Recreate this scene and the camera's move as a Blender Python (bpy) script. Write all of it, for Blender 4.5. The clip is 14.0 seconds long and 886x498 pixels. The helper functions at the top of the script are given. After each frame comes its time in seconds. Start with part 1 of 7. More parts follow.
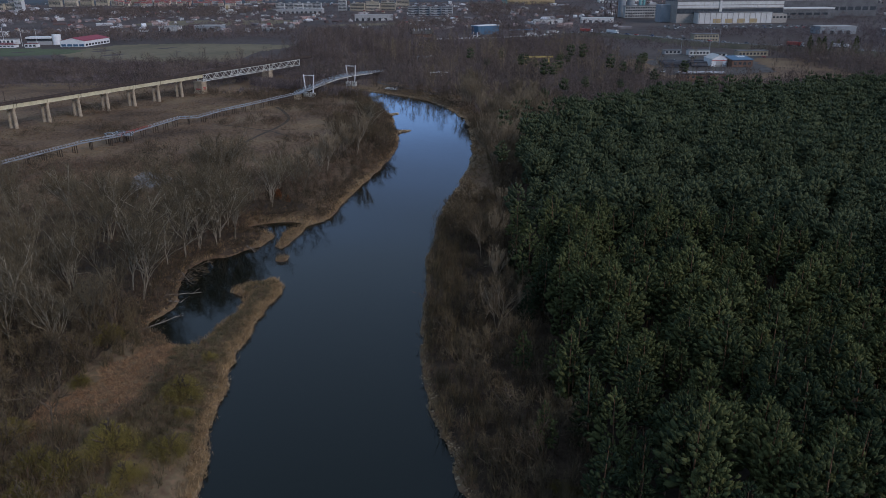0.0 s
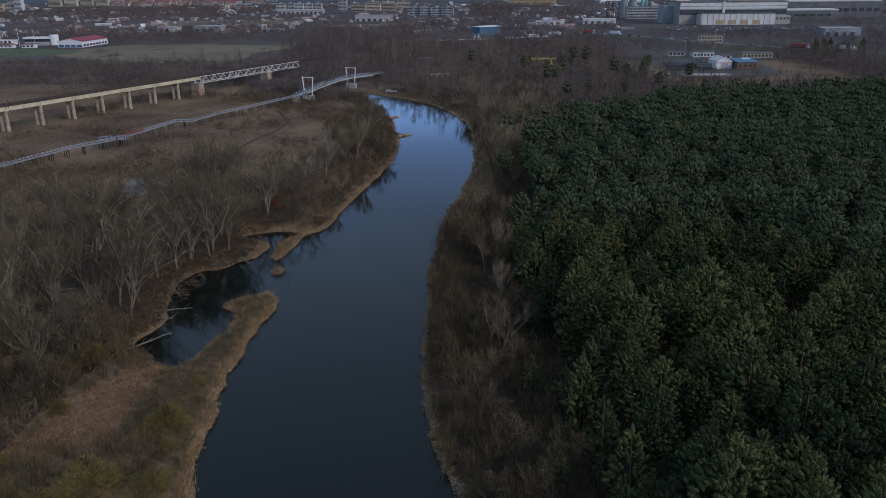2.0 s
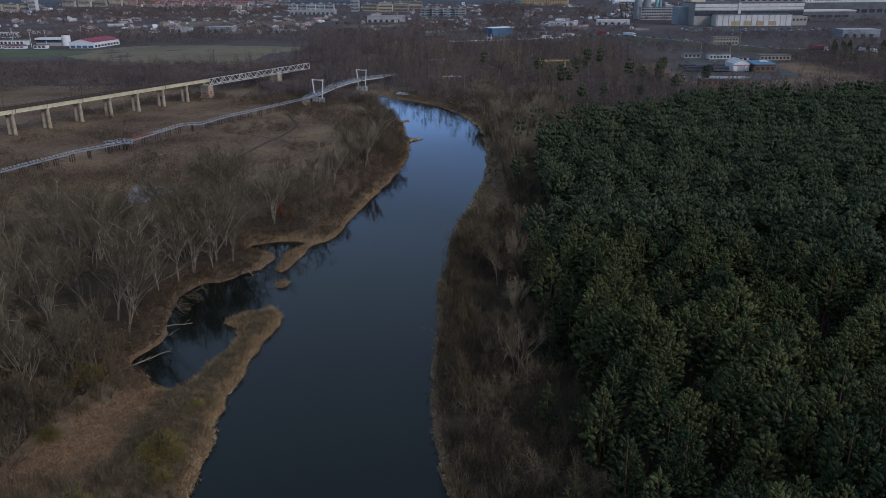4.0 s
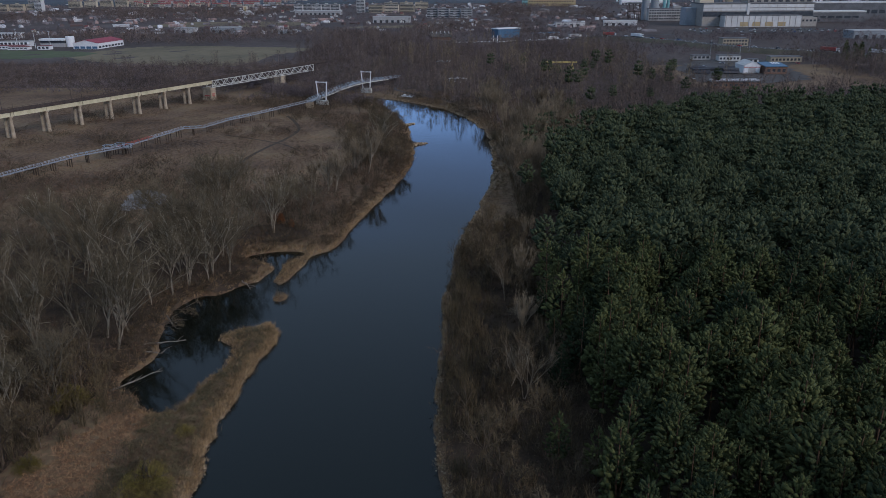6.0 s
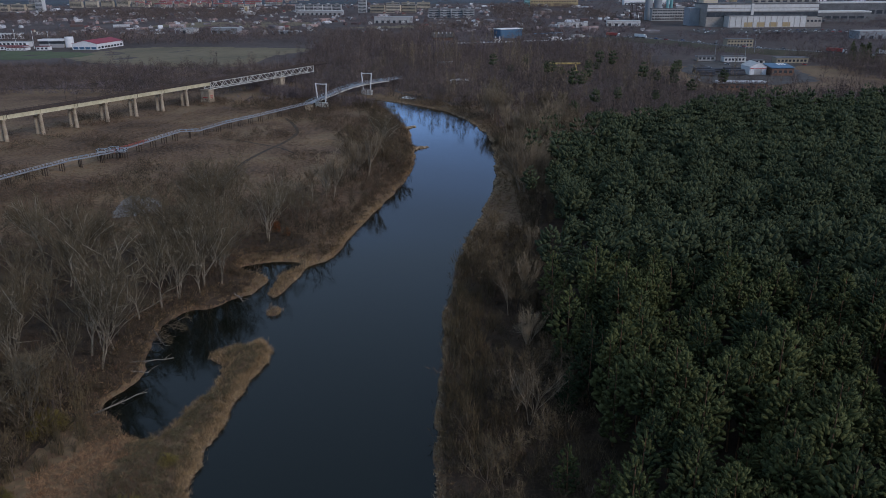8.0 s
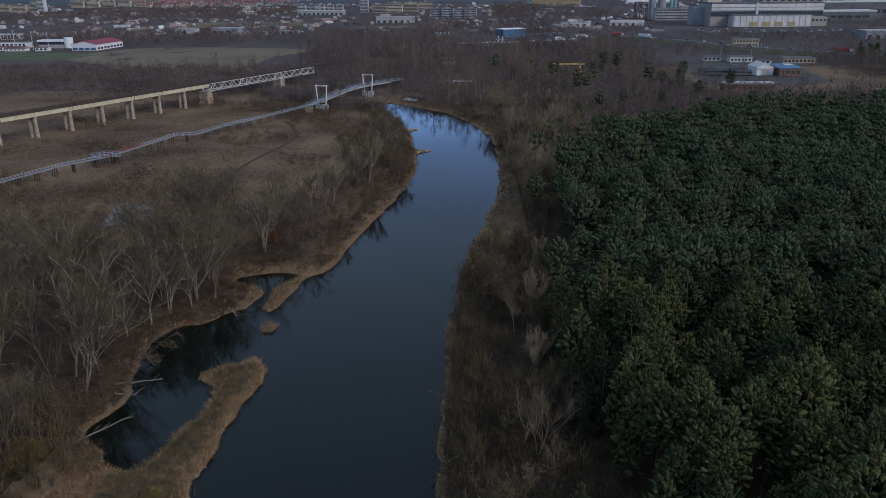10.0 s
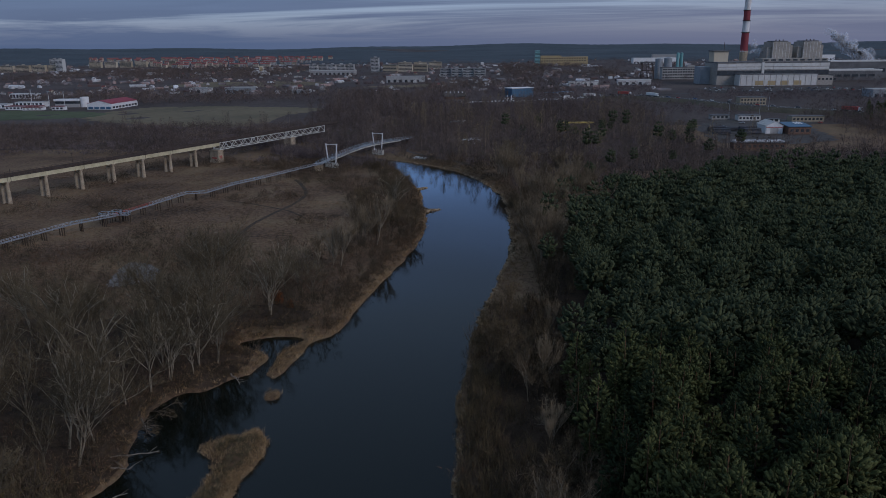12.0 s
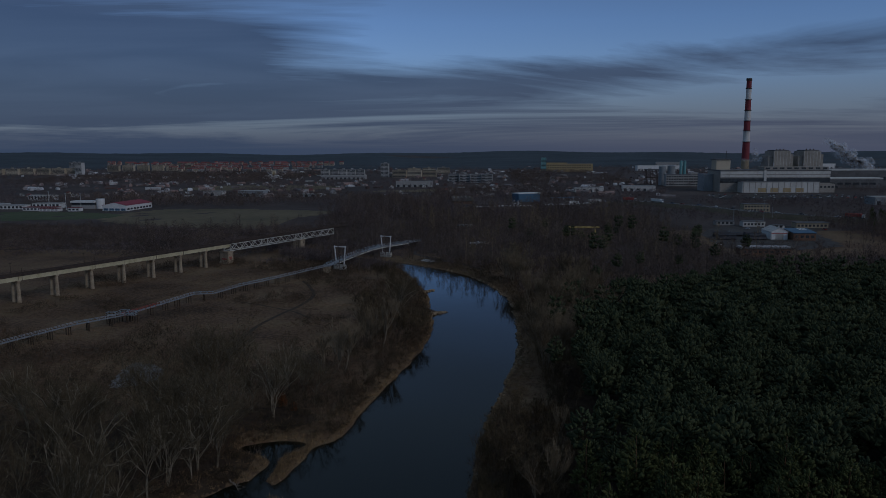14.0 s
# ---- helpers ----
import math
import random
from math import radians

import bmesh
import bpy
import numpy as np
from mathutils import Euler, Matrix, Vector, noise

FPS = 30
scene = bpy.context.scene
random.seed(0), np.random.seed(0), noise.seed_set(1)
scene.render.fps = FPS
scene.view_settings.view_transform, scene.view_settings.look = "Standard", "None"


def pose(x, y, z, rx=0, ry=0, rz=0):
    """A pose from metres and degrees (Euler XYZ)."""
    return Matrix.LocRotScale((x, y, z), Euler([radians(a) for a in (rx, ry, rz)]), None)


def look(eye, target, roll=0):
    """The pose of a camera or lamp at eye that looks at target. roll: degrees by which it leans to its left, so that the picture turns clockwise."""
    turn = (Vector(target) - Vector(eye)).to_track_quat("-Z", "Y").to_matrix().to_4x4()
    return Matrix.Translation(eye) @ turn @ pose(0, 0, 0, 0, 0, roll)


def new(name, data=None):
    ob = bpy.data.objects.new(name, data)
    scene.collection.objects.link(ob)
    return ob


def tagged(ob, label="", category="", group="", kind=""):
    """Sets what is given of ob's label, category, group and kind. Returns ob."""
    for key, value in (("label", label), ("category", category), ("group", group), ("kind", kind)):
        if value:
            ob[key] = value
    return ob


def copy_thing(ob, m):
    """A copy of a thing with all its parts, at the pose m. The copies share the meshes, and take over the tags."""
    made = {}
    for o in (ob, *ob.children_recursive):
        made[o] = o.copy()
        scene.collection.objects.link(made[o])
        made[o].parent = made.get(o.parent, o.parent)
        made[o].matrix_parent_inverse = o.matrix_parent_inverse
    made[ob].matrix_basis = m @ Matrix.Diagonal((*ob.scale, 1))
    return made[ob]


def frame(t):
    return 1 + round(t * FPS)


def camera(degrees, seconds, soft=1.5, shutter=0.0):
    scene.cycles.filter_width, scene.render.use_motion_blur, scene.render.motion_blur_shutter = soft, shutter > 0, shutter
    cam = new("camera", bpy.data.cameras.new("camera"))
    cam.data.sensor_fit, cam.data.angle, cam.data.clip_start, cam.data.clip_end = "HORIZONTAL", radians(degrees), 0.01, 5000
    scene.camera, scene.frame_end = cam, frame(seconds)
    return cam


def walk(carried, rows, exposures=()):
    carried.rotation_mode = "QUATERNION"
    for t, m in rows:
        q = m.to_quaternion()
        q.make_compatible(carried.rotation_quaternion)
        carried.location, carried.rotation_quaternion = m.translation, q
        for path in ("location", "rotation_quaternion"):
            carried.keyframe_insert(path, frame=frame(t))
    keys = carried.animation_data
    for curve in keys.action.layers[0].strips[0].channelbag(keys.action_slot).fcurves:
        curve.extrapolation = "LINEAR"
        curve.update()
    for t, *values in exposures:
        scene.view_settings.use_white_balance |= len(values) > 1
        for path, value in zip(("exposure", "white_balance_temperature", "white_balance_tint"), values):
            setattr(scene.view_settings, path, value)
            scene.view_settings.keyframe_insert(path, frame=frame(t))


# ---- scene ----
cam = camera(61.4, 14.0, soft=0.65)
PATH = [
    (0, (0.735, -2.644, 61.428), (0.73, -0.762, 60.75), -0.5),
    (0.5, (0.525, -0.75, 61.419), (0.521, 1.132, 60.741), -0.4),
    (1, (0.326, 1.208, 61.52), (0.323, 3.089, 60.842), -0.4),
    (1.5, (0.353, 3.12, 61.504), (0.349, 5.002, 60.827), -0.4),
    (2, (0.403, 4.89, 61.619), (0.397, 6.772, 60.942), -0.4),
    (2.5, (0.307, 6.544, 61.757), (0.3, 8.426, 61.08), -0.4),
    (3, (0.334, 8.314, 61.848), (0.323, 10.196, 61.172), -0.4),
    (3.5, (0.363, 10.113, 61.926), (0.339, 11.995, 61.25), -0.4),
    (6, (0.326, 19.068, 62.128), (0.276, 20.95, 61.453), -0.4),
    (6.5, (0.337, 20.823, 62.172), (0.286, 22.705, 61.497), -0.4),
    (7, (0.382, 22.643, 62.211), (0.329, 24.525, 61.535), -0.4),
    (7.5, (0.386, 24.367, 62.168), (0.332, 26.249, 61.493), -0.4),
    (8, (0.368, 26.046, 62.207), (0.313, 27.928, 61.532), -0.4),
    (10.5, (-0.047, 35.035, 62.364), (-0.109, 36.916, 61.688), -0.5),
    (11, (-0.182, 36.65, 62.46), (-0.246, 38.532, 61.786), -0.5),
    (11.5, (-0.283, 37.689, 62.555), (-0.358, 39.591, 61.942), -0.6),
    (12, (-0.393, 37.826, 62.588), (-0.478, 39.751, 62.053), -0.6),
    (12.5, (-0.413, 37.947, 62.512), (-0.505, 39.89, 62.049), -0.5),
    (13, (-0.401, 37.874, 62.489), (-0.498, 39.834, 62.103), -0.4),
    (13.5, (-0.306, 37.768, 62.582), (-0.407, 39.74, 62.267), -0.3),
    (14, (-0.302, 37.777, 62.562), (-0.407, 39.756, 62.296), -0.2),
]
EXPOSURES = [(0, 0.11, 5400, 16), (11, 0.11, 5400, 16), (11.5, -0.08, 5400, 17), (12, -0.5, 5300, 17), (12.5, -0.77, 5230, 15), (13.5, -1.3, 5195, 13), (14, -1.63, 5180, 12)]
walk(cam, [(t, look(e, g, r)) for t, e, g, r in PATH], EXPOSURES)

# ---- sky and light: an overcast evening, the brighter sky behind the camera ----
SUN_ELEVATION, SUN_TURN = radians(30), radians(128)
world = bpy.data.worlds.new("evening_sky")
scene.world = world
world.use_nodes = True


def link(tree, a, b):
    tree.links.new(a, b)


def sky_nodes():
    t = world.node_tree
    t.nodes.clear()
    out = t.nodes.new("ShaderNodeOutputWorld")
    back = t.nodes.new("ShaderNodeBackground")
    sky = t.nodes.new("ShaderNodeTexSky")
    sky.sky_type, sky.sun_disc = "NISHITA", False
    sky.sun_elevation, sky.sun_rotation = SUN_ELEVATION, SUN_TURN
    sky.air_density, sky.dust_density, sky.ozone_density = 1.0, 0.1, 5.0
    coord = t.nodes.new("ShaderNodeTexCoord")
    split = t.nodes.new("ShaderNodeSeparateXYZ")
    link(t, coord.outputs["Generated"], split.inputs[0])
    # the cloud deck: directions laid on a flat layer overhead
    up = t.nodes.new("ShaderNodeMath")
    up.operation = "MAXIMUM"
    link(t, split.outputs[2], up.inputs[0])
    up.inputs[1].default_value = 0.0
    lift = t.nodes.new("ShaderNodeMath")
    lift.operation = "ADD"
    link(t, up.outputs[0], lift.inputs[0])
    lift.inputs[1].default_value = 0.06
    flat = []
    for k in (0, 1):
        div = t.nodes.new("ShaderNodeMath")
        div.operation = "DIVIDE"
        link(t, split.outputs[k], div.inputs[0])
        link(t, lift.outputs[0], div.inputs[1])
        flat.append(div)
    both = t.nodes.new("ShaderNodeCombineXYZ")
    link(t, flat[0].outputs[0], both.inputs[0])
    link(t, flat[1].outputs[0], both.inputs[1])
    place = t.nodes.new("ShaderNodeMapping")
    place.inputs["Rotation"].default_value = (0, 0, radians(12))
    place.inputs["Scale"].default_value = (0.26, 0.42, 1)
    place.inputs["Location"].default_value = (1.3, 0.4, 0)
    link(t, both.outputs[0], place.inputs[0])
    clouds = t.nodes.new("ShaderNodeTexNoise")
    clouds.inputs["Scale"].default_value = 0.55
    clouds.inputs["Detail"].default_value = 7
    clouds.inputs["Roughness"].default_value = 0.62
    clouds.inputs["Distortion"].default_value = 0.9
    link(t, place.outputs[0], clouds.inputs["Vector"])
    def calc(kind, a, b=None, c=None):
        n = t.nodes.new("ShaderNodeMath")
        n.operation = kind
        for k, v in enumerate((a, b, c)):
            if v is None:
                continue
            if isinstance(v, (int, float)):
                n.inputs[k].default_value = v
            else:
                link(t, v, n.inputs[k])
        return n.outputs[0]

    def hump(v, middle, width):
        return calc("SMOOTH_MIN", calc("MAXIMUM", calc("SUBTRACT", 1.0, calc("DIVIDE", calc("ABSOLUTE", calc("SUBTRACT", v, middle)), width)), 0.0), 1.0, 0.2)

    # a heavy bank of cloud to the north-west, a long bar below it, clear sky over and under the bar to the north-east
    ex, ez = split.outputs[0], up.outputs[0]
    west = calc("MINIMUM", calc("MAXIMUM", calc("MULTIPLY_ADD", ex, -4.0, -0.35), 0.0), 1.0)
    east = calc("SUBTRACT", 1.0, west)
    tilt = calc("MULTIPLY_ADD", ex, 0.075, 0.083)
    bank = calc("MULTIPLY", west, hump(ez, 0.13, 0.10))
    bar_ = hump(ez, tilt, 0.034)
    gap = calc("MULTIPLY", east, hump(ez, calc("MULTIPLY_ADD", ex, 0.05, 0.148), 0.048))
    low = calc("MULTIPLY", calc("MINIMUM", calc("MAXIMUM", calc("MULTIPLY_ADD", ex, 5.0, -0.6), 0.0), 1.0), hump(ez, 0.062, 0.025))
    amount = calc("MULTIPLY_ADD", bank, 0.15, calc("MULTIPLY_ADD", bar_, 0.10, calc("MULTIPLY_ADD", gap, -0.18, calc("MULTIPLY_ADD", low, -0.12, clouds.outputs["Fac"]))))
    cover = t.nodes.new("ShaderNodeValToRGB")
    cover.color_ramp.elements[0].position, cover.color_ramp.elements[1].position = 0.42, 0.57
    cover.color_ramp.elements[0].color, cover.color_ramp.elements[1].color = (0.1, 0.1, 0.1, 1), (1, 1, 1, 1)
    link(t, amount, cover.inputs[0])
    thick = t.nodes.new("ShaderNodeMath")
    thick.operation = "MULTIPLY"
    link(t, cover.outputs[0], thick.inputs[0])
    thick.inputs[1].default_value = 0.85
    tint = t.nodes.new("ShaderNodeMix")
    tint.data_type, tint.blend_type = "RGBA", "MULTIPLY"
    tint.inputs["Factor"].default_value = 1.0
    link(t, sky.outputs[0], tint.inputs["A"])
    tint.inputs["B"].default_value = (1.62, 1.42, 1.42, 1)
    mix = t.nodes.new("ShaderNodeMix")
    mix.data_type = "RGBA"
    link(t, thick.outputs[0], mix.inputs["Factor"])
    link(t, tint.outputs["Result"], mix.inputs["A"])
    shade = t.nodes.new("ShaderNodeValToRGB")
    shade.color_ramp.elements[0].position, shade.color_ramp.elements[1].position = 0.36, 0.66
    shade.color_ramp.elements[0].color, shade.color_ramp.elements[1].color = (0.78, 1.02, 1.6, 1), (1.4, 1.75, 2.45, 1)
    streaks = t.nodes.new("ShaderNodeTexNoise")
    streaks.inputs["Scale"].default_value, streaks.inputs["Detail"].default_value, streaks.inputs["Distortion"].default_value = 1.7, 8, 0.6
    link(t, place.outputs[0], streaks.inputs["Vector"])
    link(t, streaks.outputs["Fac"], shade.inputs[0])
    link(t, shade.outputs[0], mix.inputs["B"])
    # haze low over the land
    haze = t.nodes.new("ShaderNodeValToRGB")
    haze.color_ramp.elements[0].position, haze.color_ramp.elements[1].position = 0.0, 0.12
    haze.color_ramp.elements[0].color, haze.color_ramp.elements[1].color = (1, 1, 1, 1), (0, 0, 0, 1)
    link(t, up.outputs[0], haze.inputs[0])
    veil = t.nodes.new("ShaderNodeMix")
    veil.data_type = "RGBA"
    link(t, haze.outputs[0], veil.inputs["Factor"])
    link(t, mix.outputs["Result"], veil.inputs["A"])
    rose = t.nodes.new("ShaderNodeValToRGB")
    rose.color_ramp.elements[0].position, rose.color_ramp.elements[1].position = 0.35, 0.65
    rose.color_ramp.elements[0].color, rose.color_ramp.elements[1].color = (1.15, 1.45, 2.05, 1), (1.82, 1.85, 2.25, 1)
    link(t, calc("MULTIPLY_ADD", ex, 0.5, 0.5), rose.inputs[0])
    link(t, rose.outputs[0], veil.inputs["B"])
    # a closed grey deck higher up
    high = t.nodes.new("ShaderNodeValToRGB")
    high.color_ramp.elements[0].position, high.color_ramp.elements[1].position = 0.16, 0.35
    high.color_ramp.elements[0].color, high.color_ramp.elements[1].color = (0, 0, 0, 1), (0.9, 0.9, 0.9, 1)
    link(t, up.outputs[0], high.inputs[0])
    deck = t.nodes.new("ShaderNodeMix")
    deck.data_type = "RGBA"
    link(t, high.outputs[0], deck.inputs["Factor"])
    link(t, veil.outputs["Result"], deck.inputs["A"])
    deck.inputs["B"].default_value = (2.4, 3.0, 3.4, 1)
    link(t, deck.outputs["Result"], back.inputs["Color"])
    back.inputs["Strength"].default_value = 0.12
    link(t, back.outputs[0], out.inputs[0])


sky_nodes()
sun = new("sun", bpy.data.lights.new("sun", "SUN"))
sun.data.energy, sun.data.angle, sun.data.color = 1.5, radians(20), (1.0, 0.83, 0.66)
sun.matrix_world = look((0, 0, 300), Vector((0, 0, 300)) - Vector((math.sin(SUN_TURN) * math.cos(SUN_ELEVATION), math.cos(SUN_TURN) * math.cos(SUN_ELEVATION), math.sin(SUN_ELEVATION))))

# ---- materials ----


def material(name, dark, light, scale=0.3, rough=0.9, metal=0.0, bump=0.0, fine=8.0, island=0.0, each=0.0, low=0.35, high=0.65, tones=()):
    """Two tones mixed by noise at two scales; island and each: how far single pieces and single objects differ in tone."""
    m = bpy.data.materials.new(name)
    m.use_nodes = True
    t = m.node_tree
    bsdf = t.nodes["Principled BSDF"]
    coord = t.nodes.new("ShaderNodeNewGeometry")
    big = t.nodes.new("ShaderNodeTexNoise")
    big.inputs["Scale"].default_value, big.inputs["Detail"].default_value = scale, 4
    link(t, coord.outputs["Position"], big.inputs["Vector"])
    small = t.nodes.new("ShaderNodeTexNoise")
    small.inputs["Scale"].default_value, small.inputs["Detail"].default_value = scale * fine, 5
    link(t, coord.outputs["Position"], small.inputs["Vector"])
    both = t.nodes.new("ShaderNodeMix")
    both.data_type = "FLOAT"
    both.inputs[0].default_value = 0.45
    link(t, big.outputs["Fac"], both.inputs[2])
    link(t, small.outputs["Fac"], both.inputs[3])
    value = both.outputs[0]
    for amount, kind, socket in ((island, "ShaderNodeNewGeometry", "Random Per Island"), (each, "ShaderNodeObjectInfo", "Random")):
        if amount:
            info = t.nodes.new(kind)
            shift = t.nodes.new("ShaderNodeMath")
            shift.operation = "MULTIPLY_ADD"
            link(t, info.outputs[socket], shift.inputs[0])
            shift.inputs[1].default_value = amount
            add = t.nodes.new("ShaderNodeMath")
            add.operation = "ADD"
            shift.inputs[2].default_value = -amount / 2
            link(t, shift.outputs[0], add.inputs[0])
            link(t, value, add.inputs[1])
            value = add.outputs[0]
    ramp = t.nodes.new("ShaderNodeValToRGB")
    ramp.color_ramp.elements[0].position, ramp.color_ramp.elements[1].position = low, high
    ramp.color_ramp.elements[0].color, ramp.color_ramp.elements[1].color = (*dark, 1), (*light, 1)
    for k, tone in enumerate(tones):
        e = ramp.color_ramp.elements.new(low + (high - low) * (k + 1) / (len(tones) + 1))
        e.color = (*tone, 1)
    link(t, value, ramp.inputs[0])
    link(t, ramp.outputs[0], bsdf.inputs["Base Color"])
    bsdf.inputs["Roughness"].default_value, bsdf.inputs["Metallic"].default_value = rough, metal
    if rough > 0.8:
        bsdf.inputs["Specular IOR Level"].default_value = 0.2
    if bump:
        b = t.nodes.new("ShaderNodeBump")
        b.inputs["Strength"].default_value, b.inputs["Distance"].default_value = 0.6, bump
        link(t, small.outputs["Fac"], b.inputs["Height"])
        link(t, b.outputs[0], bsdf.inputs["Normal"])
    return m


M_GROUND = material("dry_meadow", (0.053, 0.035, 0.021), (0.235, 0.148, 0.085), 0.03, 0.95, bump=0.3, fine=26, low=0.36, high=0.64, tones=((0.10, 0.066, 0.040), (0.15, 0.095, 0.056), (0.165, 0.122, 0.068)))
M_TOWNLAND = material("grey_brown_land", (0.046, 0.037, 0.033), (0.118, 0.094, 0.082), 0.012, 0.95, fine=20)
M_BANK = material("reed_bank", (0.23, 0.155, 0.078), (0.50, 0.35, 0.185), 0.3, 0.95, island=0.6)
M_RUST = material("rusty_reed", (0.15, 0.085, 0.044), (0.38, 0.225, 0.118), 0.3, 0.95, island=0.6)
M_TUSSOCK = material("coarse_tussocks", (0.075, 0.056, 0.031), (0.30, 0.205, 0.112), 0.12, 0.95, island=0.35, low=0.34, high=0.66, tones=((0.12, 0.092, 0.048), (0.19, 0.128, 0.072)))
M_GRASS = material("dry_grass", (0.075, 0.05, 0.030), (0.24, 0.155, 0.088), 0.03, 0.95, island=0.15, low=0.38, high=0.62, tones=((0.11, 0.077, 0.049), (0.158, 0.108, 0.067)))
M_PINE = material("pine_needles", (0.023, 0.034, 0.014), (0.088, 0.098, 0.034), 0.5, 0.9, bump=0.12, island=0.16, each=0.45, fine=9)
M_PINE_FAR = material("pine_needles_far", (0.025, 0.036, 0.019), (0.082, 0.094, 0.042), 0.2, 0.9, bump=0.12, island=0.16, fine=14)
M_PINE_BARK = material("pine_bark", (0.07, 0.045, 0.03), (0.19, 0.11, 0.06), 1.5, 0.9)
M_PALE_BARK = material("pale_bark", (0.10, 0.085, 0.060), (0.32, 0.275, 0.20), 0.8, 0.9, each=0.3)
M_BROWN_BARK = material("brown_bark", (0.065, 0.05, 0.037), (0.17, 0.13, 0.09), 0.4, 0.9, each=0.3)
M_TWIG = material("brown_twigs", (0.058, 0.045, 0.026), (0.175, 0.132, 0.074), 0.06, 0.95, island=0.4, each=0.3)
M_TWIG_GREY = material("grey_brown_twigs", (0.062, 0.050, 0.029), (0.172, 0.137, 0.082), 0.06, 0.95, island=0.4, each=0.3)
M_TAN_BARK = material("tan_bark", (0.14, 0.115, 0.08), (0.30, 0.25, 0.18), 0.8, 0.9, each=0.3)
M_TAN_TWIG = material("tan_twigs", (0.115, 0.088, 0.055), (0.30, 0.235, 0.15), 0.06, 0.95, island=0.4, each=0.4)
M_WEED = material("olive_weeds", (0.06, 0.053, 0.03), (0.17, 0.14, 0.075), 0.2, 0.95, island=0.5)
M_WILLOW = material("olive_willow_shoots", (0.10, 0.082, 0.022), (0.27, 0.215, 0.058), 0.2, 0.9, island=0.5, each=0.3)
M_BRUSH = material("mixed_brush", (0.04, 0.034, 0.02), (0.15, 0.09, 0.057), 0.035, 0.95, island=0.35, low=0.3, high=0.7, tones=((0.07, 0.054, 0.037), (0.10, 0.079, 0.046), (0.085, 0.06, 0.042)))
M_SCRUB = material("olive_brown_scrub", (0.058, 0.047, 0.026), (0.20, 0.155, 0.083), 0.07, 0.95, island=0.3, low=0.34, high=0.66, tones=((0.105, 0.085, 0.043), (0.13, 0.095, 0.055)))
# twig brown made paler and greyer, with distance haze mixed into the colour
M_TWIG_FAR = material("hazed_far_twigs", (0.072, 0.059, 0.058), (0.205, 0.165, 0.158), 0.03, 0.95, island=0.4)
M_WOODS = material("far_wood_twigs", (0.05, 0.04, 0.036), (0.24, 0.185, 0.14), 0.022, 0.95, island=0.3, low=0.32, high=0.68, fine=6, tones=((0.085, 0.068, 0.06), (0.12, 0.092, 0.076), (0.155, 0.122, 0.105)))
# needle litter, with the shade between crowns put into its near-black tone
M_SHADED_FLOOR = material("shaded_floor", (0.02, 0.016, 0.011), (0.05, 0.038, 0.024), 0.3, 0.95)
# litter brown darkened to carry the shade under scrub and bare trees
M_SHADED_LITTER = material("shaded_litter", (0.028, 0.021, 0.015), (0.085, 0.058, 0.037), 0.3, 0.95)
M_STONE = material("shore_stone", (0.18, 0.135, 0.085), (0.38, 0.29, 0.185), 0.8, 0.9, island=0.6)
M_DRIFT = material("bleached_driftwood", (0.13, 0.11, 0.088), (0.27, 0.235, 0.19), 1.2, 0.9)


def water_material():
    m = bpy.data.materials.new("river_water")
    m.use_nodes = True
    t = m.node_tree
    bsdf = t.nodes["Principled BSDF"]
    bsdf.inputs["Base Color"].default_value = (0.004, 0.006, 0.004, 1)
    bsdf.inputs["Roughness"].default_value = 0.06
    bsdf.inputs["IOR"].default_value = 1.33
    coord = t.nodes.new("ShaderNodeNewGeometry")
    wave = t.nodes.new("ShaderNodeTexNoise")
    wave.inputs["Scale"].default_value, wave.inputs["Detail"].default_value = 0.5, 4
    link(t, coord.outputs["Position"], wave.inputs["Vector"])
    b = t.nodes.new("ShaderNodeBump")
    b.inputs["Strength"].default_value, b.inputs["Distance"].default_value = 0.12, 0.10
    link(t, wave.outputs["Fac"], b.inputs["Height"])
    link(t, b.outputs[0], bsdf.inputs["Normal"])
    return m


M_WATER = water_material()

# ---- mesh helpers ----


def mesh_of(name, verts, faces, mats, slot=None):
    """A mesh from arrays: verts (n, 3), faces (m, 3 or 4)."""
    verts, faces = np.asarray(verts, np.float32), np.asarray(faces, np.int32)
    me = bpy.data.meshes.new(name)
    n, k = faces.shape
    me.vertices.add(len(verts))
    me.vertices.foreach_set("co", verts.ravel())
    me.loops.add(n * k)
    me.loops.foreach_set("vertex_index", faces.ravel())
    me.polygons.add(n)
    me.polygons.foreach_set("loop_start", np.arange(0, n * k, k, dtype=np.int32))
    me.polygons.foreach_set("loop_total", np.full(n, k, np.int32))
    for m in mats if isinstance(mats, (list, tuple)) else (mats,):
        me.materials.append(m)
    if slot is not None:
        me.polygons.foreach_set("material_index", np.asarray(slot, np.int32))
    me.update(calc_edges=True)
    return me


def child(name, mesh, parent, label=""):
    ob = new(name, mesh)
    ob.parent = parent
    return tagged(ob, label)


def part(name, bm, mat, parent, label=""):
    me = bpy.data.meshes.new(name)
    bm.to_mesh(me)
    bm.free()
    me.materials.append(mat)
    return child(name, me, parent, label)


def thing(name, label, category, at=(0, 0, 0), turn=0.0, group="", kind=""):
    ob = tagged(new(name), label, category, group, kind)
    ob.empty_display_size = 0.3
    ob.matrix_basis = pose(*at, 0, 0, turn)
    return ob


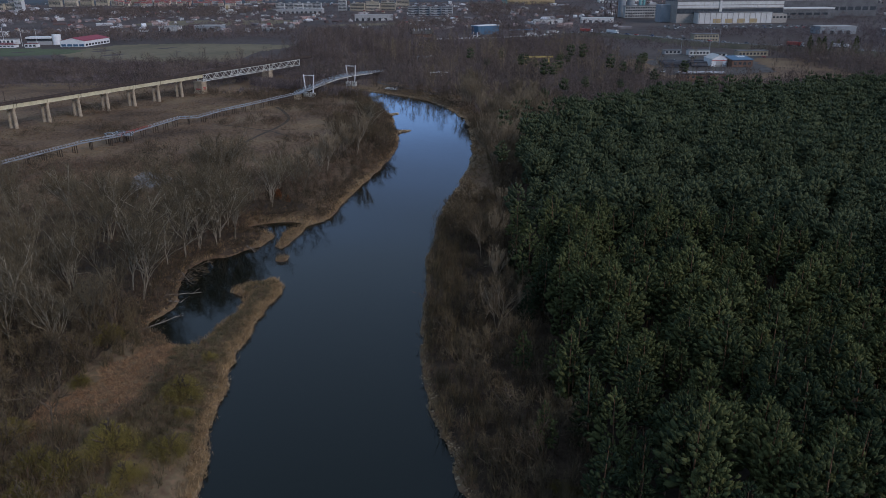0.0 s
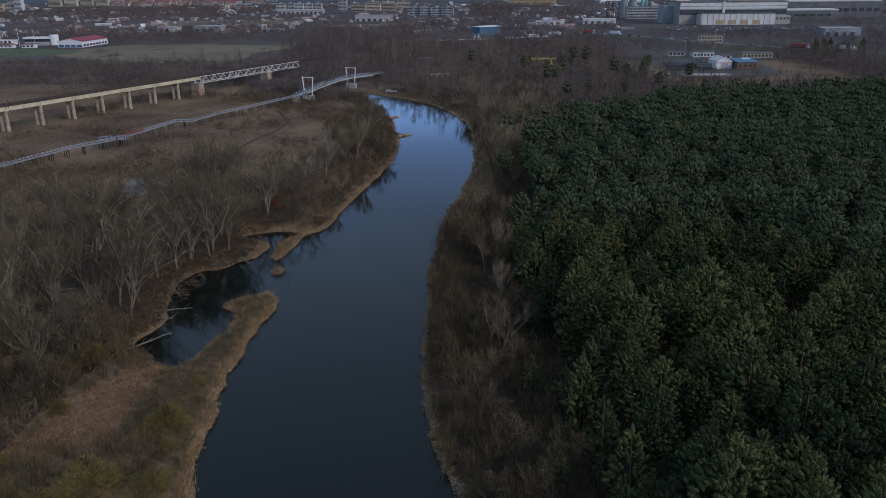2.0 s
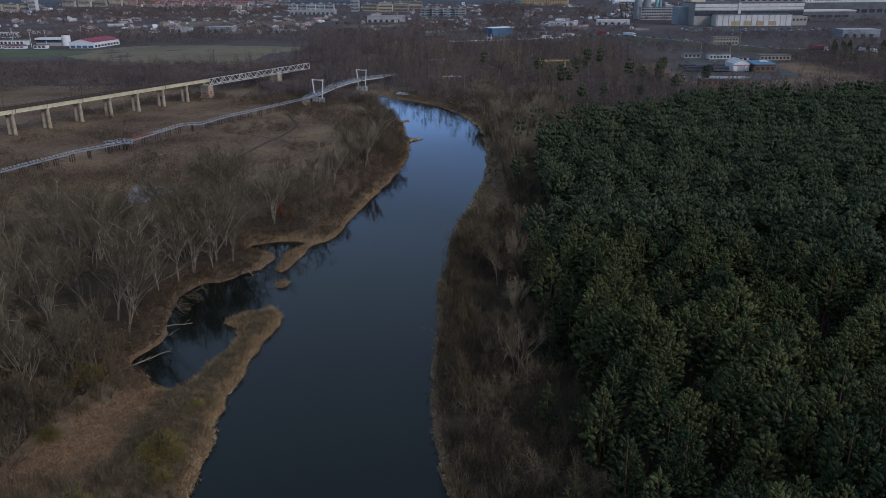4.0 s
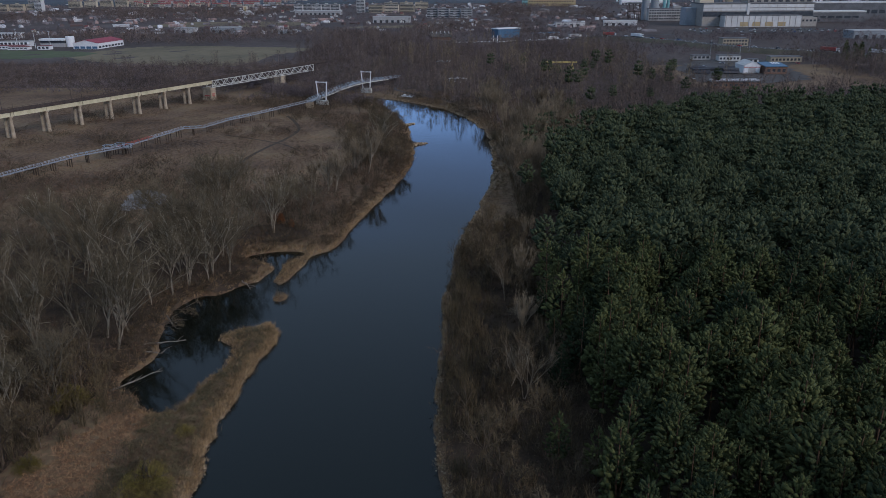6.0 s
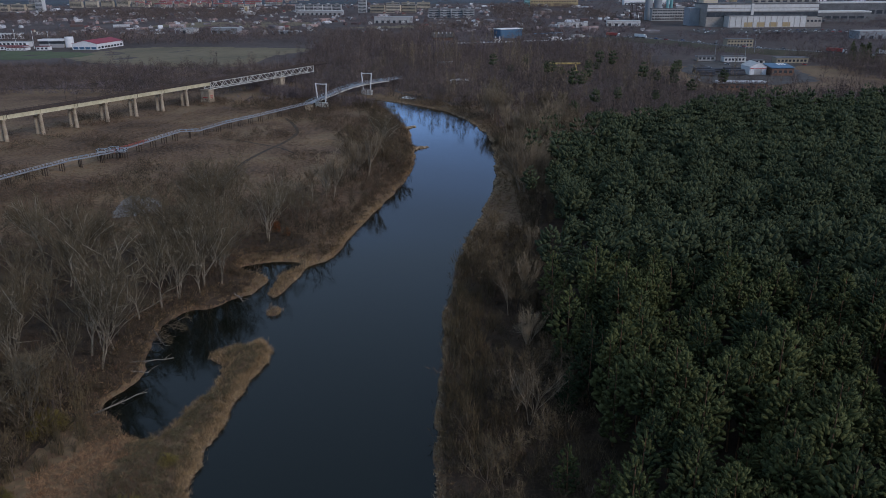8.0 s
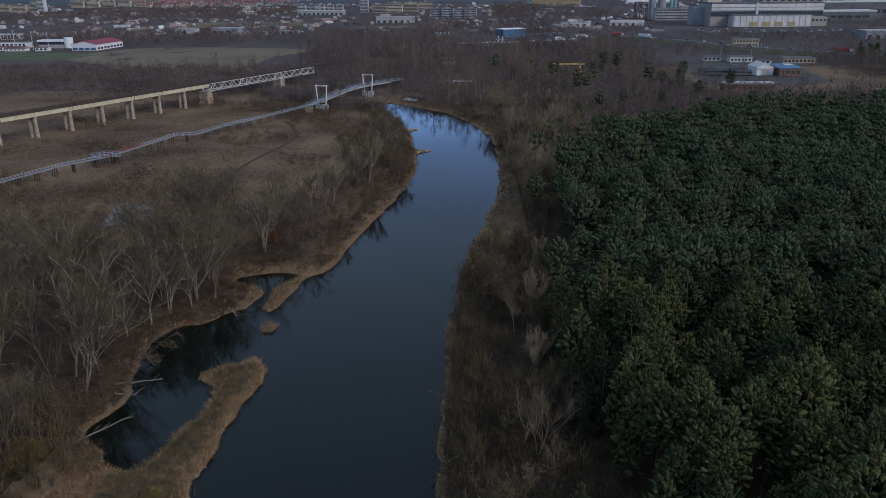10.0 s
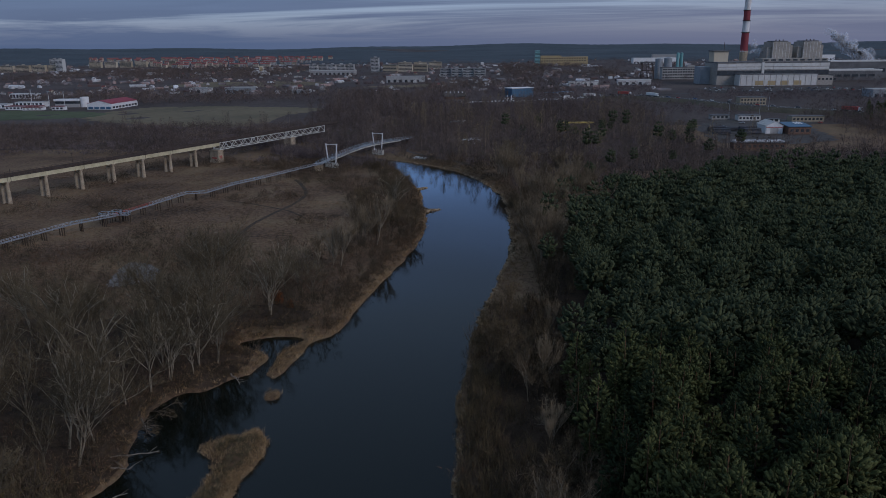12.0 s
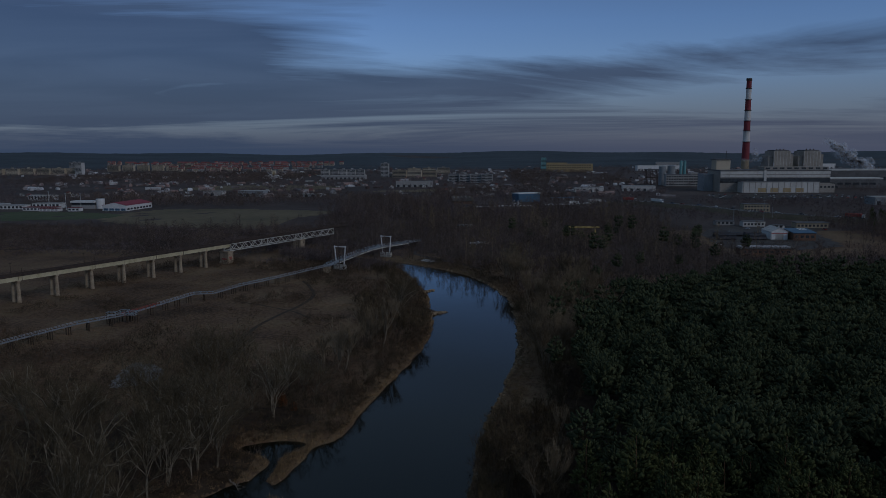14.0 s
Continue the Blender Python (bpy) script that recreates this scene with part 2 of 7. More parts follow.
def box(bm, x0, y0, z0, x1, y1, z1, bevel=0.0):
    g = bmesh.ops.create_cube(bm, size=1)["verts"]
    bmesh.ops.transform(bm, verts=g, matrix=Matrix.Translation(((x0 + x1) / 2, (y0 + y1) / 2, (z0 + z1) / 2)) @ Matrix.Diagonal((abs(x1 - x0), abs(y1 - y0), abs(z1 - z0), 1)))
    if bevel:
        bmesh.ops.bevel(bm, geom=list({e for v in g for e in v.link_edges}), offset=bevel, segments=1, affect="EDGES")
    return bm


def boxes(*rows, bevel=0.0):
    bm = bmesh.new()
    for r in rows:
        box(bm, *r, bevel=bevel)
    return bm


def bar(bm, a, b, w, h=None):
    """A square bar from a to b."""
    a, b = Vector(a), Vector(b)
    g = bmesh.ops.create_cube(bm, size=1)["verts"]
    turn = (b - a).to_track_quat("Y", "Z").to_matrix().to_4x4()
    bmesh.ops.transform(bm, verts=g, matrix=Matrix.Translation((a + b) / 2) @ turn @ Matrix.Diagonal((w, (b - a).length, h or w, 1)))
    return bm


def bars(rows, w, h=None):
    bm = bmesh.new()
    for a, b in rows:
        bar(bm, a, b, w, h)
    return bm


def prism(bm, points, z0, z1):
    """An upright prism over a plan of points."""
    low = [bm.verts.new((x, y, z0)) for x, y in points]
    top = [bm.verts.new((x, y, z1)) for x, y in points]
    n = len(points)
    bm.faces.new(low[::-1]), bm.faces.new(top)
    for i in range(n):
        bm.faces.new((low[i], low[(i + 1) % n], top[(i + 1) % n], top[i]))
    return bm


def tube(bm, a, b, r0, r1, sides=10):
    a, b = Vector(a), Vector(b)
    g = bmesh.ops.create_cone(bm, cap_ends=True, segments=sides, radius1=r0, radius2=r1, depth=(b - a).length)["verts"]
    turn = (b - a).to_track_quat("Z", "Y").to_matrix().to_4x4()
    bmesh.ops.transform(bm, verts=g, matrix=Matrix.Translation((a + b) / 2) @ turn)
    return bm


# ---- the river, the backwater and the land ----
rng = np.random.default_rng(7)
LEFT_BANK = [(-15, -150), (-24, 20), (-31, 75), (-33, 87.5), (-34.3, 97), (-35.3, 105), (-35.8, 113), (-35.5, 122), (-35, 132), (-34, 143), (-35.2, 147.2), (-37, 149.3), (-38.6, 146.6), (-41.4, 146.6), (-43.8, 144.3), (-43.2, 141.6), (-40.9, 139), (-40.4, 136), (-40.6, 131.7), (-41.5, 127.2), (-42.5, 123), (-43.6, 119.5), (-44.5, 117.3), (-46.6, 116.7), (-49, 118.6), (-51.8, 121.6), (-54.5, 124.2), (-56, 127.9), (-54.4, 131.3), (-53.6, 134.8), (-54.2, 138), (-57, 148.7), (-57.6, 156), (-54.9, 161.9), (-50, 163.5), (-47, 169), (-42, 171), (-38.6, 168.5), (-37, 176), (-35.5, 187), (-31, 193), (-28, 214), (-23, 242), (-18, 277), (-18, 300), (-19, 314), (-15, 318), (-20, 322), (-22, 340), (-25, 359), (-37, 404), (-46, 422), (-60, 435), (-78, 452), (-100, 472), (-130, 502), (-200, 562)]
RIGHT_BANK = [(-192, 572), (-122, 512), (-92, 481), (-70, 463), (-57, 453), (-44, 443), (-27, 429), (-7, 402), (4, 375), (10, 349), (12, 314), (10, 257), (3, 213), (-1.5, 186), (-3, 153), (-4, 127), (-3.4, 111), (-2, 97), (1, 85), (4, 75), (14, 40), (25, 0), (45, -150)]
POOL = [(-51.5, 186), (-45, 190), (-38.6, 189.5), (-37.8, 185.5), (-41, 181), (-40.6, 176), (-41.5, 170.5), (-44.5, 170), (-43, 178), (-44.5, 181), (-48.5, 182.5)]


def smooth_line(points, steps, closed=False):
    p = np.array(points, float)
    n = len(p)
    out = []
    for i in range(n if closed else n - 1):
        a, b, c, d = (p[k % n] if closed else p[min(max(k, 0), n - 1)] for k in (i - 1, i, i + 1, i + 2))
        for s in np.arange(steps) / steps:
            out.append(0.5 * (2 * b + (c - a) * s + (2 * a - 5 * b + 4 * c - d) * s * s + (3 * b - a - 3 * c + d) * s ** 3))
    if not closed:
        out.append(p[-1])
    return np.array(out)


def ripple(line, size):
    """Small bays and bulges along a bank."""
    return line + np.array([[noise.noise((x * 0.17, y * 0.17, 3.0)) + 0.6 * noise.noise((x * 0.5, y * 0.5, 9.0)), noise.noise((x * 0.17, y * 0.17, 17.0))] for x, y in line]) * size


RIVER = np.concatenate([ripple(smooth_line(LEFT_BANK, 5), 0.9), ripple(smooth_line(RIGHT_BANK, 7), 1.3)])
POND = ripple(smooth_line(POOL, 4, True), 0.4)


def inside_and_far(poly, x, y):
    """Signed distance from a closed line, positive outside."""
    q = np.roll(poly, -1, axis=0)
    best = np.full(x.shape, 1e9)
    odd = np.zeros(x.shape, bool)
    for (ax, ay), (bx, by) in zip(poly, q):
        dx, dy = bx - ax, by - ay
        s = np.clip(((x - ax) * dx + (y - ay) * dy) / (dx * dx + dy * dy + 1e-9), 0, 1)
        best = np.minimum(best, (x - ax - s * dx) ** 2 + (y - ay - s * dy) ** 2)
        if ay != by:
            odd ^= ((ay > y) != (by > y)) & (x < dx * (y - ay) / dy + ax)
    return np.sqrt(best) * np.where(odd, -1, 1)


def ashore(x, y):
    """How far a place lies from the water; negative in the water."""
    x, y = np.asarray(x, float), np.asarray(y, float)
    d = np.full(x.shape, 400.0)
    near = (y < 640) & (y > -260) & (x < 150)
    d[near] = np.minimum(inside_and_far(RIVER, x[near], y[near]), inside_and_far(POND, x[near], y[near]))
    d = np.maximum(d, 1.5 - np.hypot(x + 37.6, (y - 161.5) * 0.8))
    return d


def wavy(x, y):
    return np.sin(x * 0.031 + 1.3) * np.cos(y * 0.027) + 0.5 * np.sin(x * 0.083 + y * 0.061) + 0.25 * np.sin(x * 0.21 - y * 0.17) + 0.15 * np.sin(x * 0.9 + y * 0.4) * np.cos(y * 0.8)


def height(x, y, d):
    land = np.minimum(0.08 + 0.32 * np.maximum(d, 0), 1.35) + 0.22 * wavy(x, y) * np.clip(d / 5, 0, 1)
    far = np.hypot(x, y)
    ridge = np.clip((far - 2900) / 1500, 0, 1) ** 1.3 * (30 + 7 * np.sin(np.arctan2(x, y) * 11 + 1) + 4 * np.sin(np.arctan2(x, y) * 31))
    return np.where(d > 0, land, np.maximum(d * 0.5, -1.6)) + ridge


def growing(start, end, first, rate):
    out, step = [start], first
    while out[-1] < end:
        out.append(min(out[-1] + step, end))
        step *= rate
    return np.array(out)


def build_ground():
    xs = np.concatenate([-growing(96, 4950, 3, 1.13)[::-1], np.arange(-94.8, 36, 1.2), growing(37, 4950, 3, 1.13)])
    ys = np.concatenate([-growing(100, 4950, 20, 1.4)[::-1], np.arange(-90, 58, 6), np.arange(60, 240, 1.2), np.arange(240, 520, 2.4), growing(523, 4950, 5, 1.1)])
    x, y = np.meshgrid(xs, ys)
    z = height(x, y, ashore(x, y))
    n, k = x.shape
    i = np.arange(n * k).reshape(n, k)
    faces = np.stack([i[:-1, :-1], i[:-1, 1:], i[1:, 1:], i[1:, :-1]], -1).reshape(-1, 4)
    far_land = (y[:-1, :-1].ravel() > 600).astype(int)
    me = mesh_of("ground", np.stack([x, y, z], -1).reshape(-1, 3), faces, [M_GROUND, M_TOWNLAND], far_land)
    me.polygons.foreach_set("use_smooth", np.ones(len(faces), bool))
    tagged(new("ground", me), "brown winter meadow and muddy river banks", "ground", kind="structure")
    w = mesh_of("water", [(-400, -300, 0), (60, -300, 0), (60, 640, 0), (-400, 640, 0)], [(0, 1, 2, 3)], M_WATER)
    tagged(new("water", w), "calm dark river water reflecting the evening sky", "water", kind="structure")


build_ground()


def floor_at(x, y):
    x, y = np.atleast_1d(x), np.atleast_1d(y)
    return height(x, y, ashore(x, y))


# ---- trees ----


def blades(at, ways, length, width):
    """One thin triangle for each place and direction."""
    n = len(at)
    side = np.cross(ways, rng.normal(size=(n, 3)))
    side /= np.linalg.norm(side, axis=1, keepdims=True) + 1e-9
    w, l = np.broadcast_to(width, n)[:, None] / 2, np.broadcast_to(length, n)[:, None]
    v = np.stack([at - side * w, at + side * w, at + ways * l], 1).reshape(-1, 3)
    return v, np.arange(3 * n).reshape(n, 3)


def unit(v):
    return v / (np.linalg.norm(v, axis=-1, keepdims=True) + 1e-9)


def flakes(at, ways, facing, length, width):
    """Thin triangles that lie like shingles: each points along its way and shows its flat side to its facing."""
    n = len(at)
    side = unit(np.cross(ways, facing))
    w, l = np.broadcast_to(width, n)[:, None] / 2, np.broadcast_to(length, n)[:, None]
    v = np.stack([at - side * w, at + side * w, at + ways * l], 1).reshape(-1, 3)
    return v, np.arange(3 * n).reshape(n, 3)


def pine_crown(seed, tall, radius, whorls, grain, shoots, size, low=0.42, dense=True, bulk=1.0, blunt=1.8, slim=1.8):
    """Whorls of branches, each ending in a ragged, upswept plume of needles with loose shoots on its skin. grain: (sides, rings) of a plume."""
    r = np.random.default_rng(seed)
    pieces = []
    start = tall * (low + r.uniform(-0.04, 0.04))
    lop = r.uniform(-0.2, 0.2, 2)
    up = np.array([0, 0, 1.0])
    sides, rings = grain

    def plume(middle, axis, length, girth):
        out = unit(np.cross(axis, (0.31, 0.17, 0.05)))
        over = np.cross(axis, out)
        turn, lat = np.arange(sides) * 6.2832 / sides, np.linspace(-0.8, 0.72, rings)
        ring = np.sqrt(np.clip(1 - lat ** 2, 0, 1))
        rough = r.uniform(0.65, 1.3, (rings, sides))
        v = axis * (lat * length)[:, None, None] + (out * np.cos(turn)[:, None] + over * np.sin(turn)[:, None])[None] * (ring[:, None] * girth * rough)[..., None] + axis * (r.normal(0, 0.16, (rings, sides)) * length)[..., None] * (rings > 2)
        v = middle + v.reshape(-1, 3)
        i = np.arange(rings * sides).reshape(rings, sides)
        a, b = i[:-1], i[1:]
        a2, b2 = np.roll(a, -1, 1), np.roll(b, -1, 1)
        f = np.concatenate([np.stack([a, a2, b2], -1).reshape(-1, 3), np.stack([a, b2, b], -1).reshape(-1, 3)])
        tip = np.concatenate([v, [middle + axis * length * 1.08]])
        last = i[-1]
        f = np.concatenate([f, np.stack([last, np.roll(last, -1), np.full(sides, len(v))], -1)])
        pieces.append((tip, f))
        if shoots:
            u = unit(r.normal(0, 1, (shoots, 3)) + up * 0.5 + axis * 0.5)
            at = middle + u * girth * 0.85 + axis * ((u @ axis) * (length - girth))[:, None]
            way = unit(u * 0.6 + axis * 0.6 + up * 0.35 + r.normal(0, 0.2, (shoots, 3)))
            pieces.append(flakes(at, way, unit(u + r.normal(0, 0.15, (shoots, 3))), size * r.uniform(0.7, 1.3, shoots), size * 0.34))

    def reach(f):
        return radius * (1 - f ** blunt) ** 0.72 * min(1.0, 0.72 + f) + 0.1

    for k in range(whorls):
        f = (k + r.uniform(0, 0.4)) / whorls
        h = start + (tall - start) * f * 0.95
        count = (9 if f < 0.4 else 8 if f < 0.75 else 5) if dense else (5 if f < 0.7 else 4)
        turn = r.uniform(0, 6.28)
        for b in range(count):
            a = turn + 6.283 * b / count + r.uniform(-0.25, 0.25)
            rb = reach(f) * r.uniform(0.7, 1.15) * (1 + lop[0] * math.cos(a) + lop[1] * math.sin(a))
            flat = np.array([math.cos(a), math.sin(a), 0])
            girth = (0.17 + 0.06 * radius * (1 - f)) * r.uniform(0.65, 1.35) * bulk
            axis = unit(flat + up * (0.35 + 0.8 * f) + r.normal(0, 0.3, 3))
            plume(flat * max(rb - girth * 1.5, 0.1) + up * (h + 0.22 * rb + r.normal(0, 0.18)), axis, girth * slim, girth)
            if dense:
                plume(flat * rb * r.uniform(0.55, 0.75) + np.array([-math.sin(a), math.cos(a), 0]) * rb * r.uniform(-0.25, 0.25) + up * (h + 0.3 * rb + r.normal(0, 0.18)), unit(axis + up * 0.4), girth * slim * 0.9, girth)
    plume(np.array([0, 0, tall * 0.95]), up, 0.6, 0.22)
    return join(pieces)


def limb(line, r0, r1, sides=4):
    """A tapering tube along a line of points."""
    line = np.asarray(line, float)
    n = len(line)
    ahead = unit(np.gradient(line, axis=0))
    ref = np.where(np.abs(ahead[:, 2:3]) > 0.9, (1.0, 0, 0), (0, 0, 1.0))
    u = unit(np.cross(ahead, ref))
    v = np.cross(ahead, u)
    ang = np.arange(sides) * 6.2832 / sides
    rad = np.linspace(r0, r1, n)[:, None, None]
    ring = line[:, None] + rad * (u[:, None] * np.cos(ang)[None, :, None] + v[:, None] * np.sin(ang)[None, :, None])
    i = np.arange(n * sides).reshape(n, sides)
    a, b = i[:-1], i[1:]
    a2, b2 = np.roll(a, -1, 1), np.roll(b, -1, 1)
    f = np.concatenate([np.stack([a, a2, b2], -1).reshape(-1, 3), np.stack([a, b2, b], -1).reshape(-1, 3)])
    return ring.reshape(-1, 3), f


def join(pieces):
    vs, fs, n = [], [], 0
    for v, f in pieces:
        vs.append(v)
        fs.append(f + n)
        n += len(v)
    return np.concatenate(vs), np.concatenate(fs)


def bare_tree(seed, tall, wide, stems, limbs, boughs, twigs, thick=0.035, droop=0.0):
    """A leafless tree: stems fork into limbs, limbs into boughs, boughs carry fans of twigs. Gives (wood, twigs)."""
    r = np.random.default_rng(seed)
    wood, tips, ways = [], [], []

    def grow(p, way, length, r0, r1, bend, n, sides):
        line, w = [p], unit(way)
        for _ in range(n):
            w = unit(w + r.normal(0, bend, 3) + (0, 0, 0.10))
            line.append(line[-1] + w * length / n)
        wood.append(limb(line, r0, r1, sides))
        return np.array(line), w

    for s in range(stems):
        a = r.uniform(0, 6.283)
        lean = 0.08 if stems == 1 else r.uniform(0.18, 0.42)
        fork = tall * r.uniform(0.24, 0.42)
        girth = tall * 0.0115 / stems ** 0.35 + 0.02
        trunk, w = grow(np.array([0, 0, -0.4]), np.array([math.cos(a) * lean, math.sin(a) * lean, 1]), fork + 0.4, girth, girth * 0.55, 0.07, 5, 5)
        for k in range(limbs):
            f = r.uniform(0.45, 1.0) if k else 1.0
            p = np.array([np.interp(f, np.linspace(0, 1, 6), trunk[:, c]) for c in range(3)])
            b = r.uniform(0, 6.283)
            out = r.uniform(0.25, 0.75) * wide
            way = unit(w * 0.9 + np.array([math.cos(b) * out, math.sin(b) * out, 0.35]))
            l2, w2 = grow(p, way, (tall - p[2]) * r.uniform(0.65, 0.95), girth * 0.55, 0.055, 0.24, 5, 3)
            for m in range(boughs):
                g = r.uniform(0.25, 1.0)
                p2 = np.array([np.interp(g, np.linspace(0, 1, 6), l2[:, c]) for c in range(3)])
                way = unit(unit(l2[-1] - l2[0]) * 0.7 + r.normal(0, 0.55 * wide, 3) + (0, 0, 0.15 - droop))
                w3, long = unit(way + (0, 0, 0.12)), tall * 0.17 * r.uniform(0.6, 1.3) * (1.25 - 0.5 * g)
                l3 = p2 + w3 * np.linspace(0, long, 4)[:, None] + np.cumsum(r.normal(0, 0.05, (4, 3)), 0)
                wood.append(blades(p2[None], w3[None], long, 0.12))
                q = r.uniform(0.1, 1, twigs)
                at = np.stack([np.interp(q, np.linspace(0, 1, 4), l3[:, c]) for c in range(3)], 1)
                tips.append(at)
                ways.append(unit(w3 * 0.8 + r.normal(0, 0.6, (twigs, 3)) + (0, 0, 0.25 - droop)))
    tips, ways = np.concatenate(tips), np.concatenate(ways)
    size = tall * 0.095
    first = blades(tips, ways, size * r.uniform(0.6, 1.3, len(tips)), thick)
    more = unit(ways + r.normal(0, 0.55, ways.shape))
    second = blades(tips + ways * size * 0.45, more, size * r.uniform(0.5, 1.0, len(tips)), thick * 0.8)
    return join(wood), join([first, second])


def mound(seed, tall, wide, n, thick, upright=0.55, rod=(0.16, 0.34)):
    """A dense bush of fine rods, fanning from its foot, uneven at the rim."""
    r = np.random.default_rng(seed)
    a, e = r.uniform(0, 6.283, n), r.uniform(0.05, 1, n) ** upright
    lump = 1 + 0.25 * np.sin(a * 3 + r.uniform(0, 6)) + 0.15 * np.sin(a * 7)
    far = r.uniform(0.45, 1.0, n)
    way = np.stack([np.cos(a) * np.sqrt(1 - e ** 2) * wide * lump, np.sin(a) * np.sqrt(1 - e ** 2) * wide * lump, e * tall], 1)
    at = way * far[:, None] * 0.85
    return blades(at, unit(unit(way) + r.normal(0, 0.55, way.shape) + (0, 0, 0.25)), tall * r.uniform(*rod, n), thick)


def shrub(seed, tall, wide, stems, twigs, thick=0.05):
    """An upright leafless shrub: stems fan from the foot and break up into fine twigs."""
    r = np.random.default_rng(seed)
    a, lean = r.uniform(0, 6.283, stems), r.uniform(0.05, 1.0, stems) ** 0.8 * wide / tall
    way = unit(np.stack([np.cos(a) * lean, np.sin(a) * lean, np.ones(stems)], 1))
    long = tall * r.uniform(0.6, 1.0, stems)
    foot = r.normal(0, 0.14 * wide, (stems, 3)) * (1, 1, 0)
    pick = r.integers(0, stems, twigs)
    at = foot[pick] + way[pick] * (long[pick] * r.uniform(0.2, 0.95, twigs))[:, None]
    return join([blades(foot, way, long, thick * 1.5), blades(at, unit(way[pick] + r.normal(0, 0.38, (twigs, 3)) + (0, 0, 0.15)), tall * r.uniform(0.12, 0.32, twigs), thick)])


def scatter(x0, x1, y0, y1, step, jitter=0.45):
    gx, gy = np.meshgrid(np.arange(x0, x1, step), np.arange(y0, y1, step))
    gx = gx + (np.arange(gx.shape[0]) % 2)[:, None] * step / 2
    return (gx + rng.uniform(-jitter, jitter, gx.shape) * step).ravel(), (gy + rng.uniform(-jitter, jitter, gy.shape) * step).ravel()


def lumpy(x, y, scale, seed):
    return np.array([noise.noise((a * scale, b * scale, seed)) for a, b in zip(x, y)])


def planted(variants, x, y, z, low, high):
    """Many copies of a few small meshes, turned and scaled, as one pair of arrays."""
    vs, fs, n = [], [], 0
    for k in range(len(x)):
        v, f = variants[int(rng.integers(len(variants)))]
        a, s = rng.uniform(0, 6.283), rng.uniform(low, high)
        c, q = math.cos(a), math.sin(a)
        turn = np.array([[c, q, 0], [-q, c, 0], [0, 0, 1]])
        vs.append(v @ turn * (s, s, s * rng.uniform(0.85, 1.15)) + (x[k], y[k], z[k]))
        fs.append(f + n)
        n += len(v)
    return np.concatenate(vs), np.concatenate(fs)


def rounded(me):
    me.polygons.foreach_set("use_smooth", np.ones(len(me.polygons), bool))
    return me


def stuff(name, arrays, mat, label, category, soft=False):
    me = mesh_of(name, *arrays, mat)
    return tagged(new(name, rounded(me) if soft else me), label, category, kind="stuff")


def pine_edge(y):
    """The western rim of the pine wood."""
    return np.interp(y, [-60, 40, 80, 110, 150, 210, 260], [34, 24, 19, 18, 19, 24, 30])


def pine_north(x):
    """Its northern rim."""
    return np.interp(x, [20, 31, 67, 110, 201, 330], [255, 268, 324, 346, 366, 390])


def in_pines(x, y, margin=0.0):
    return (x > pine_edge(y) + margin) & (y < pine_north(x) - margin)


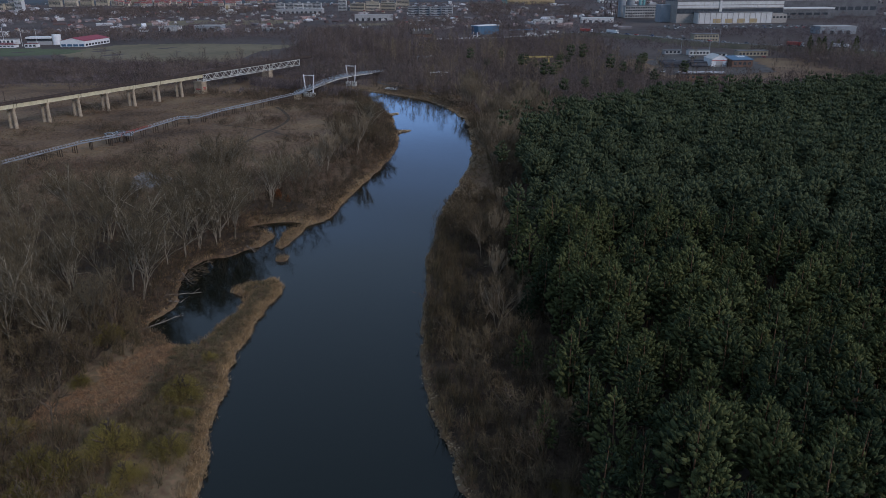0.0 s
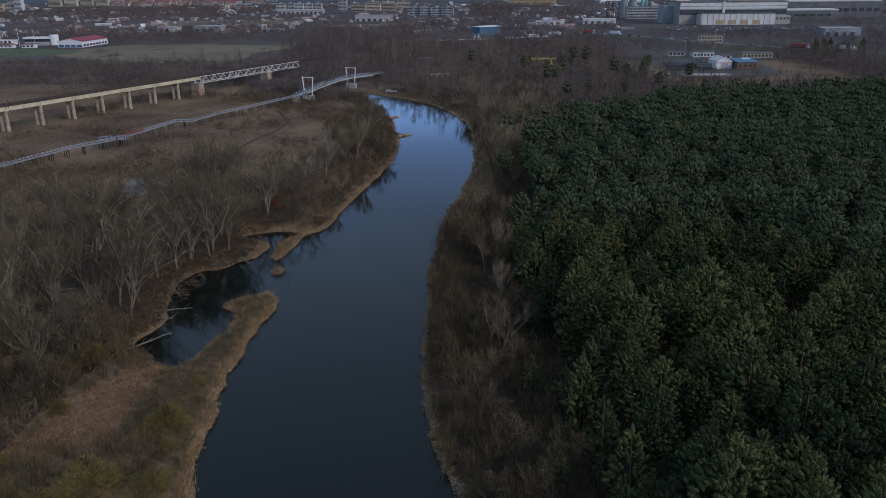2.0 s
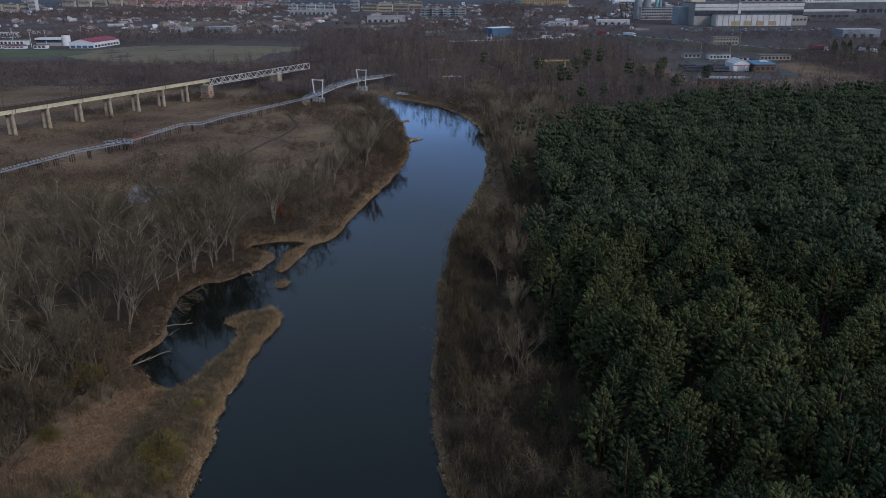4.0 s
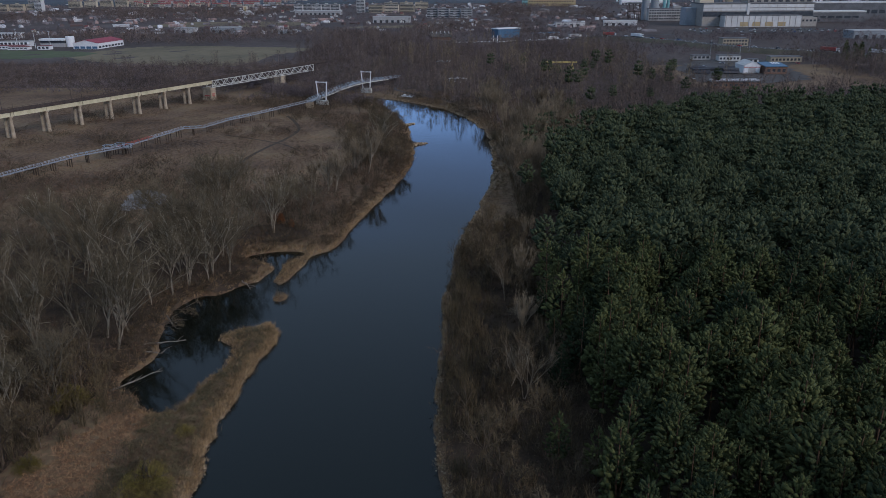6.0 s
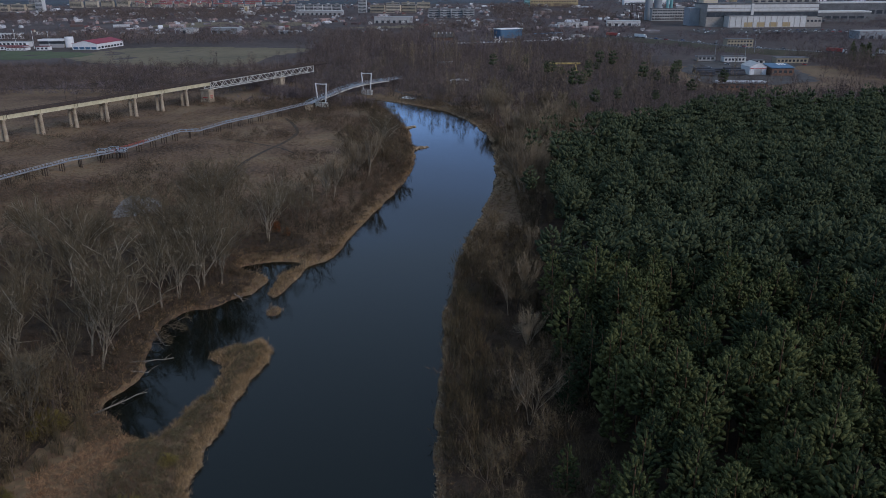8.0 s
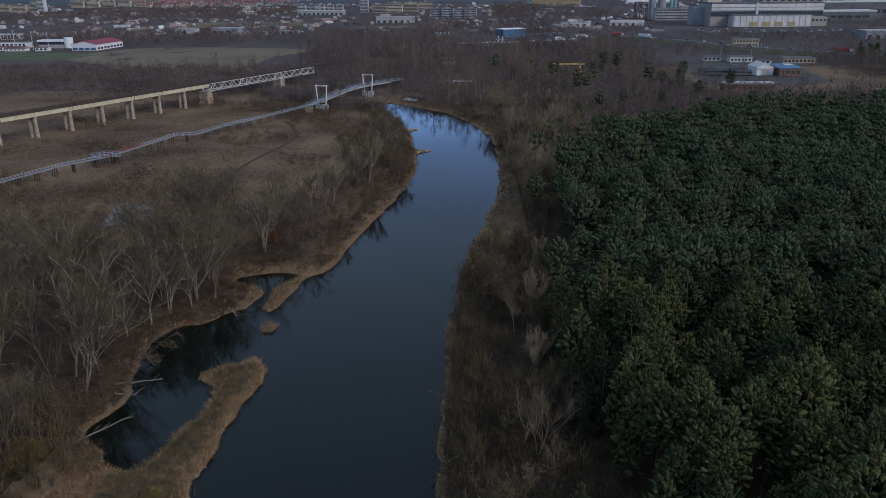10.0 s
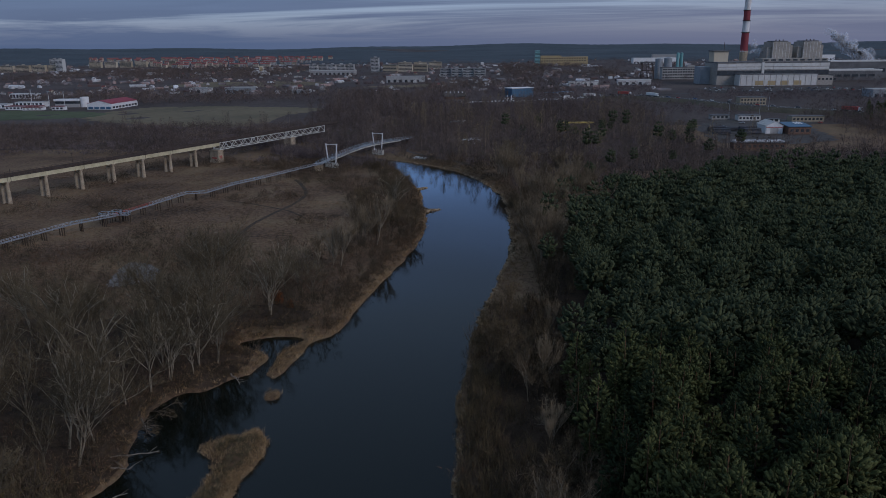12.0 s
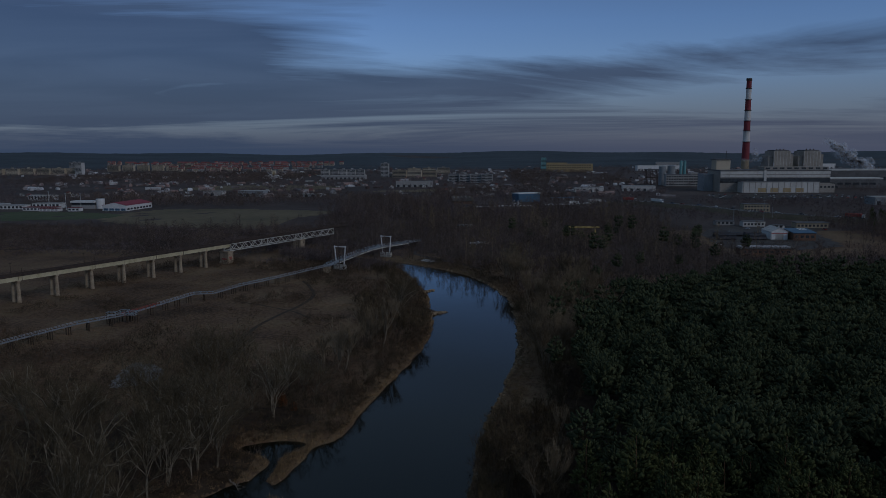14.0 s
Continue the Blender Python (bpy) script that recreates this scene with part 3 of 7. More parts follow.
def pine_wood():
    sources = []
    for k in range(10):
        tall = 12.8 + 0.5 * k
        src = thing("pine_tree", "green pine with layered bushy crown in the dense wood" if k > 2 else "low-branched green pine at the rim of the wood", "tree", group="pines of the wood")
        tv, tf = limb([(0, 0, -0.4), (0.05, 0, tall * 0.4), (0.1, 0.08, tall * 0.93)], 0.17, 0.05, 6)
        child("trunk", mesh_of("trunk", tv, tf, M_PINE_BARK), src)
        child("crown", rounded(mesh_of("crown", *pine_crown(100 + k, tall, 2.75 + 0.09 * k, 9, (4, 3), 6, 0.30, 0.16 if k < 3 else 0.42, bulk=0.98), M_PINE)), src)
        sources.append(src)
    x, y = scatter(12, 330, 36, 420, 3.95, 0.5)
    keep = in_pines(x + rng.normal(0, 1, len(x)) * np.interp(y, [120, 260], [1.4, 5]), y + rng.normal(0, 9, len(x))) & (x < 0.61 * y + 16) & (y > 57) & (lumpy(x, y, 0.07, 4.0) > -0.42) & (rng.random(len(x)) > 0.05)
    x, y = x[keep], y[keep]
    # a few pioneers in the scrub before and beyond the wood
    x = np.concatenate([[13.7, 13.2, 17.6, 15.5, 16.5], x, [16, 22, 40, 48, 62, 75, 95, 118, 58, 30, 36, 52, 56, 60, 84, 88, 92, 97, 104, 110, 118, 124, 131, 72, 66, 30, 44, 138, 20, 142]])
    y = np.concatenate([[81.7, 102.8, 99.5, 121, 133], y, [146, 262, 330, 352, 380, 395, 402, 420, 430, 300, 318, 500, 506, 498, 540, 532, 544, 528, 470, 462, 455, 478, 500, 470, 450, 520, 560, 520, 540, 445]])
    z = floor_at(x, y)
    rim = x < pine_edge(y) + 4.5
    order = np.argsort(np.hypot(x - 8, y - 50))
    near, rest = order[:300], order[300:]
    used = set()
    for n, k in enumerate(near):
        s = n % 3 if rim[k] else 3 + n % 7
        size = 0.66 if k < 5 else rng.uniform(0.74, 1.12)
        m = pose(x[k], y[k], z[k], rng.normal(0, 2), rng.normal(0, 2), rng.uniform(0, 360)) @ Matrix.Scale(size, 4)
        if s in used:
            copy_thing(sources[s], m).matrix_basis = m
        else:
            sources[s].matrix_basis = m
            used.add(s)
    middle, far = rest[:520], rest[520:]
    kinds = [pine_crown(200 + k, 12.8 + 0.5 * k, 2.95 + 0.09 * k, 6, (4, 2), 0, 0.5, 0.46, bulk=1.6, blunt=2.2, slim=1.35) for k in range(9)]
    stuff("pine_wood", planted(kinds, x[middle], y[middle], z[middle], 0.74, 1.12), M_PINE_FAR, "dense dark green pine wood stretching along the river", "forest", True)
    kinds = [pine_crown(220 + k, 12.8 + 0.5 * k, 3.0 + 0.09 * k, 4, (4, 2), 0, 0.9, 0.5, bulk=2.1, blunt=2.4, slim=1.25) for k in range(9)]
    stuff("pine_wood", planted(kinds, x[far], y[far], z[far], 0.74, 1.12), M_PINE_FAR, "farther rows of the dense dark green pine wood", "forest", True)


pine_wood()


def in_field(x, y):
    """The open meadow between the boardwalk and the river: under 1 inside."""
    return ((x + 88 + 0.35 * (y - 320)) / 40) ** 2 + ((y - 322) / 82) ** 2


def reed_bed(x, y):
    """The flattened reed bed south of the backwater."""
    return inside_and_far(np.array([(-44.5, 118), (-46, 111), (-46.5, 103), (-46, 96), (-49, 92), (-54, 91), (-58.5, 86), (-60, 94), (-56, 103), (-53, 110), (-49, 118)]), x, y)


def bare_woods():
    kinds = []
    for k in range(9):
        stems = (1, 2, 1, 3, 1, 2, 1, 2, 3)[k]
        kinds.append(("bare_poplar", "leafless pale-barked poplar with spreading limbs and fine twigs", M_PALE_BARK, M_TWIG_GREY, bare_tree(300 + k, 16.0 + 0.6 * k, 1.0, stems, 8 - stems, 9, 12, 0.05)))
    for k in range(9):
        stems = (2, 3, 2, 1, 3, 4, 2, 3, 1)[k]
        kinds.append(("bare_alder", "leafless brown alder with thin branching twigs", M_BROWN_BARK, M_TWIG, bare_tree(330 + k, 6.5 + 0.5 * k, 1.0, stems, 6 - min(stems, 3), 7, 11, 0.06)))
    for k in range(4):
        kinds.append(("upright_poplar", "slender leafless poplar with steep upright limbs", M_TAN_BARK, M_TAN_TWIG, bare_tree(360 + k, 10.5 + 0.9 * k, 0.32, 1 + k % 2, 8, 8, 13, 0.05, -0.35)))
    sources = []
    for name, label, bark, twig, (wood, crown) in kinds:
        src = thing(name, label, "tree", group="bare trees by the river")
        child("trunk", mesh_of("trunk", *wood, bark), src)
        child("crown", mesh_of("crown", *crown, twig), src)
        sources.append(src)
    # pale trees west of the backwater
    px, py = scatter(-128, -56, 116, 222, 7.0, 0.6)
    keep = (ashore(px, py) > 3.0) & ~((px < -76) & (py > 196 + 0.15 * (px + 76))) & (px < -56 + 0.12 * (py - 150)) & (lumpy(px, py, 0.05, 8.0) > -0.22)
    pale = [(px[k], py[k]) for k in rng.permutation(np.flatnonzero(keep))[:70]] + [(-59.5, 160), (-57.8, 165), (-54.5, 168), (-51.5, 173), (-62, 155), (-63, 148), (-61, 142), (-60, 135), (-64, 140), (-65, 150), (-48, 200), (-40.6, 210), (-44, 214), (-58.8, 180), (-65, 176), (-50, 222), (-55, 172), (-28, 300), (-30, 296)]
    bx, by = scatter(-2, 30, 74, 340, 5.6, 0.6)
    keep = (ashore(bx, by) > 4.0) & (bx < pine_edge(by) + 1) & (lumpy(bx, by, 0.06, 3.0) > -0.2) & ~((bx < 17) & (by > 205) & (by < 300))
    lx, ly = scatter(-104, -46, 70, 128, 4.8, 0.6)
    keep2 = (reed_bed(lx, ly) > 2) & (lx < -54) & (ashore(lx, ly) > 3)
    mx, my = scatter(-50, -20, 262, 400, 7.0, 0.6)
    keep3 = (ashore(mx, my) > 3) & (in_field(mx, my) > 1) & (lumpy(mx, my, 0.05, 6.0) > -0.1)
    brown = [(bx[k], by[k]) for k in rng.permutation(np.flatnonzero(keep))[:74]] + [(lx[k], ly[k]) for k in rng.permutation(np.flatnonzero(keep2))[:105]] + list(zip(mx[keep3], my[keep3]))[:40]
    ux, uy = scatter(14, 44, 232, 400, 5.0, 0.7)
    keep = (ashore(ux, uy) > 5) & ~in_pines(ux, uy, 0) & (lumpy(ux, uy, 0.05, 6.0) > -0.25)
    tall = [(ux[k], uy[k]) for k in rng.permutation(np.flatnonzero(keep))[:60]] + [(9, 158), (12, 166), (15.5, 186), (11, 141), (-44, 236), (-41, 241), (-38, 236), (-36, 262), (-34, 268), (-37, 270), (-31, 262), (10, 120)]
    used = set()
    for group, first, many in ((pale, 0, 9), (brown, 9, 9), (tall, 18, 4)):
        for n, (x, y) in enumerate(group):
            s = first + n % many
            m = pose(x, y, floor_at(x, y)[0], rng.normal(0, 4), rng.normal(0, 4), rng.uniform(0, 360)) @ Matrix.Scale(rng.uniform(0.66, 1.12) * (1.25 if s >= 18 and y > 220 else 0.85 if s >= 18 else 1.0), 4)
            if s in used:
                copy_thing(sources[s], m).matrix_basis = m
            else:
                sources[s].matrix_basis = m
                used.add(s)


bare_woods()


def willows():
    """Rounded olive-yellow willow bushes on the near west bank."""
    src = None
    for x, y, s in ((-44.5, 83, 1.55), (-48.5, 78, 1.3), (-36.5, 82.5, 1.15), (-39.5, 97, 1.3), (15, 74.5, 0.6), (17.5, 74, 0.5), (-39.5, 110, 0.55), (-59.5, 117, 1.2), (-60.5, 87, 1.1), (-53, 79, 1.3), (-41, 71, 1.2), (-40, 77, 1.0), (-51, 72, 1.1), (-57, 101, 0.7), (-65.5, 126, 0.7), (-37.8, 92, 0.6)):
        m = pose(x, y, floor_at(x, y)[0] - 0.1, 0, 0, rng.uniform(0, 360)) @ Matrix.Scale(s, 4)
        if src is None:
            src = thing("willow_bush", "rounded olive-yellow willow bush with dense fine shoots", "bush", group="willow bushes")
            wood, twigs = bare_tree(600, 3.6, 1.3, 6, 3, 4, 6, 0.03)
            child("trunk", mesh_of("trunk", *wood, M_BROWN_BARK), src)
            child("crown", mesh_of("crown", *mound(601, 3.3, 3.2, 9000, 0.028, 0.75, (0.05, 0.13)), M_WILLOW), src)
            src.matrix_basis = m
        else:
            copy_thing(src, m).matrix_basis = m


willows()


def rust_bush():
    m = material("rusty_leaves", (0.12, 0.05, 0.022), (0.28, 0.12, 0.045), 0.4, 0.9, island=0.5)
    for x, y, s in ((-48, 208, 1.0), (-44.5, 205, 0.7)):
        b = thing("beech_bush", "bush that keeps its dry orange-brown leaves", "bush", group="orange bushes")
        wood, twigs = bare_tree(650, 4.0, 1.0, 3, 4, 4, 6, 0.03)
        child("trunk", mesh_of("trunk", *wood, M_BROWN_BARK), b)
        child("crown", mesh_of("crown", *mound(651, 4.2, 1.7, 1800, 0.1, 0.6, (0.05, 0.1)), m), b)
        b.matrix_basis = pose(x, y, floor_at(x, y)[0] - 0.1) @ Matrix.Scale(s, 4)


rust_bush()


def thickets():
    """Brush, reeds, grass and far woods: nobody could count them."""
    bush = [mound(400 + k, 2.3 + 0.3 * k, 1.9 + 0.12 * k, 66, 0.08) for k in range(7)]
    thin = [mound(410 + k, 2.3 + 0.3 * k, 1.9 + 0.12 * k, 45, 0.12) for k in range(7)]
    x, y = scatter(-190, 64, 62, 445, 2.3, 0.6)
    d = ashore(x, y)
    field = in_field(x, y)
    patch = lumpy(x, y, 0.032, 2.0) + 0.5 * lumpy(x, y, 0.11, 5.0)
    west = (x < -40) & (y < 250 + 12 * np.sin(x * 0.13))
    keep = (d > np.where((x < -46) | (x > -6), 0.9, 1.6)) & ~in_pines(x, y, 1) & ((west & (patch > -0.62)) | (~west & (x < 0) & (field > 1.0) & (patch > -0.28)) | ((field <= 1.0) & (patch > 0.38)) | ((x > -6) & (patch > -0.5)))
    keep &= (reed_bed(x, y) > 0.5) & ~((x > -47) & (x < -20) & (y > 108) & (y < 152)) & ~((x < 16) & (x > 2) & (y > 205) & (y < 300)) & ~((x < -118) & (y > 255) & (patch < 0.25)) & (np.hypot((x + 95) * 0.8, y - 232) > 5.0 + 2 * np.sin(x * 1.3))
    keep |= ((x + 34) / 15) ** 2 + ((y - 345) / 52) ** 2 < (d > 3) * 1.0
    x, y = x[keep], y[keep]
    keep = rng.random(len(x)) > 0.25
    x, y = x[keep], y[keep]
    near = y < 235
    for kind, pick, words in ((bush, near, "tangled leafless brown brush on both banks"), (thin, ~near, "patches of leafless brush round the meadow")):
        stuff("brushwood", planted(kind, x[pick], y[pick], floor_at(x[pick], y[pick]), 0.45, 1.3), M_BRUSH, words, "shrubs")
    low_bush = [mound(440 + k, 2.3, 2.3, 60, 0.19) for k in range(5)]
    tall = [mound(420 + k, 3.6 + 0.3 * k, 1.5, 90, 0.07, 0.3, (0.2, 0.45)) for k in range(5)]
    x, y = scatter(-3, 22, 66, 238, 2.5, 0.8)
    keep = (ashore(x, y) > 2.2) & (x < pine_edge(y) + 1) & (lumpy(x, y, 0.08, 14.0) > -0.3) & ~((x < 16) & (y > 207))
    stuff("brushwood", planted(tall, x[keep], y[keep], floor_at(x[keep], y[keep]), 0.6, 1.2), M_TWIG, "upright leafless scrub between river and pines", "shrubs")
    # dense upright shrubs: right bank down to the waterline, and the near western bank
    upright = [shrub(470 + k, 2.6 + 0.5 * k, 1.3 + 0.2 * k, 14, 95) for k in range(6)]
    x, y = scatter(-5, 22, 62, 330, 1.75, 0.8)
    d = ashore(x, y)
    keep = (d > 0.9) & (x < pine_edge(y) + 1) & (d < 9 + 6 * lumpy(x, y, 0.05, 4.0)) & (lumpy(x, y, 0.09, 24.0) > -0.28) & ~((x < 16) & (y > 205) & (y < 300))
    stuff("brushwood", planted(upright, x[keep], y[keep], floor_at(x[keep], y[keep]) - 0.05, 0.45, 1.15), M_SCRUB, "dense upright olive-brown shrubs on the river bank", "shrubs")
    x, y = scatter(-112, -36, 62, 132, 2.1, 0.8)
    keep = (ashore(x, y) > 2.5) & (reed_bed(x, y) > 0.8) & ((x < -52) | (y < 92)) & (lumpy(x, y, 0.07, 27.0) > -0.4)
    stuff("brushwood", planted(upright, x[keep], y[keep], floor_at(x[keep], y[keep]) - 0.05, 0.4, 1.2), M_SCRUB, "dense upright olive-brown shrubs round the reed bed", "shrubs")
    x, y = scatter(-54, -17, 196, 332, 3.2, 0.8)
    keep = (ashore(x, y) > 2.6) & (lumpy(x, y, 0.06, 21.0) > -0.12) & (in_field(x, y) > 0.95)
    stuff("brushwood", planted(tall, x[keep], y[keep], floor_at(x[keep], y[keep]), 0.5, 1.1), M_BRUSH, "upright leafless scrub along the western bank", "shrubs")
    x, y = scatter(-46, -34, 84, 146, 0.8, 0.9)
    keep = (ashore(x, y) > 1.5) & (lumpy(x, y, 0.25, 6.0) > -0.4)
    stuff("brushwood", planted(low_bush, x[keep], y[keep], floor_at(x[keep], y[keep]), 0.25, 0.55), M_WEED, "low olive weeds along the heart of the spit", "shrubs")
    x, y = scatter(-66, -15, 112, 335, 1.0, 0.9)
    d = ashore(x, y)
    keep = (d > 0.3) & (d < 5) & ((x < -46) | (y > 192) & (d > 1.1)) & (lumpy(x, y, 0.2, 31.0) > -0.15) & ~((x > -48) & (y < 160))
    stuff("brushwood", planted(low_bush, x[keep], y[keep], floor_at(x[keep], y[keep]), 0.25, 0.6), M_BRUSH, "low dark brush down to the western waterline", "shrubs")
    # tall scrub that screens the river above the footbridge
    x, y = scatter(-165, -44, 412, 540, 4.2, 0.8)
    d = ashore(x, y)
    keep = (d > 1.0) & (d < 20) & (np.abs((x + 137) * 0.900 - (y - 436.5) * 0.436) > 3.5) & ~((np.abs((x + 62) * 0.94 - (y - 443) * 0.348 - 2) < 8) & (y < 480))
    x, y = x[keep], y[keep]
    big = [mound(550 + k, 4.4, 2.7, 170, 0.12) for k in range(4)]
    stuff("brushwood", planted(big, x, y, floor_at(x, y), 0.9, 1.5), M_TWIG_FAR, "tall leafless scrub beside the footbridge", "shrubs")
    # reeds along every bank, over the islet and in the flattened bed
    x, y = scatter(-64, 18, 64, 440, 0.62, 1.2)
    d = ashore(x, y)
    bank = rng.random(len(x)) < np.where(y > 240, 0.45, 1.0)
    keep = (d > 0.1) & (d < np.where(x > -6, 0.7, 1.3) + 0.9 * lumpy(x, y, 0.15, 1.0)) & bank & ~((x < -47) & (y > 118) & (y < 172) & (rng.random(len(x)) < 0.65))
    spit = (x > -45.5) & (x < -32) & (y > 112) & (y < 152) & (d > 0) & (d < 1.9)
    bar = (x > -42) & (x < -34) & (y > 166) & (y < 192) & (d > 0)
    lip = (x > -36 - 0.02 * y) & (x < -24) & (y > 62) & (y < 120) & (d > 0) & (d < 2.2)
    keep |= (spit | bar) & (rng.random(len(x)) < 0.8) | lip & (rng.random(len(x)) < 0.7)
    x, y = x[keep], y[keep]
    tuft = []
    for k in range(5):
        r = np.random.default_rng(460 + k)
        n = 13
        tuft.append(blades(np.column_stack([r.normal(0, 0.22, n), r.normal(0, 0.22, n), np.zeros(n)]), unit(np.column_stack([r.normal(0, 0.45, n), r.normal(0, 0.45, n), np.ones(n)])), r.uniform(0.4, 1.2, n), 0.06))
    stuff("reeds", planted(tuft, x, y, floor_at(x, y) - 0.03, 0.6, 1.15), M_BANK, "dry tan reeds fringing the river banks", "reeds")
    tall_tuft = [(v * (1.3, 1.3, 0.95), f) for v, f in tuft]
    x, y = scatter(-40, -20, 60, 152, 0.5, 1.0)
    d = inside_and_far(RIVER, x, y)
    keep = (d > 0.05) & (d < 1.7 + 0.8 * lumpy(x, y, 0.2, 51.0)) & (x > -38.5)
    x2, y2 = scatter(-47, -33, 116, 152, 0.6, 1.0)
    d2 = ashore(x2, y2)
    keep2 = (d2 > 0.05) & (rng.random(len(x2)) < np.where(y2 > 140, 0.5, 0.12))
    x, y = np.concatenate([x[keep], x2[keep2]]), np.concatenate([y[keep], y2[keep2]])
    stuff("reeds", planted(tall_tuft, x, y, floor_at(x, y) - 0.03, 0.6, 1.1), M_BANK, "golden dry reeds rimming the spit", "reeds")
    x, y = scatter(-62, -40, 78, 120, 0.5, 1.2)
    inside = reed_bed(x, y)
    keep = (inside < 0.4 + 2.5 * lumpy(x, y, 0.2, 1.0)) & (ashore(x, y) > 0.1)
    x2, y2 = scatter(-66, -48, 108, 165, 0.85, 1.2)
    d2 = ashore(x2, y2)
    keep2 = (d2 > 0.1) & (d2 < 2.6 + 2.5 * lumpy(x2, y2, 0.1, 3.0)) & (x2 < -50) & (y2 < 132)
    x, y = np.concatenate([x[keep], x2[keep2]]), np.concatenate([y[keep], y2[keep2]])
    stuff("rusty_reeds", planted([(v * (1.7, 1.7, 0.5), f) for v, f in tuft], x, y, floor_at(x, y) - 0.05, 0.5, 1.1), M_RUST, "flattened rusty-pink reed bed by the backwater", "reeds")
    # coarse tussocks over the bare strip behind the reeds, on the spit and round the bed
    coarse = [mound(490 + k, 0.75 + 0.12 * k, 0.8, 26, 0.055, 0.5, (0.35, 0.7)) for k in range(5)]
    x, y = scatter(-66, 16, 62, 440, 0.95, 0.9)
    d = ashore(x, y)
    spit = (x > -47) & (x < -26) & (y > 62) & (y < 152)
    keep = (d > 0.25) & ((d < 6.5 + 3 * lumpy(x, y, 0.1, 41.0)) | spit) & (reed_bed(x, y) > -0.5) & (rng.random(len(x)) < np.where(y > 200, 0.7, np.where(spit & (d > 2.2), 0.35, 0.95))) & ~((x > -6) & (y < 200) & (d > 2.5))
    x, y = x[keep], y[keep]
    stuff("bank_grass", planted(coarse, x, y, floor_at(x, y) - 0.04, 0.5, 1.25), M_TUSSOCK, "coarse brown tussocks along the river banks", "grass")
    # meadow tussocks
    tuft = []
    for k in range(5):
        r = np.random.default_rng(480 + k)
        n = 6
        tuft.append(blades(np.column_stack([r.normal(0, 0.4, n), r.normal(0, 0.4, n), np.zeros(n)]), unit(np.column_stack([r.normal(0, 0.6, n), r.normal(0, 0.6, n), np.ones(n)])), r.uniform(0.25, 0.55, n), 0.16))
    x, y = scatter(-210, 20, 62, 440, 1.45, 0.7)
    d = ashore(x, y)
    keep = (d > 1.2) & (x < pine_edge(y)) & (lumpy(x, y, 0.06, 9.0) > -0.18) & (np.hypot(x + 95, y - 232) > 3)
    x, y = x[keep], y[keep]
    stuff("meadow_grass", planted(tuft, x, y, floor_at(x, y) - 0.04, 0.6, 1.3), M_GRASS, "tussocks of dry brown meadow grass", "grass")
    # woods beyond the bend
    far = []
    for k in range(9):
        r = np.random.default_rng(430 + k)
        tall = 8.5 + 0.7 * k
        n = 76
        h = r.uniform(0.22, 1.0, n)
        a = r.uniform(0, 6.283, n)
        rad = tall * 0.22 * np.sqrt(np.clip(1.12 - h, 0, 1)) * r.uniform(0.3, 1, n)
        at = np.stack([np.cos(a) * rad, np.sin(a) * rad, h * tall * 0.88], 1)
        out = np.stack([np.cos(a), np.sin(a), np.zeros(n)], 1)
        crown = flakes(at, unit(out * 0.6 + (0, 0, 0.7) + r.normal(0, 0.45, (n, 3))), unit(out + (0, 0, 0.6) + r.normal(0, 0.4, (n, 3))), tall * r.uniform(0.07, 0.16, n), 0.17)
        far.append(join([crown, limb([(0, 0, -0.3), (r.normal(0, 0.2), r.normal(0, 0.2), tall * 0.5), (r.normal(0, 0.4), r.normal(0, 0.4), tall * 0.9)], 0.13, 0.04, 3)]))
    x, y = scatter(-430, 330, 345, 900, 6.2, 0.7)
    d = ashore(x, y)
    clear = ((x > 140) & (x < 262) & (y > 452) & (y < 668)) | ((x > 150) & (y > 668)) | ((x < -140) & (y > 590)) | ((x > -20) & (y > 800)) | ((x > 50) & (x < 92) & (y > 540) & (y < 575))
    rail = (np.abs((x + 137) * 0.900 - (y - 436.5) * 0.436) < 7) | (((x + 137) * 0.900 - (y - 436.5) * 0.436 > 0) & ((x + 137) * 0.900 - (y - 436.5) * 0.436 < 24) & (y < 505))
    walkway = np.abs((x + 62) * 0.94 - (y - 443) * 0.348) < 7
    keep = (d > 3) & ((y > 395) | (x > 16)) & ~clear & ~rail & ~(walkway & (y < 540)) & ~in_pines(x, y, 2) & (in_field(x, y) > 1.05) & (lumpy(x, y, 0.02, 7.0) > -0.35)
    keep &= ~((x < -120) & (y < 640) & (rng.random(len(x)) < 0.75))
    keep &= ~((x < -78) & (y < 425) & (x > -225)) & ~((x < -150) & (y < 470)) & ~((x > -40) & (x < 150) & (y > 770))
    x, y = x[keep], y[keep]
    stuff("far_woods", planted(far, x, y, floor_at(x, y), 0.45, 1.35), M_WOODS, "belt of leafless brown woods beyond the river bend", "woods")
    round_bush = [mound(560 + k, 4.6, 3.4, 80, 0.2, 0.6, (0.1, 0.2)) for k in range(5)]
    x, y = scatter(-430, -120, 455, 610, 5.6, 0.8)
    keep = ((x + 137) * 0.900 - (y - 436.5) * 0.436 < -8) & (lumpy(x, y, 0.02, 7.0) > -0.3) & (y > 462 + 12 * np.sin(x * 0.04))
    x, y = x[keep], y[keep]
    stuff("brushwood", planted(round_bush, x, y, floor_at(x, y), 0.8, 1.6), M_WOODS, "rounded dark brown thicket behind the railway viaduct", "shrubs")
    # pale slender trees in clusters among them
    x, y = scatter(-60, 150, 405, 720, 7.5, 0.8)
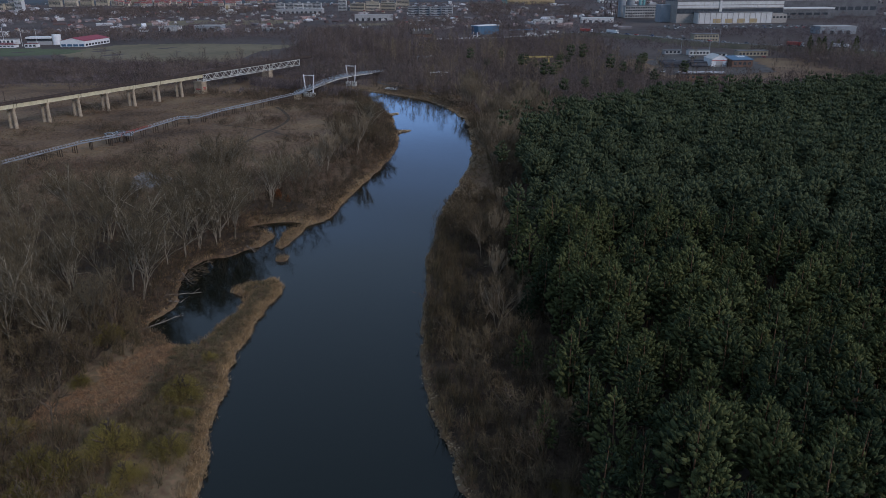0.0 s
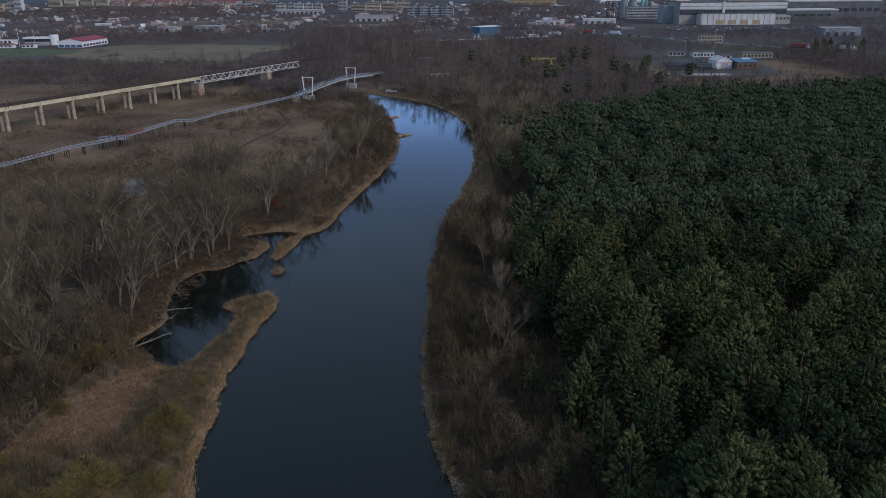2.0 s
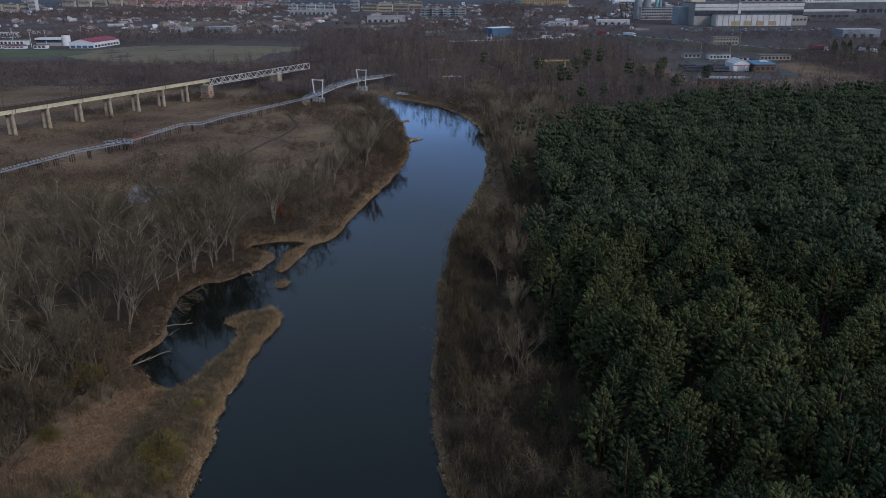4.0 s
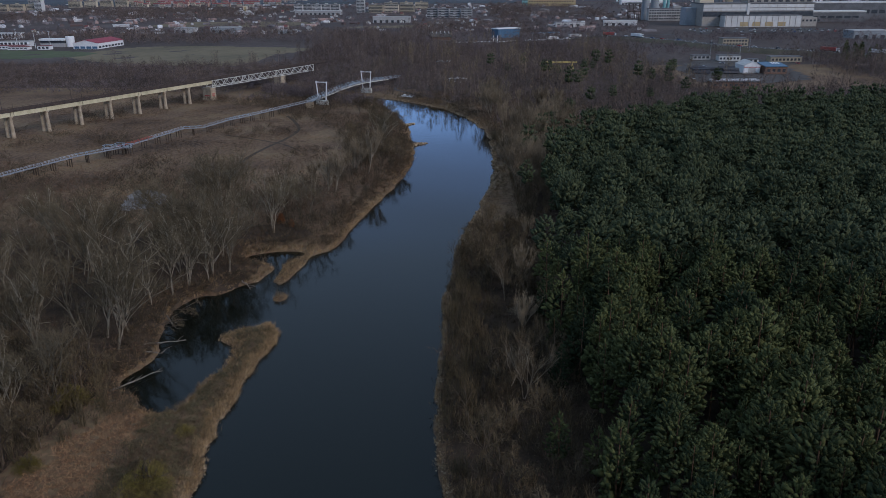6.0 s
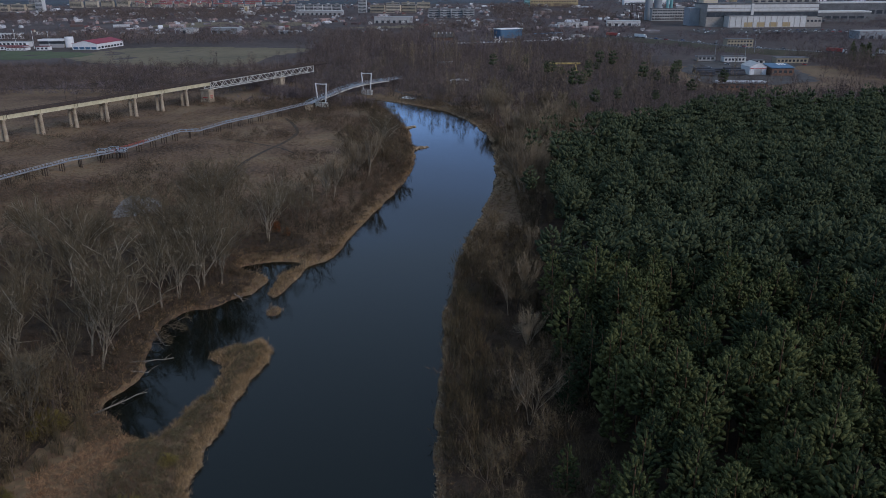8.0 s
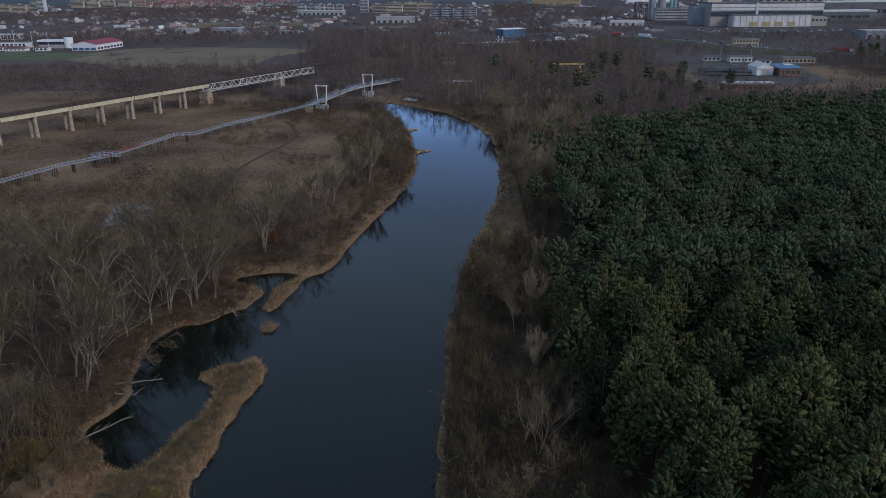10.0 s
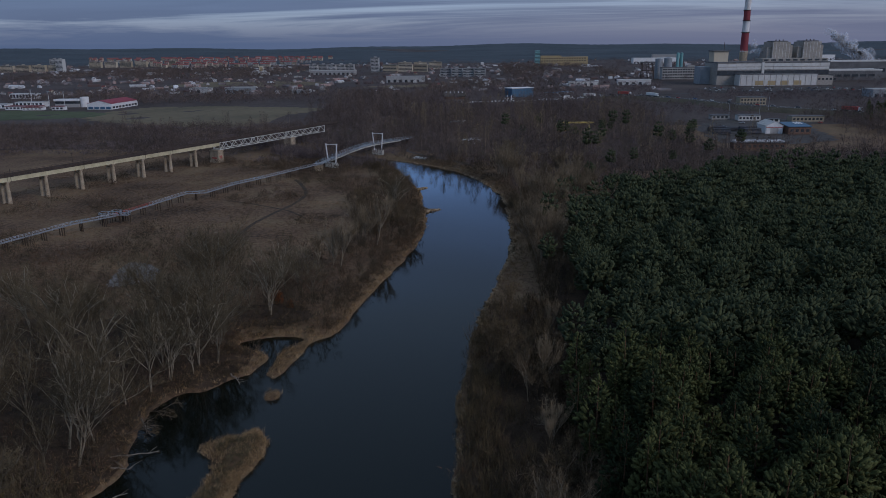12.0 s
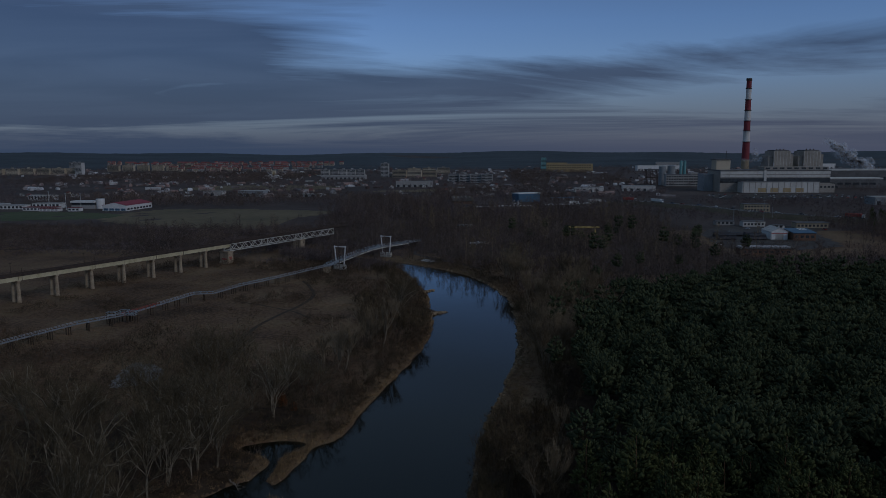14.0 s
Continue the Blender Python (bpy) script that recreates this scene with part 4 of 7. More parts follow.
    keep = (ashore(x, y) > 6) & ~in_pines(x, y, 3) & ~((x > 135) & (y > 440)) & ~((x > 46) & (x < 94) & (y > 520) & (y < 580)) & (lumpy(x, y, 0.035, 61.0) > 0.12) & ((y > 520) | (x > -10))
    x, y = x[keep], y[keep]
    pale = [(v * (0.72, 0.72, 1.12), f) for v, f in far]
    stuff("far_woods", planted(pale, x, y, floor_at(x, y), 0.8, 1.5), M_TAN_TWIG, "clusters of pale slender leafless trees in the far woods", "woods")
    low = [mound(520 + k, 3.4 + 0.4 * k, 3.0, 44, 0.22) for k in range(5)]
    x, y = scatter(-430, 330, 345, 900, 5.5, 0.6)
    d = ashore(x, y)
    rail = (np.abs((x + 137) * 0.900 - (y - 436.5) * 0.436) < 5) | (((x + 137) * 0.900 - (y - 436.5) * 0.436 > 0) & ((x + 137) * 0.900 - (y - 436.5) * 0.436 < 14) & (y < 505))
    clear = ((x > 140) & (x < 262) & (y > 452) & (y < 668)) | ((x > 150) & (y > 668)) | ((x < -140) & (y > 590)) | ((x > -20) & (y > 800)) | ((x > 52) & (x < 90) & (y > 545) & (y < 572))
    keep = (d > 1.5) & ((y > 410) | (x > 16)) & ~clear & ~rail & ~in_pines(x, y, 2) & (in_field(x, y) > 1.05) & ~((x < -140) & (y < 455)) & ~((x < -78) & (y < 424)) & (lumpy(x, y, 0.03, 3.0) > -0.3)
    x, y = x[keep], y[keep]
    stuff("far_brush", planted(low, x, y, floor_at(x, y), 0.5, 1.3), M_TWIG_FAR, "low brown brush under the far woods", "shrubs")


thickets()


def driftwood():
    """Dead trees and branches lying in the backwater."""
    for n, ((x0, y0), (x1, y1), tall) in enumerate((((-55.8, 122.0), (-50.5, 131), 0.6), ((-57.0, 138.5), (-50.5, 141.8), 0.4), ((-47.5, 169), (-45.2, 166.5), 0.3), ((-57.5, 151), (-54, 146.5), 0.3), ((-55.6, 135.6), (-52.6, 136.6), 0.3))):
        r = np.random.default_rng(700 + n)
        pieces = []
        a, b = np.array([x0, y0, 0.9]), np.array([x1, y1, 0.05 + 0.2 * tall])
        line = a + (b - a) * np.linspace(0, 1, 6)[:, None] + r.normal(0, 0.12, (6, 3))
        pieces.append(limb(line, 0.15, 0.05, 6))
        for k in range(7):
            f = r.uniform(0.3, 0.95)
            p = a + (b - a) * f
            way = unit((b - a) * 0.12 + r.normal(0, 0.8, 3) * (1, 1, 0.5))
            q = p + way * r.uniform(0.8, 2.4)
            q[2] = max(q[2], 0.05)
            pieces.append(limb([p, (p + q) / 2 + r.normal(0, 0.12, 3), q], 0.05, 0.02, 4))
        v, f = join(pieces)
        t = thing("fallen_tree", "bleached dead tree lying in the backwater", "driftwood", group="fallen trees")
        child("log", mesh_of("log", v, f, M_DRIFT), t)


def shore_stones():
    """Pale stones and clods along the spit and the right bank."""
    r = np.random.default_rng(31)
    x, y = scatter(-48, 14, 66, 320, 0.8, 0.8)
    d = ashore(x, y)
    keep = (d > -0.1) & (d < 0.35) & ((x > -3) | (y < 150) | (r.random(len(x)) < 0.3))
    x2, y2 = scatter(-38, -31, 80, 150, 0.42, 0.9)
    d2 = ashore(x2, y2)
    keep2 = (d2 > -0.15) & (d2 < 0.9) & (r.random(len(x2)) < 0.75)
    x3, y3 = scatter(-60, 16, 62, 460, 0.75, 0.9)
    d3 = ashore(x3, y3)
    keep3 = (d3 > -0.2) & (d3 < 0.9) & (x3 > -3.5 - 0.9 * np.maximum(y3 - 395, 0)) & ((y3 < 400) | (x3 + y3 * 0.95 > 378))
    x, y = np.concatenate([x[keep], x2[keep2], x3[keep3], x3[keep3] + 0.3]), np.concatenate([y[keep], y2[keep2], y3[keep3], y3[keep3] + 0.4])
    bm = bmesh.new()
    bmesh.ops.create_icosphere(bm, subdivisions=1, radius=0.1)
    v = np.array([p.co for p in bm.verts]) * (1.2, 0.9, 0.6)
    f = np.array([[q.index for q in fc.verts] for fc in bm.faces])
    bm.free()
    stuff("shore_stones", planted([(v, f)], x, y, floor_at(x, y) + 0.03, 0.6, 2.4), M_STONE, "pale stones and clods along the waterline", "stones")


def groynes():
    """Heaps of pale stones that run out into the water at the point."""
    bm = bmesh.new()
    bmesh.ops.create_icosphere(bm, subdivisions=1, radius=0.42)
    v = np.array([p.co for p in bm.verts])
    f = np.array([[q.index for q in fc.verts] for fc in bm.faces])
    bm.free()
    r = np.random.default_rng(47)
    for x0, y0, x1, y1 in ((-22.5, 313.5, -14.5, 320.0), (-29, 356.5, -22.0, 365.0)):
        s = np.repeat(np.linspace(0, 1, 22), 5)
        wide = (1.5 - 1.0 * s)
        x, y = x0 + (x1 - x0) * s + r.normal(0, 1, len(s)) * wide * 0.6, y0 + (y1 - y0) * s + r.normal(0, 1, len(s)) * wide
        kinds = [(v * r.uniform(0.6, 1.25, v.shape) * (1.2, 1, 0.75), f) for _ in range(6)]
        stuff("groyne", planted(kinds, x, y, r.uniform(-0.05, 0.7, len(s)) * (1.1 - s), 0.6, 1.5), M_STONE, "stone groyne running out into the river", "groyne")


def rip_rap():
    """Tumbled rocks along the foot of the outer bank, above and below the bend."""
    bm = bmesh.new()
    bmesh.ops.create_icosphere(bm, subdivisions=1, radius=0.38)
    v = np.array([p.co for p in bm.verts])
    f = np.array([[q.index for q in fc.verts] for fc in bm.faces])
    bm.free()
    r = np.random.default_rng(53)
    kinds = [(v * r.uniform(0.6, 1.25, v.shape) * (1.2, 1, 0.75), f) for _ in range(6)]
    x, y = scatter(-60, 18, 185, 460, 0.85, 0.9)
    d = ashore(x, y)
    keep = (d > -0.5) & (d < 1.1) & (x > -3.5 - 0.9 * np.maximum(y - 395, 0)) & (x + y * 0.95 > 190) & ((y < 400) | (x + y * 0.95 > 378))
    x, y = x[keep], y[keep]
    stuff("rip_rap", planted(kinds, x, y, np.maximum(floor_at(x, y), 0.0) + 0.1, 0.5, 1.3), M_STONE, "tumbled brown rocks along the outer river bank", "rocks")


def sunken_crowns():
    """Two leafless trees that have toppled into the backwater."""
    for n, (x, y, turn, tall) in enumerate(((-58, 146, -70, 7.5), (-57, 154, -95, 6.5))):
        wood, twigs = bare_tree(720 + n, tall, 1.1, 1, 6, 6, 12, 0.035)
        t = thing("toppled_tree", "leafless tree toppled into the backwater", "tree", group="toppled trees")
        child("trunk", mesh_of("trunk", *wood, M_BROWN_BARK), t)
        child("crown", mesh_of("crown", *twigs, M_TWIG), t)
        t.matrix_basis = pose(x, y, 0.7, 80, 0, turn + 180)


driftwood()
sunken_crowns()
shore_stones()
groynes()
rip_rap()

# ---- more materials for built things ----
M_CONCRETE = material("aged_concrete", (0.27, 0.215, 0.145), (0.48, 0.395, 0.28), 0.5, 0.9, bump=0.02)
M_GIRDER = material("cream_girder_paint", (0.42, 0.37, 0.22), (0.66, 0.60, 0.40), 0.35, 0.6, fine=14)
M_TRUSS = material("pale_grey_truss_paint", (0.50, 0.49, 0.43), (0.72, 0.71, 0.64), 0.4, 0.6)
M_DARKSTEEL = material("rusty_dark_steel", (0.035, 0.026, 0.022), (0.085, 0.06, 0.045), 0.6, 0.8)
M_BALLAST = material("track_ballast", (0.03, 0.025, 0.022), (0.065, 0.052, 0.044), 0.8, 0.95, bump=0.05)
M_BRICK = material("old_brick", (0.12, 0.072, 0.052), (0.24, 0.15, 0.105), 0.7, 0.9, bump=0.02)
M_RED = material("red_paint", (0.30, 0.05, 0.04), (0.45, 0.09, 0.07), 0.6, 0.6)
M_WHITE = material("white_paint", (0.66, 0.66, 0.64), (0.82, 0.82, 0.80), 0.25, 0.6)
M_BLUERAIL = material("pale_blue_rail_paint", (0.20, 0.28, 0.34), (0.36, 0.44, 0.50), 0.4, 0.5)
M_DECK = material("grey_timber_deck", (0.18, 0.18, 0.183), (0.33, 0.335, 0.345), 0.9, 0.85, fine=5)
M_TIMBER = material("dark_timber_posts", (0.05, 0.038, 0.028), (0.11, 0.08, 0.055), 0.9, 0.9)
M_ASPHALT = material("worn_asphalt", (0.05, 0.05, 0.052), (0.085, 0.083, 0.082), 0.15, 0.9)
M_YARD = material("yard_concrete", (0.048, 0.044, 0.040), (0.115, 0.106, 0.096), 0.12, 0.9)
M_GREENFIELD = material("winter_green_field", (0.125, 0.106, 0.066), (0.20, 0.165, 0.10), 0.012, 0.95, fine=12)
M_PLANT = material("plant_cladding", (0.25, 0.23, 0.20), (0.40, 0.37, 0.32), 0.05, 0.7)
M_PLANTLIGHT = material("plant_pale_panels", (0.52, 0.51, 0.475), (0.68, 0.67, 0.63), 0.05, 0.7)
M_GLASSBAND = material("dark_glazing", (0.03, 0.035, 0.04), (0.07, 0.078, 0.085), 0.2, 0.25)
M_OCHRE = material("ochre_panels", (0.33, 0.25, 0.12), (0.46, 0.36, 0.19), 0.2, 0.7)
M_ROOFGREY = material("grey_felt_roof", (0.10, 0.10, 0.10), (0.19, 0.19, 0.19), 0.1, 0.9)
M_ROOFRED = material("red_roof_tiles", (0.16, 0.052, 0.048), (0.27, 0.10, 0.09), 0.2, 0.8, each=0.4)
M_ROOFBROWN = material("brown_roof_tiles", (0.10, 0.06, 0.045), (0.20, 0.12, 0.09), 0.2, 0.8, each=0.4)
M_CREAMWALL = material("cream_render", (0.36, 0.31, 0.22), (0.56, 0.49, 0.37), 0.05, 0.85, each=0.6)
M_PALEWALL = material("pale_render", (0.36, 0.355, 0.34), (0.58, 0.57, 0.54), 0.05, 0.85, each=0.6)
M_PINKWALL = material("salmon_render", (0.38, 0.27, 0.21), (0.52, 0.39, 0.31), 0.05, 0.85, each=0.6)
M_TEAL = material("teal_cladding", (0.14, 0.30, 0.30), (0.22, 0.42, 0.42), 0.1, 0.6)
M_BLUE = material("blue_sheet_metal", (0.045, 0.10, 0.17), (0.08, 0.165, 0.26), 0.15, 0.5)
M_REDSHEET = material("red_sheet_roof", (0.22, 0.022, 0.035), (0.31, 0.04, 0.055), 0.3, 0.6)
M_TANK = material("grey_tank_steel", (0.22, 0.24, 0.25), (0.34, 0.36, 0.37), 0.1, 0.5)
M_CHIMRED = material("chimney_red", (0.17, 0.026, 0.035), (0.26, 0.045, 0.052), 0.08, 0.7)
M_CHIMWHITE = material("chimney_white", (0.60, 0.58, 0.55), (0.76, 0.74, 0.70), 0.08, 0.7)
M_YELLOW = material("yellow_crane_paint", (0.45, 0.33, 0.08), (0.60, 0.46, 0.14), 0.5, 0.6)
M_PIPE = material("dark_plastic_pipe", (0.02, 0.024, 0.032), (0.05, 0.055, 0.07), 0.5, 0.5)
M_SILVER = material("silver_pipe", (0.34, 0.35, 0.37), (0.50, 0.51, 0.53), 0.5, 0.4, metal=0.3)
M_TYRE = material("black_rubber", (0.012, 0.012, 0.012), (0.025, 0.025, 0.025), 2, 0.8)
M_MUD = material("wet_grey_mud", (0.06, 0.05, 0.04), (0.25, 0.23, 0.21), 0.22, 0.7, fine=5)
M_PATH = material("trodden_earth", (0.045, 0.035, 0.025), (0.09, 0.068, 0.046), 0.3, 0.95)

# ---- the railway viaduct ----
RAIL_A, RAIL_U = Vector((-138.96, 432.45, 0)), Vector((0.436, 0.900, 0))
RAIL_TURN = math.degrees(math.atan2(RAIL_U.y, RAIL_U.x))
SPAN, NEAR_END, FAR_END = 16.7, -16, 107.0


def rail_viaduct():
    """Along local x from the brick pier at 0: girder spans to the west end, truss spans to the east."""
    v = thing("railway_viaduct", "railway viaduct with cream girders on concrete columns and a truss", "bridge", (RAIL_A.x, RAIL_A.y, 1.3), RAIL_TURN)
    for k in range(NEAR_END, 0):
        x0, x1 = k * SPAN, (k + 1) * SPAN - 0.12
        for side in (-2.25, 2.25):
            part("girder", boxes((x0, side - 0.2, 9.0, x1, side + 0.2, 10.45), (x0, side - 0.36, 10.40, x1, side + 0.36, 10.62), (x0, side - 0.36, 8.9, x1, side + 0.36, 9.02), *[(x0 + q * SPAN / 6, side - 0.3, 9.0, x0 + q * SPAN / 6 + 0.1, side + 0.3, 10.42) for q in range(7)]), M_GIRDER, v)
        part("track_bed", boxes((x0, -2.6, 10.62, x1 + 0.12, 2.6, 10.9)), M_BALLAST, v)
        if k > NEAR_END:
            for side in (-1.75, 1.75):
                bm = bmesh.new()
                tube(bm, (x0, side, -2.5), (x0, side, 8.3), 0.92, 0.66, 12)
                box(bm, x0 - 0.75, side - 0.85, 8.25, x0 + 0.75, side + 0.85, 8.9, 0.08)
                part("column", bm, M_CONCRETE, v)
            part("column_brace", boxes((x0 - 0.3, -1.2, 7.2, x0 + 0.3, 1.2, 7.8)), M_CONCRETE, v)
    for side in (-1.1, -0.35, 0.35, 1.1):
        part("rail", boxes((NEAR_END * SPAN, side - 0.04, 10.9, FAR_END, side + 0.04, 11.06)), M_DARKSTEEL, v)
    # two brick and stone piers carry the truss
    for x, tall in ((0.0, 6.7), (60.5, 6.7)):
        bm = bmesh.new()
        box(bm, x - 2.4, -3.3, -2.5, x + 2.4, 3.3, 1.0, 0.15)
        box(bm, x - 2.0, -2.95, 1.0, x + 2.0, 2.95, tall - 0.5, 0.1)
        pier = part("pier", bm, M_CONCRETE, v, "weathered masonry pier")
        if not x:
            first_pier = pier
        part("pier_cap", boxes((x - 2.25, -3.2, tall - 0.5, x + 2.25, 3.2, tall), bevel=0.08), M_CONCRETE, pier)
    for z, x0, x1 in ((3.2, -1.1, 1.0), (2.3, -0.9, 0.8)):
        part("graffiti", boxes((x0, -3.0, z, x1, -2.945, z + 0.55)), M_RED, first_pier, "red painted scrawl")
    part("graffiti", boxes((-2.05, -2.0, 2.2, -1.995, 1.6, 2.9)), M_RED, first_pier, "red painted scrawl")
    # truss: Warren panels either side
    ends = (0.4, 30.2, 60.4, FAR_END - 14)
    for a, b in zip(ends[:-1], ends[1:]):
        n = 8
        step = (b - a - 0.3) / n
        for side in (-2.3, 2.3):
            part("top_chord", boxes((a, side - 0.17, 10.35, b - 0.3, side + 0.17, 10.7)), M_TRUSS, v)
            part("bottom_chord", boxes((a, side - 0.17, 6.7, b - 0.3, side + 0.17, 7.0)), M_TRUSS, v)
            for q in range(n):
                x0, x1 = a + q * step, a + (q + 1) * step
                z0, z1 = (6.9, 10.5) if q % 2 == 0 else (10.5, 6.9)
                part("diagonal", bars([((x0, side, z0), (x1, side, z1))], 0.26, 0.26), M_TRUSS, v)
            for x in (a + 0.1, b - 0.4):
                part("end_post", bars([((x, side, 6.8), (x, side, 10.6))], 0.26), M_TRUSS, v)
        part("track_bed", boxes((a - 0.3, -2.5, 10.7, b, 2.5, 10.92)), M_BALLAST, v)
        part("cross_beam", boxes(*[(a + q * step - 0.1, -2.2, 6.8, a + q * step + 0.1, 2.2, 6.95) for q in range(n + 1)]), M_TRUSS, v)
    part("track_bed", boxes((FAR_END - 14, -2.4, 10.3, FAR_END, 2.4, 10.92)), M_BALLAST, v)
    for side in (-2.5, 2.5):
        part("parapet", boxes((0.4, side - 0.05, 10.92, FAR_END, side + 0.05, 11.7)), M_DARKSTEEL, v, "dark rusty parapet plate")
    for k in range(NEAR_END, 0):
        for side in (-2.62, 2.62):
            part("parapet", boxes((k * SPAN + 0.1, side - 0.05, 10.62, (k + 1) * SPAN - 0.1, side + 0.05, 11.5)), M_DARKSTEEL, v, "dark rusty parapet plate")
    # railings and line-side posts
    for side, mat in ((-2.7, M_DARKSTEEL), (2.7, M_DARKSTEEL)):
        part("handrail", boxes((NEAR_END * SPAN, side - 0.04, 11.85, -4, side + 0.04, 11.95), (NEAR_END * SPAN, side - 0.03, 11.35, -4, side + 0.03, 11.42)), mat, v)
        part("handrail", boxes((-4, side - 0.04, 11.85, FAR_END, side + 0.04, 11.94), (-4, side - 0.03, 11.35, FAR_END, side + 0.03, 11.40)), M_DARKSTEEL, v)
        x = NEAR_END * SPAN
        while x < FAR_END:
            part("rail_post", boxes((x - 0.05, side - 0.05, 10.6, x + 0.05, side + 0.05, 11.9)), mat, v)
            x += 3.47
    for k in (-7, -5, -3, -2, 0):
        part("signal_post", boxes((k * SPAN, 2.75, 10.6, k * SPAN + 0.14, 2.89, 16.0), (k * SPAN - 0.5, 2.72, 15.5, k * SPAN + 0.6, 2.92, 15.65)), M_DARKSTEEL, v)
        part("signal_post", boxes((k * SPAN + 1.2, -2.89, 8.9, k * SPAN + 1.3, -2.75, 14.0)), M_DARKSTEEL, v)


rail_viaduct()

# ---- the footbridge and its boardwalk ----
WALK_LINE = [(-166, 208, 3.6), (-150, 246, 3.9), (-137, 277.5, 4.3), (-132.5, 283, 4.4), (-127.5, 290.5, 4.4), (-122.5, 309, 4.4), (-117, 329.5, 4.5), (-110.5, 334, 4.0), (-104.5, 349, 4.4), (-95.5, 366.5, 4.4), (-86.5, 385.5, 4.5), (-78, 403, 4.6)]
ARCH_LINE = [(-78, 403, 4.6), (-74.5, 411, 5.6), (-70.8, 419.5, 6.5), (-66.5, 431, 7.4), (-62, 443, 7.9), (-57.5, 455, 7.8), (-53, 467.5, 7.2), (-50, 480, 6.3), (-47, 494, 5.1), (-44.5, 510, 3.7), (-42, 526, 2.3)]


def deck_run(owner, pts, width, rail_mats, board, high=1.15):
    """Deck boards, rails and posts between each pair of points."""
    for k, (a, b) in enumerate(zip(pts[:-1], pts[1:])):
        a, b = Vector(a), Vector(b)
        ahead = (b - a).normalized()
        side = Vector((ahead.y, -ahead.x, 0)).normalized()
        part("deck", bars([(a - ahead * 0.05, b + ahead * 0.05)], width, 0.22), board, owner)
        mat = rail_mats[k % len(rail_mats)]
        for s in (-1, 1):
            off = side * s * (width / 2 + 0.02)
            up = Vector((0, 0, high))
            part("handrail", bars([(a + off + up, b + off + up)], 0.09, 0.1), mat, owner)
            if high > 1:
                part("mid_rail", bars([(a + off + up * 0.5, b + off + up * 0.5)], 0.06, 0.12), mat, owner)
            n = max(1, int((b - a).length / 2.4))
            for q in range(n):
                p = a + (b - a) * (q / n) + off
                part("rail_post", bars([(p - Vector((0, 0, 0.15)), p + up)], 0.09), mat, owner)


def boardwalk():
    w = thing("boardwalk", "raised timber boardwalk with pale blue and red handrails", "footbridge")
    deck_run(w, WALK_LINE, 1.25, [M_DECK, M_SILVER, M_BLUERAIL, M_SILVER, M_RED, M_SILVER, M_BLUERAIL, M_DECK, M_BLUERAIL, M_SILVER, M_SILVER], M_DECK, 0.85)
    for a, b in zip(WALK_LINE[:-1], WALK_LINE[1:]):
        a, b = Vector(a), Vector(b)
        ahead = (b - a).normalized()
        side = Vector((ahead.y, -ahead.x, 0)).normalized()
        n = max(1, int((b - a).length / 6.5))
        for q in range(n):
            p = a + (b - a) * ((q + 0.5) / n)
            for s in (-1, 0, 1):
                r = p + side * s * 1.15
                part("support_post", bars([((r.x, r.y, 0.6), (r.x, r.y, r.z - 0.1))], 0.26), M_TIMBER, w)
            part("cross_beam", bars([(p - side * 1.4 - Vector((0, 0, 0.25)), p + side * 1.4 - Vector((0, 0, 0.25)))], 0.22), M_TIMBER, w)
    # stepped lookout platform with zig-zag railings
    for k, (x, y, z) in enumerate([(-132.0, 291.5, 4.3), (-128.5, 293.5, 4.5), (-125.0, 292.5, 4.4)]):
        part("platform", boxes((x - 1.5, y - 1.3, z - 0.2, x + 1.5, y + 1.3, z), bevel=0.03), M_DECK, w)
        for dx, dy, ex, ey in ((-1.5, -1.3, 1.5, -1.3), (-1.5, 1.3, 1.5, 1.3), (-1.5, -1.3, -1.5, 1.3), (1.5, -1.3, 1.5, 1.3)):
            part("handrail", bars([((x + dx, y + dy, z + 1.1), (x + ex, y + ey, z + 1.1)), ((x + dx, y + dy, z + 0.55), (x + ex, y + ey, z + 0.55))], 0.11), M_BLUERAIL, w)
        for dx, dy in ((-1.3, -1.1), (1.3, -1.1), (-1.3, 1.1), (1.3, 1.1)):
            part("support_post", boxes((x + dx - 0.13, y + dy - 0.13, 0.6, x + dx + 0.13, y + dy + 0.13, z + 1.1)), M_TIMBER, w)


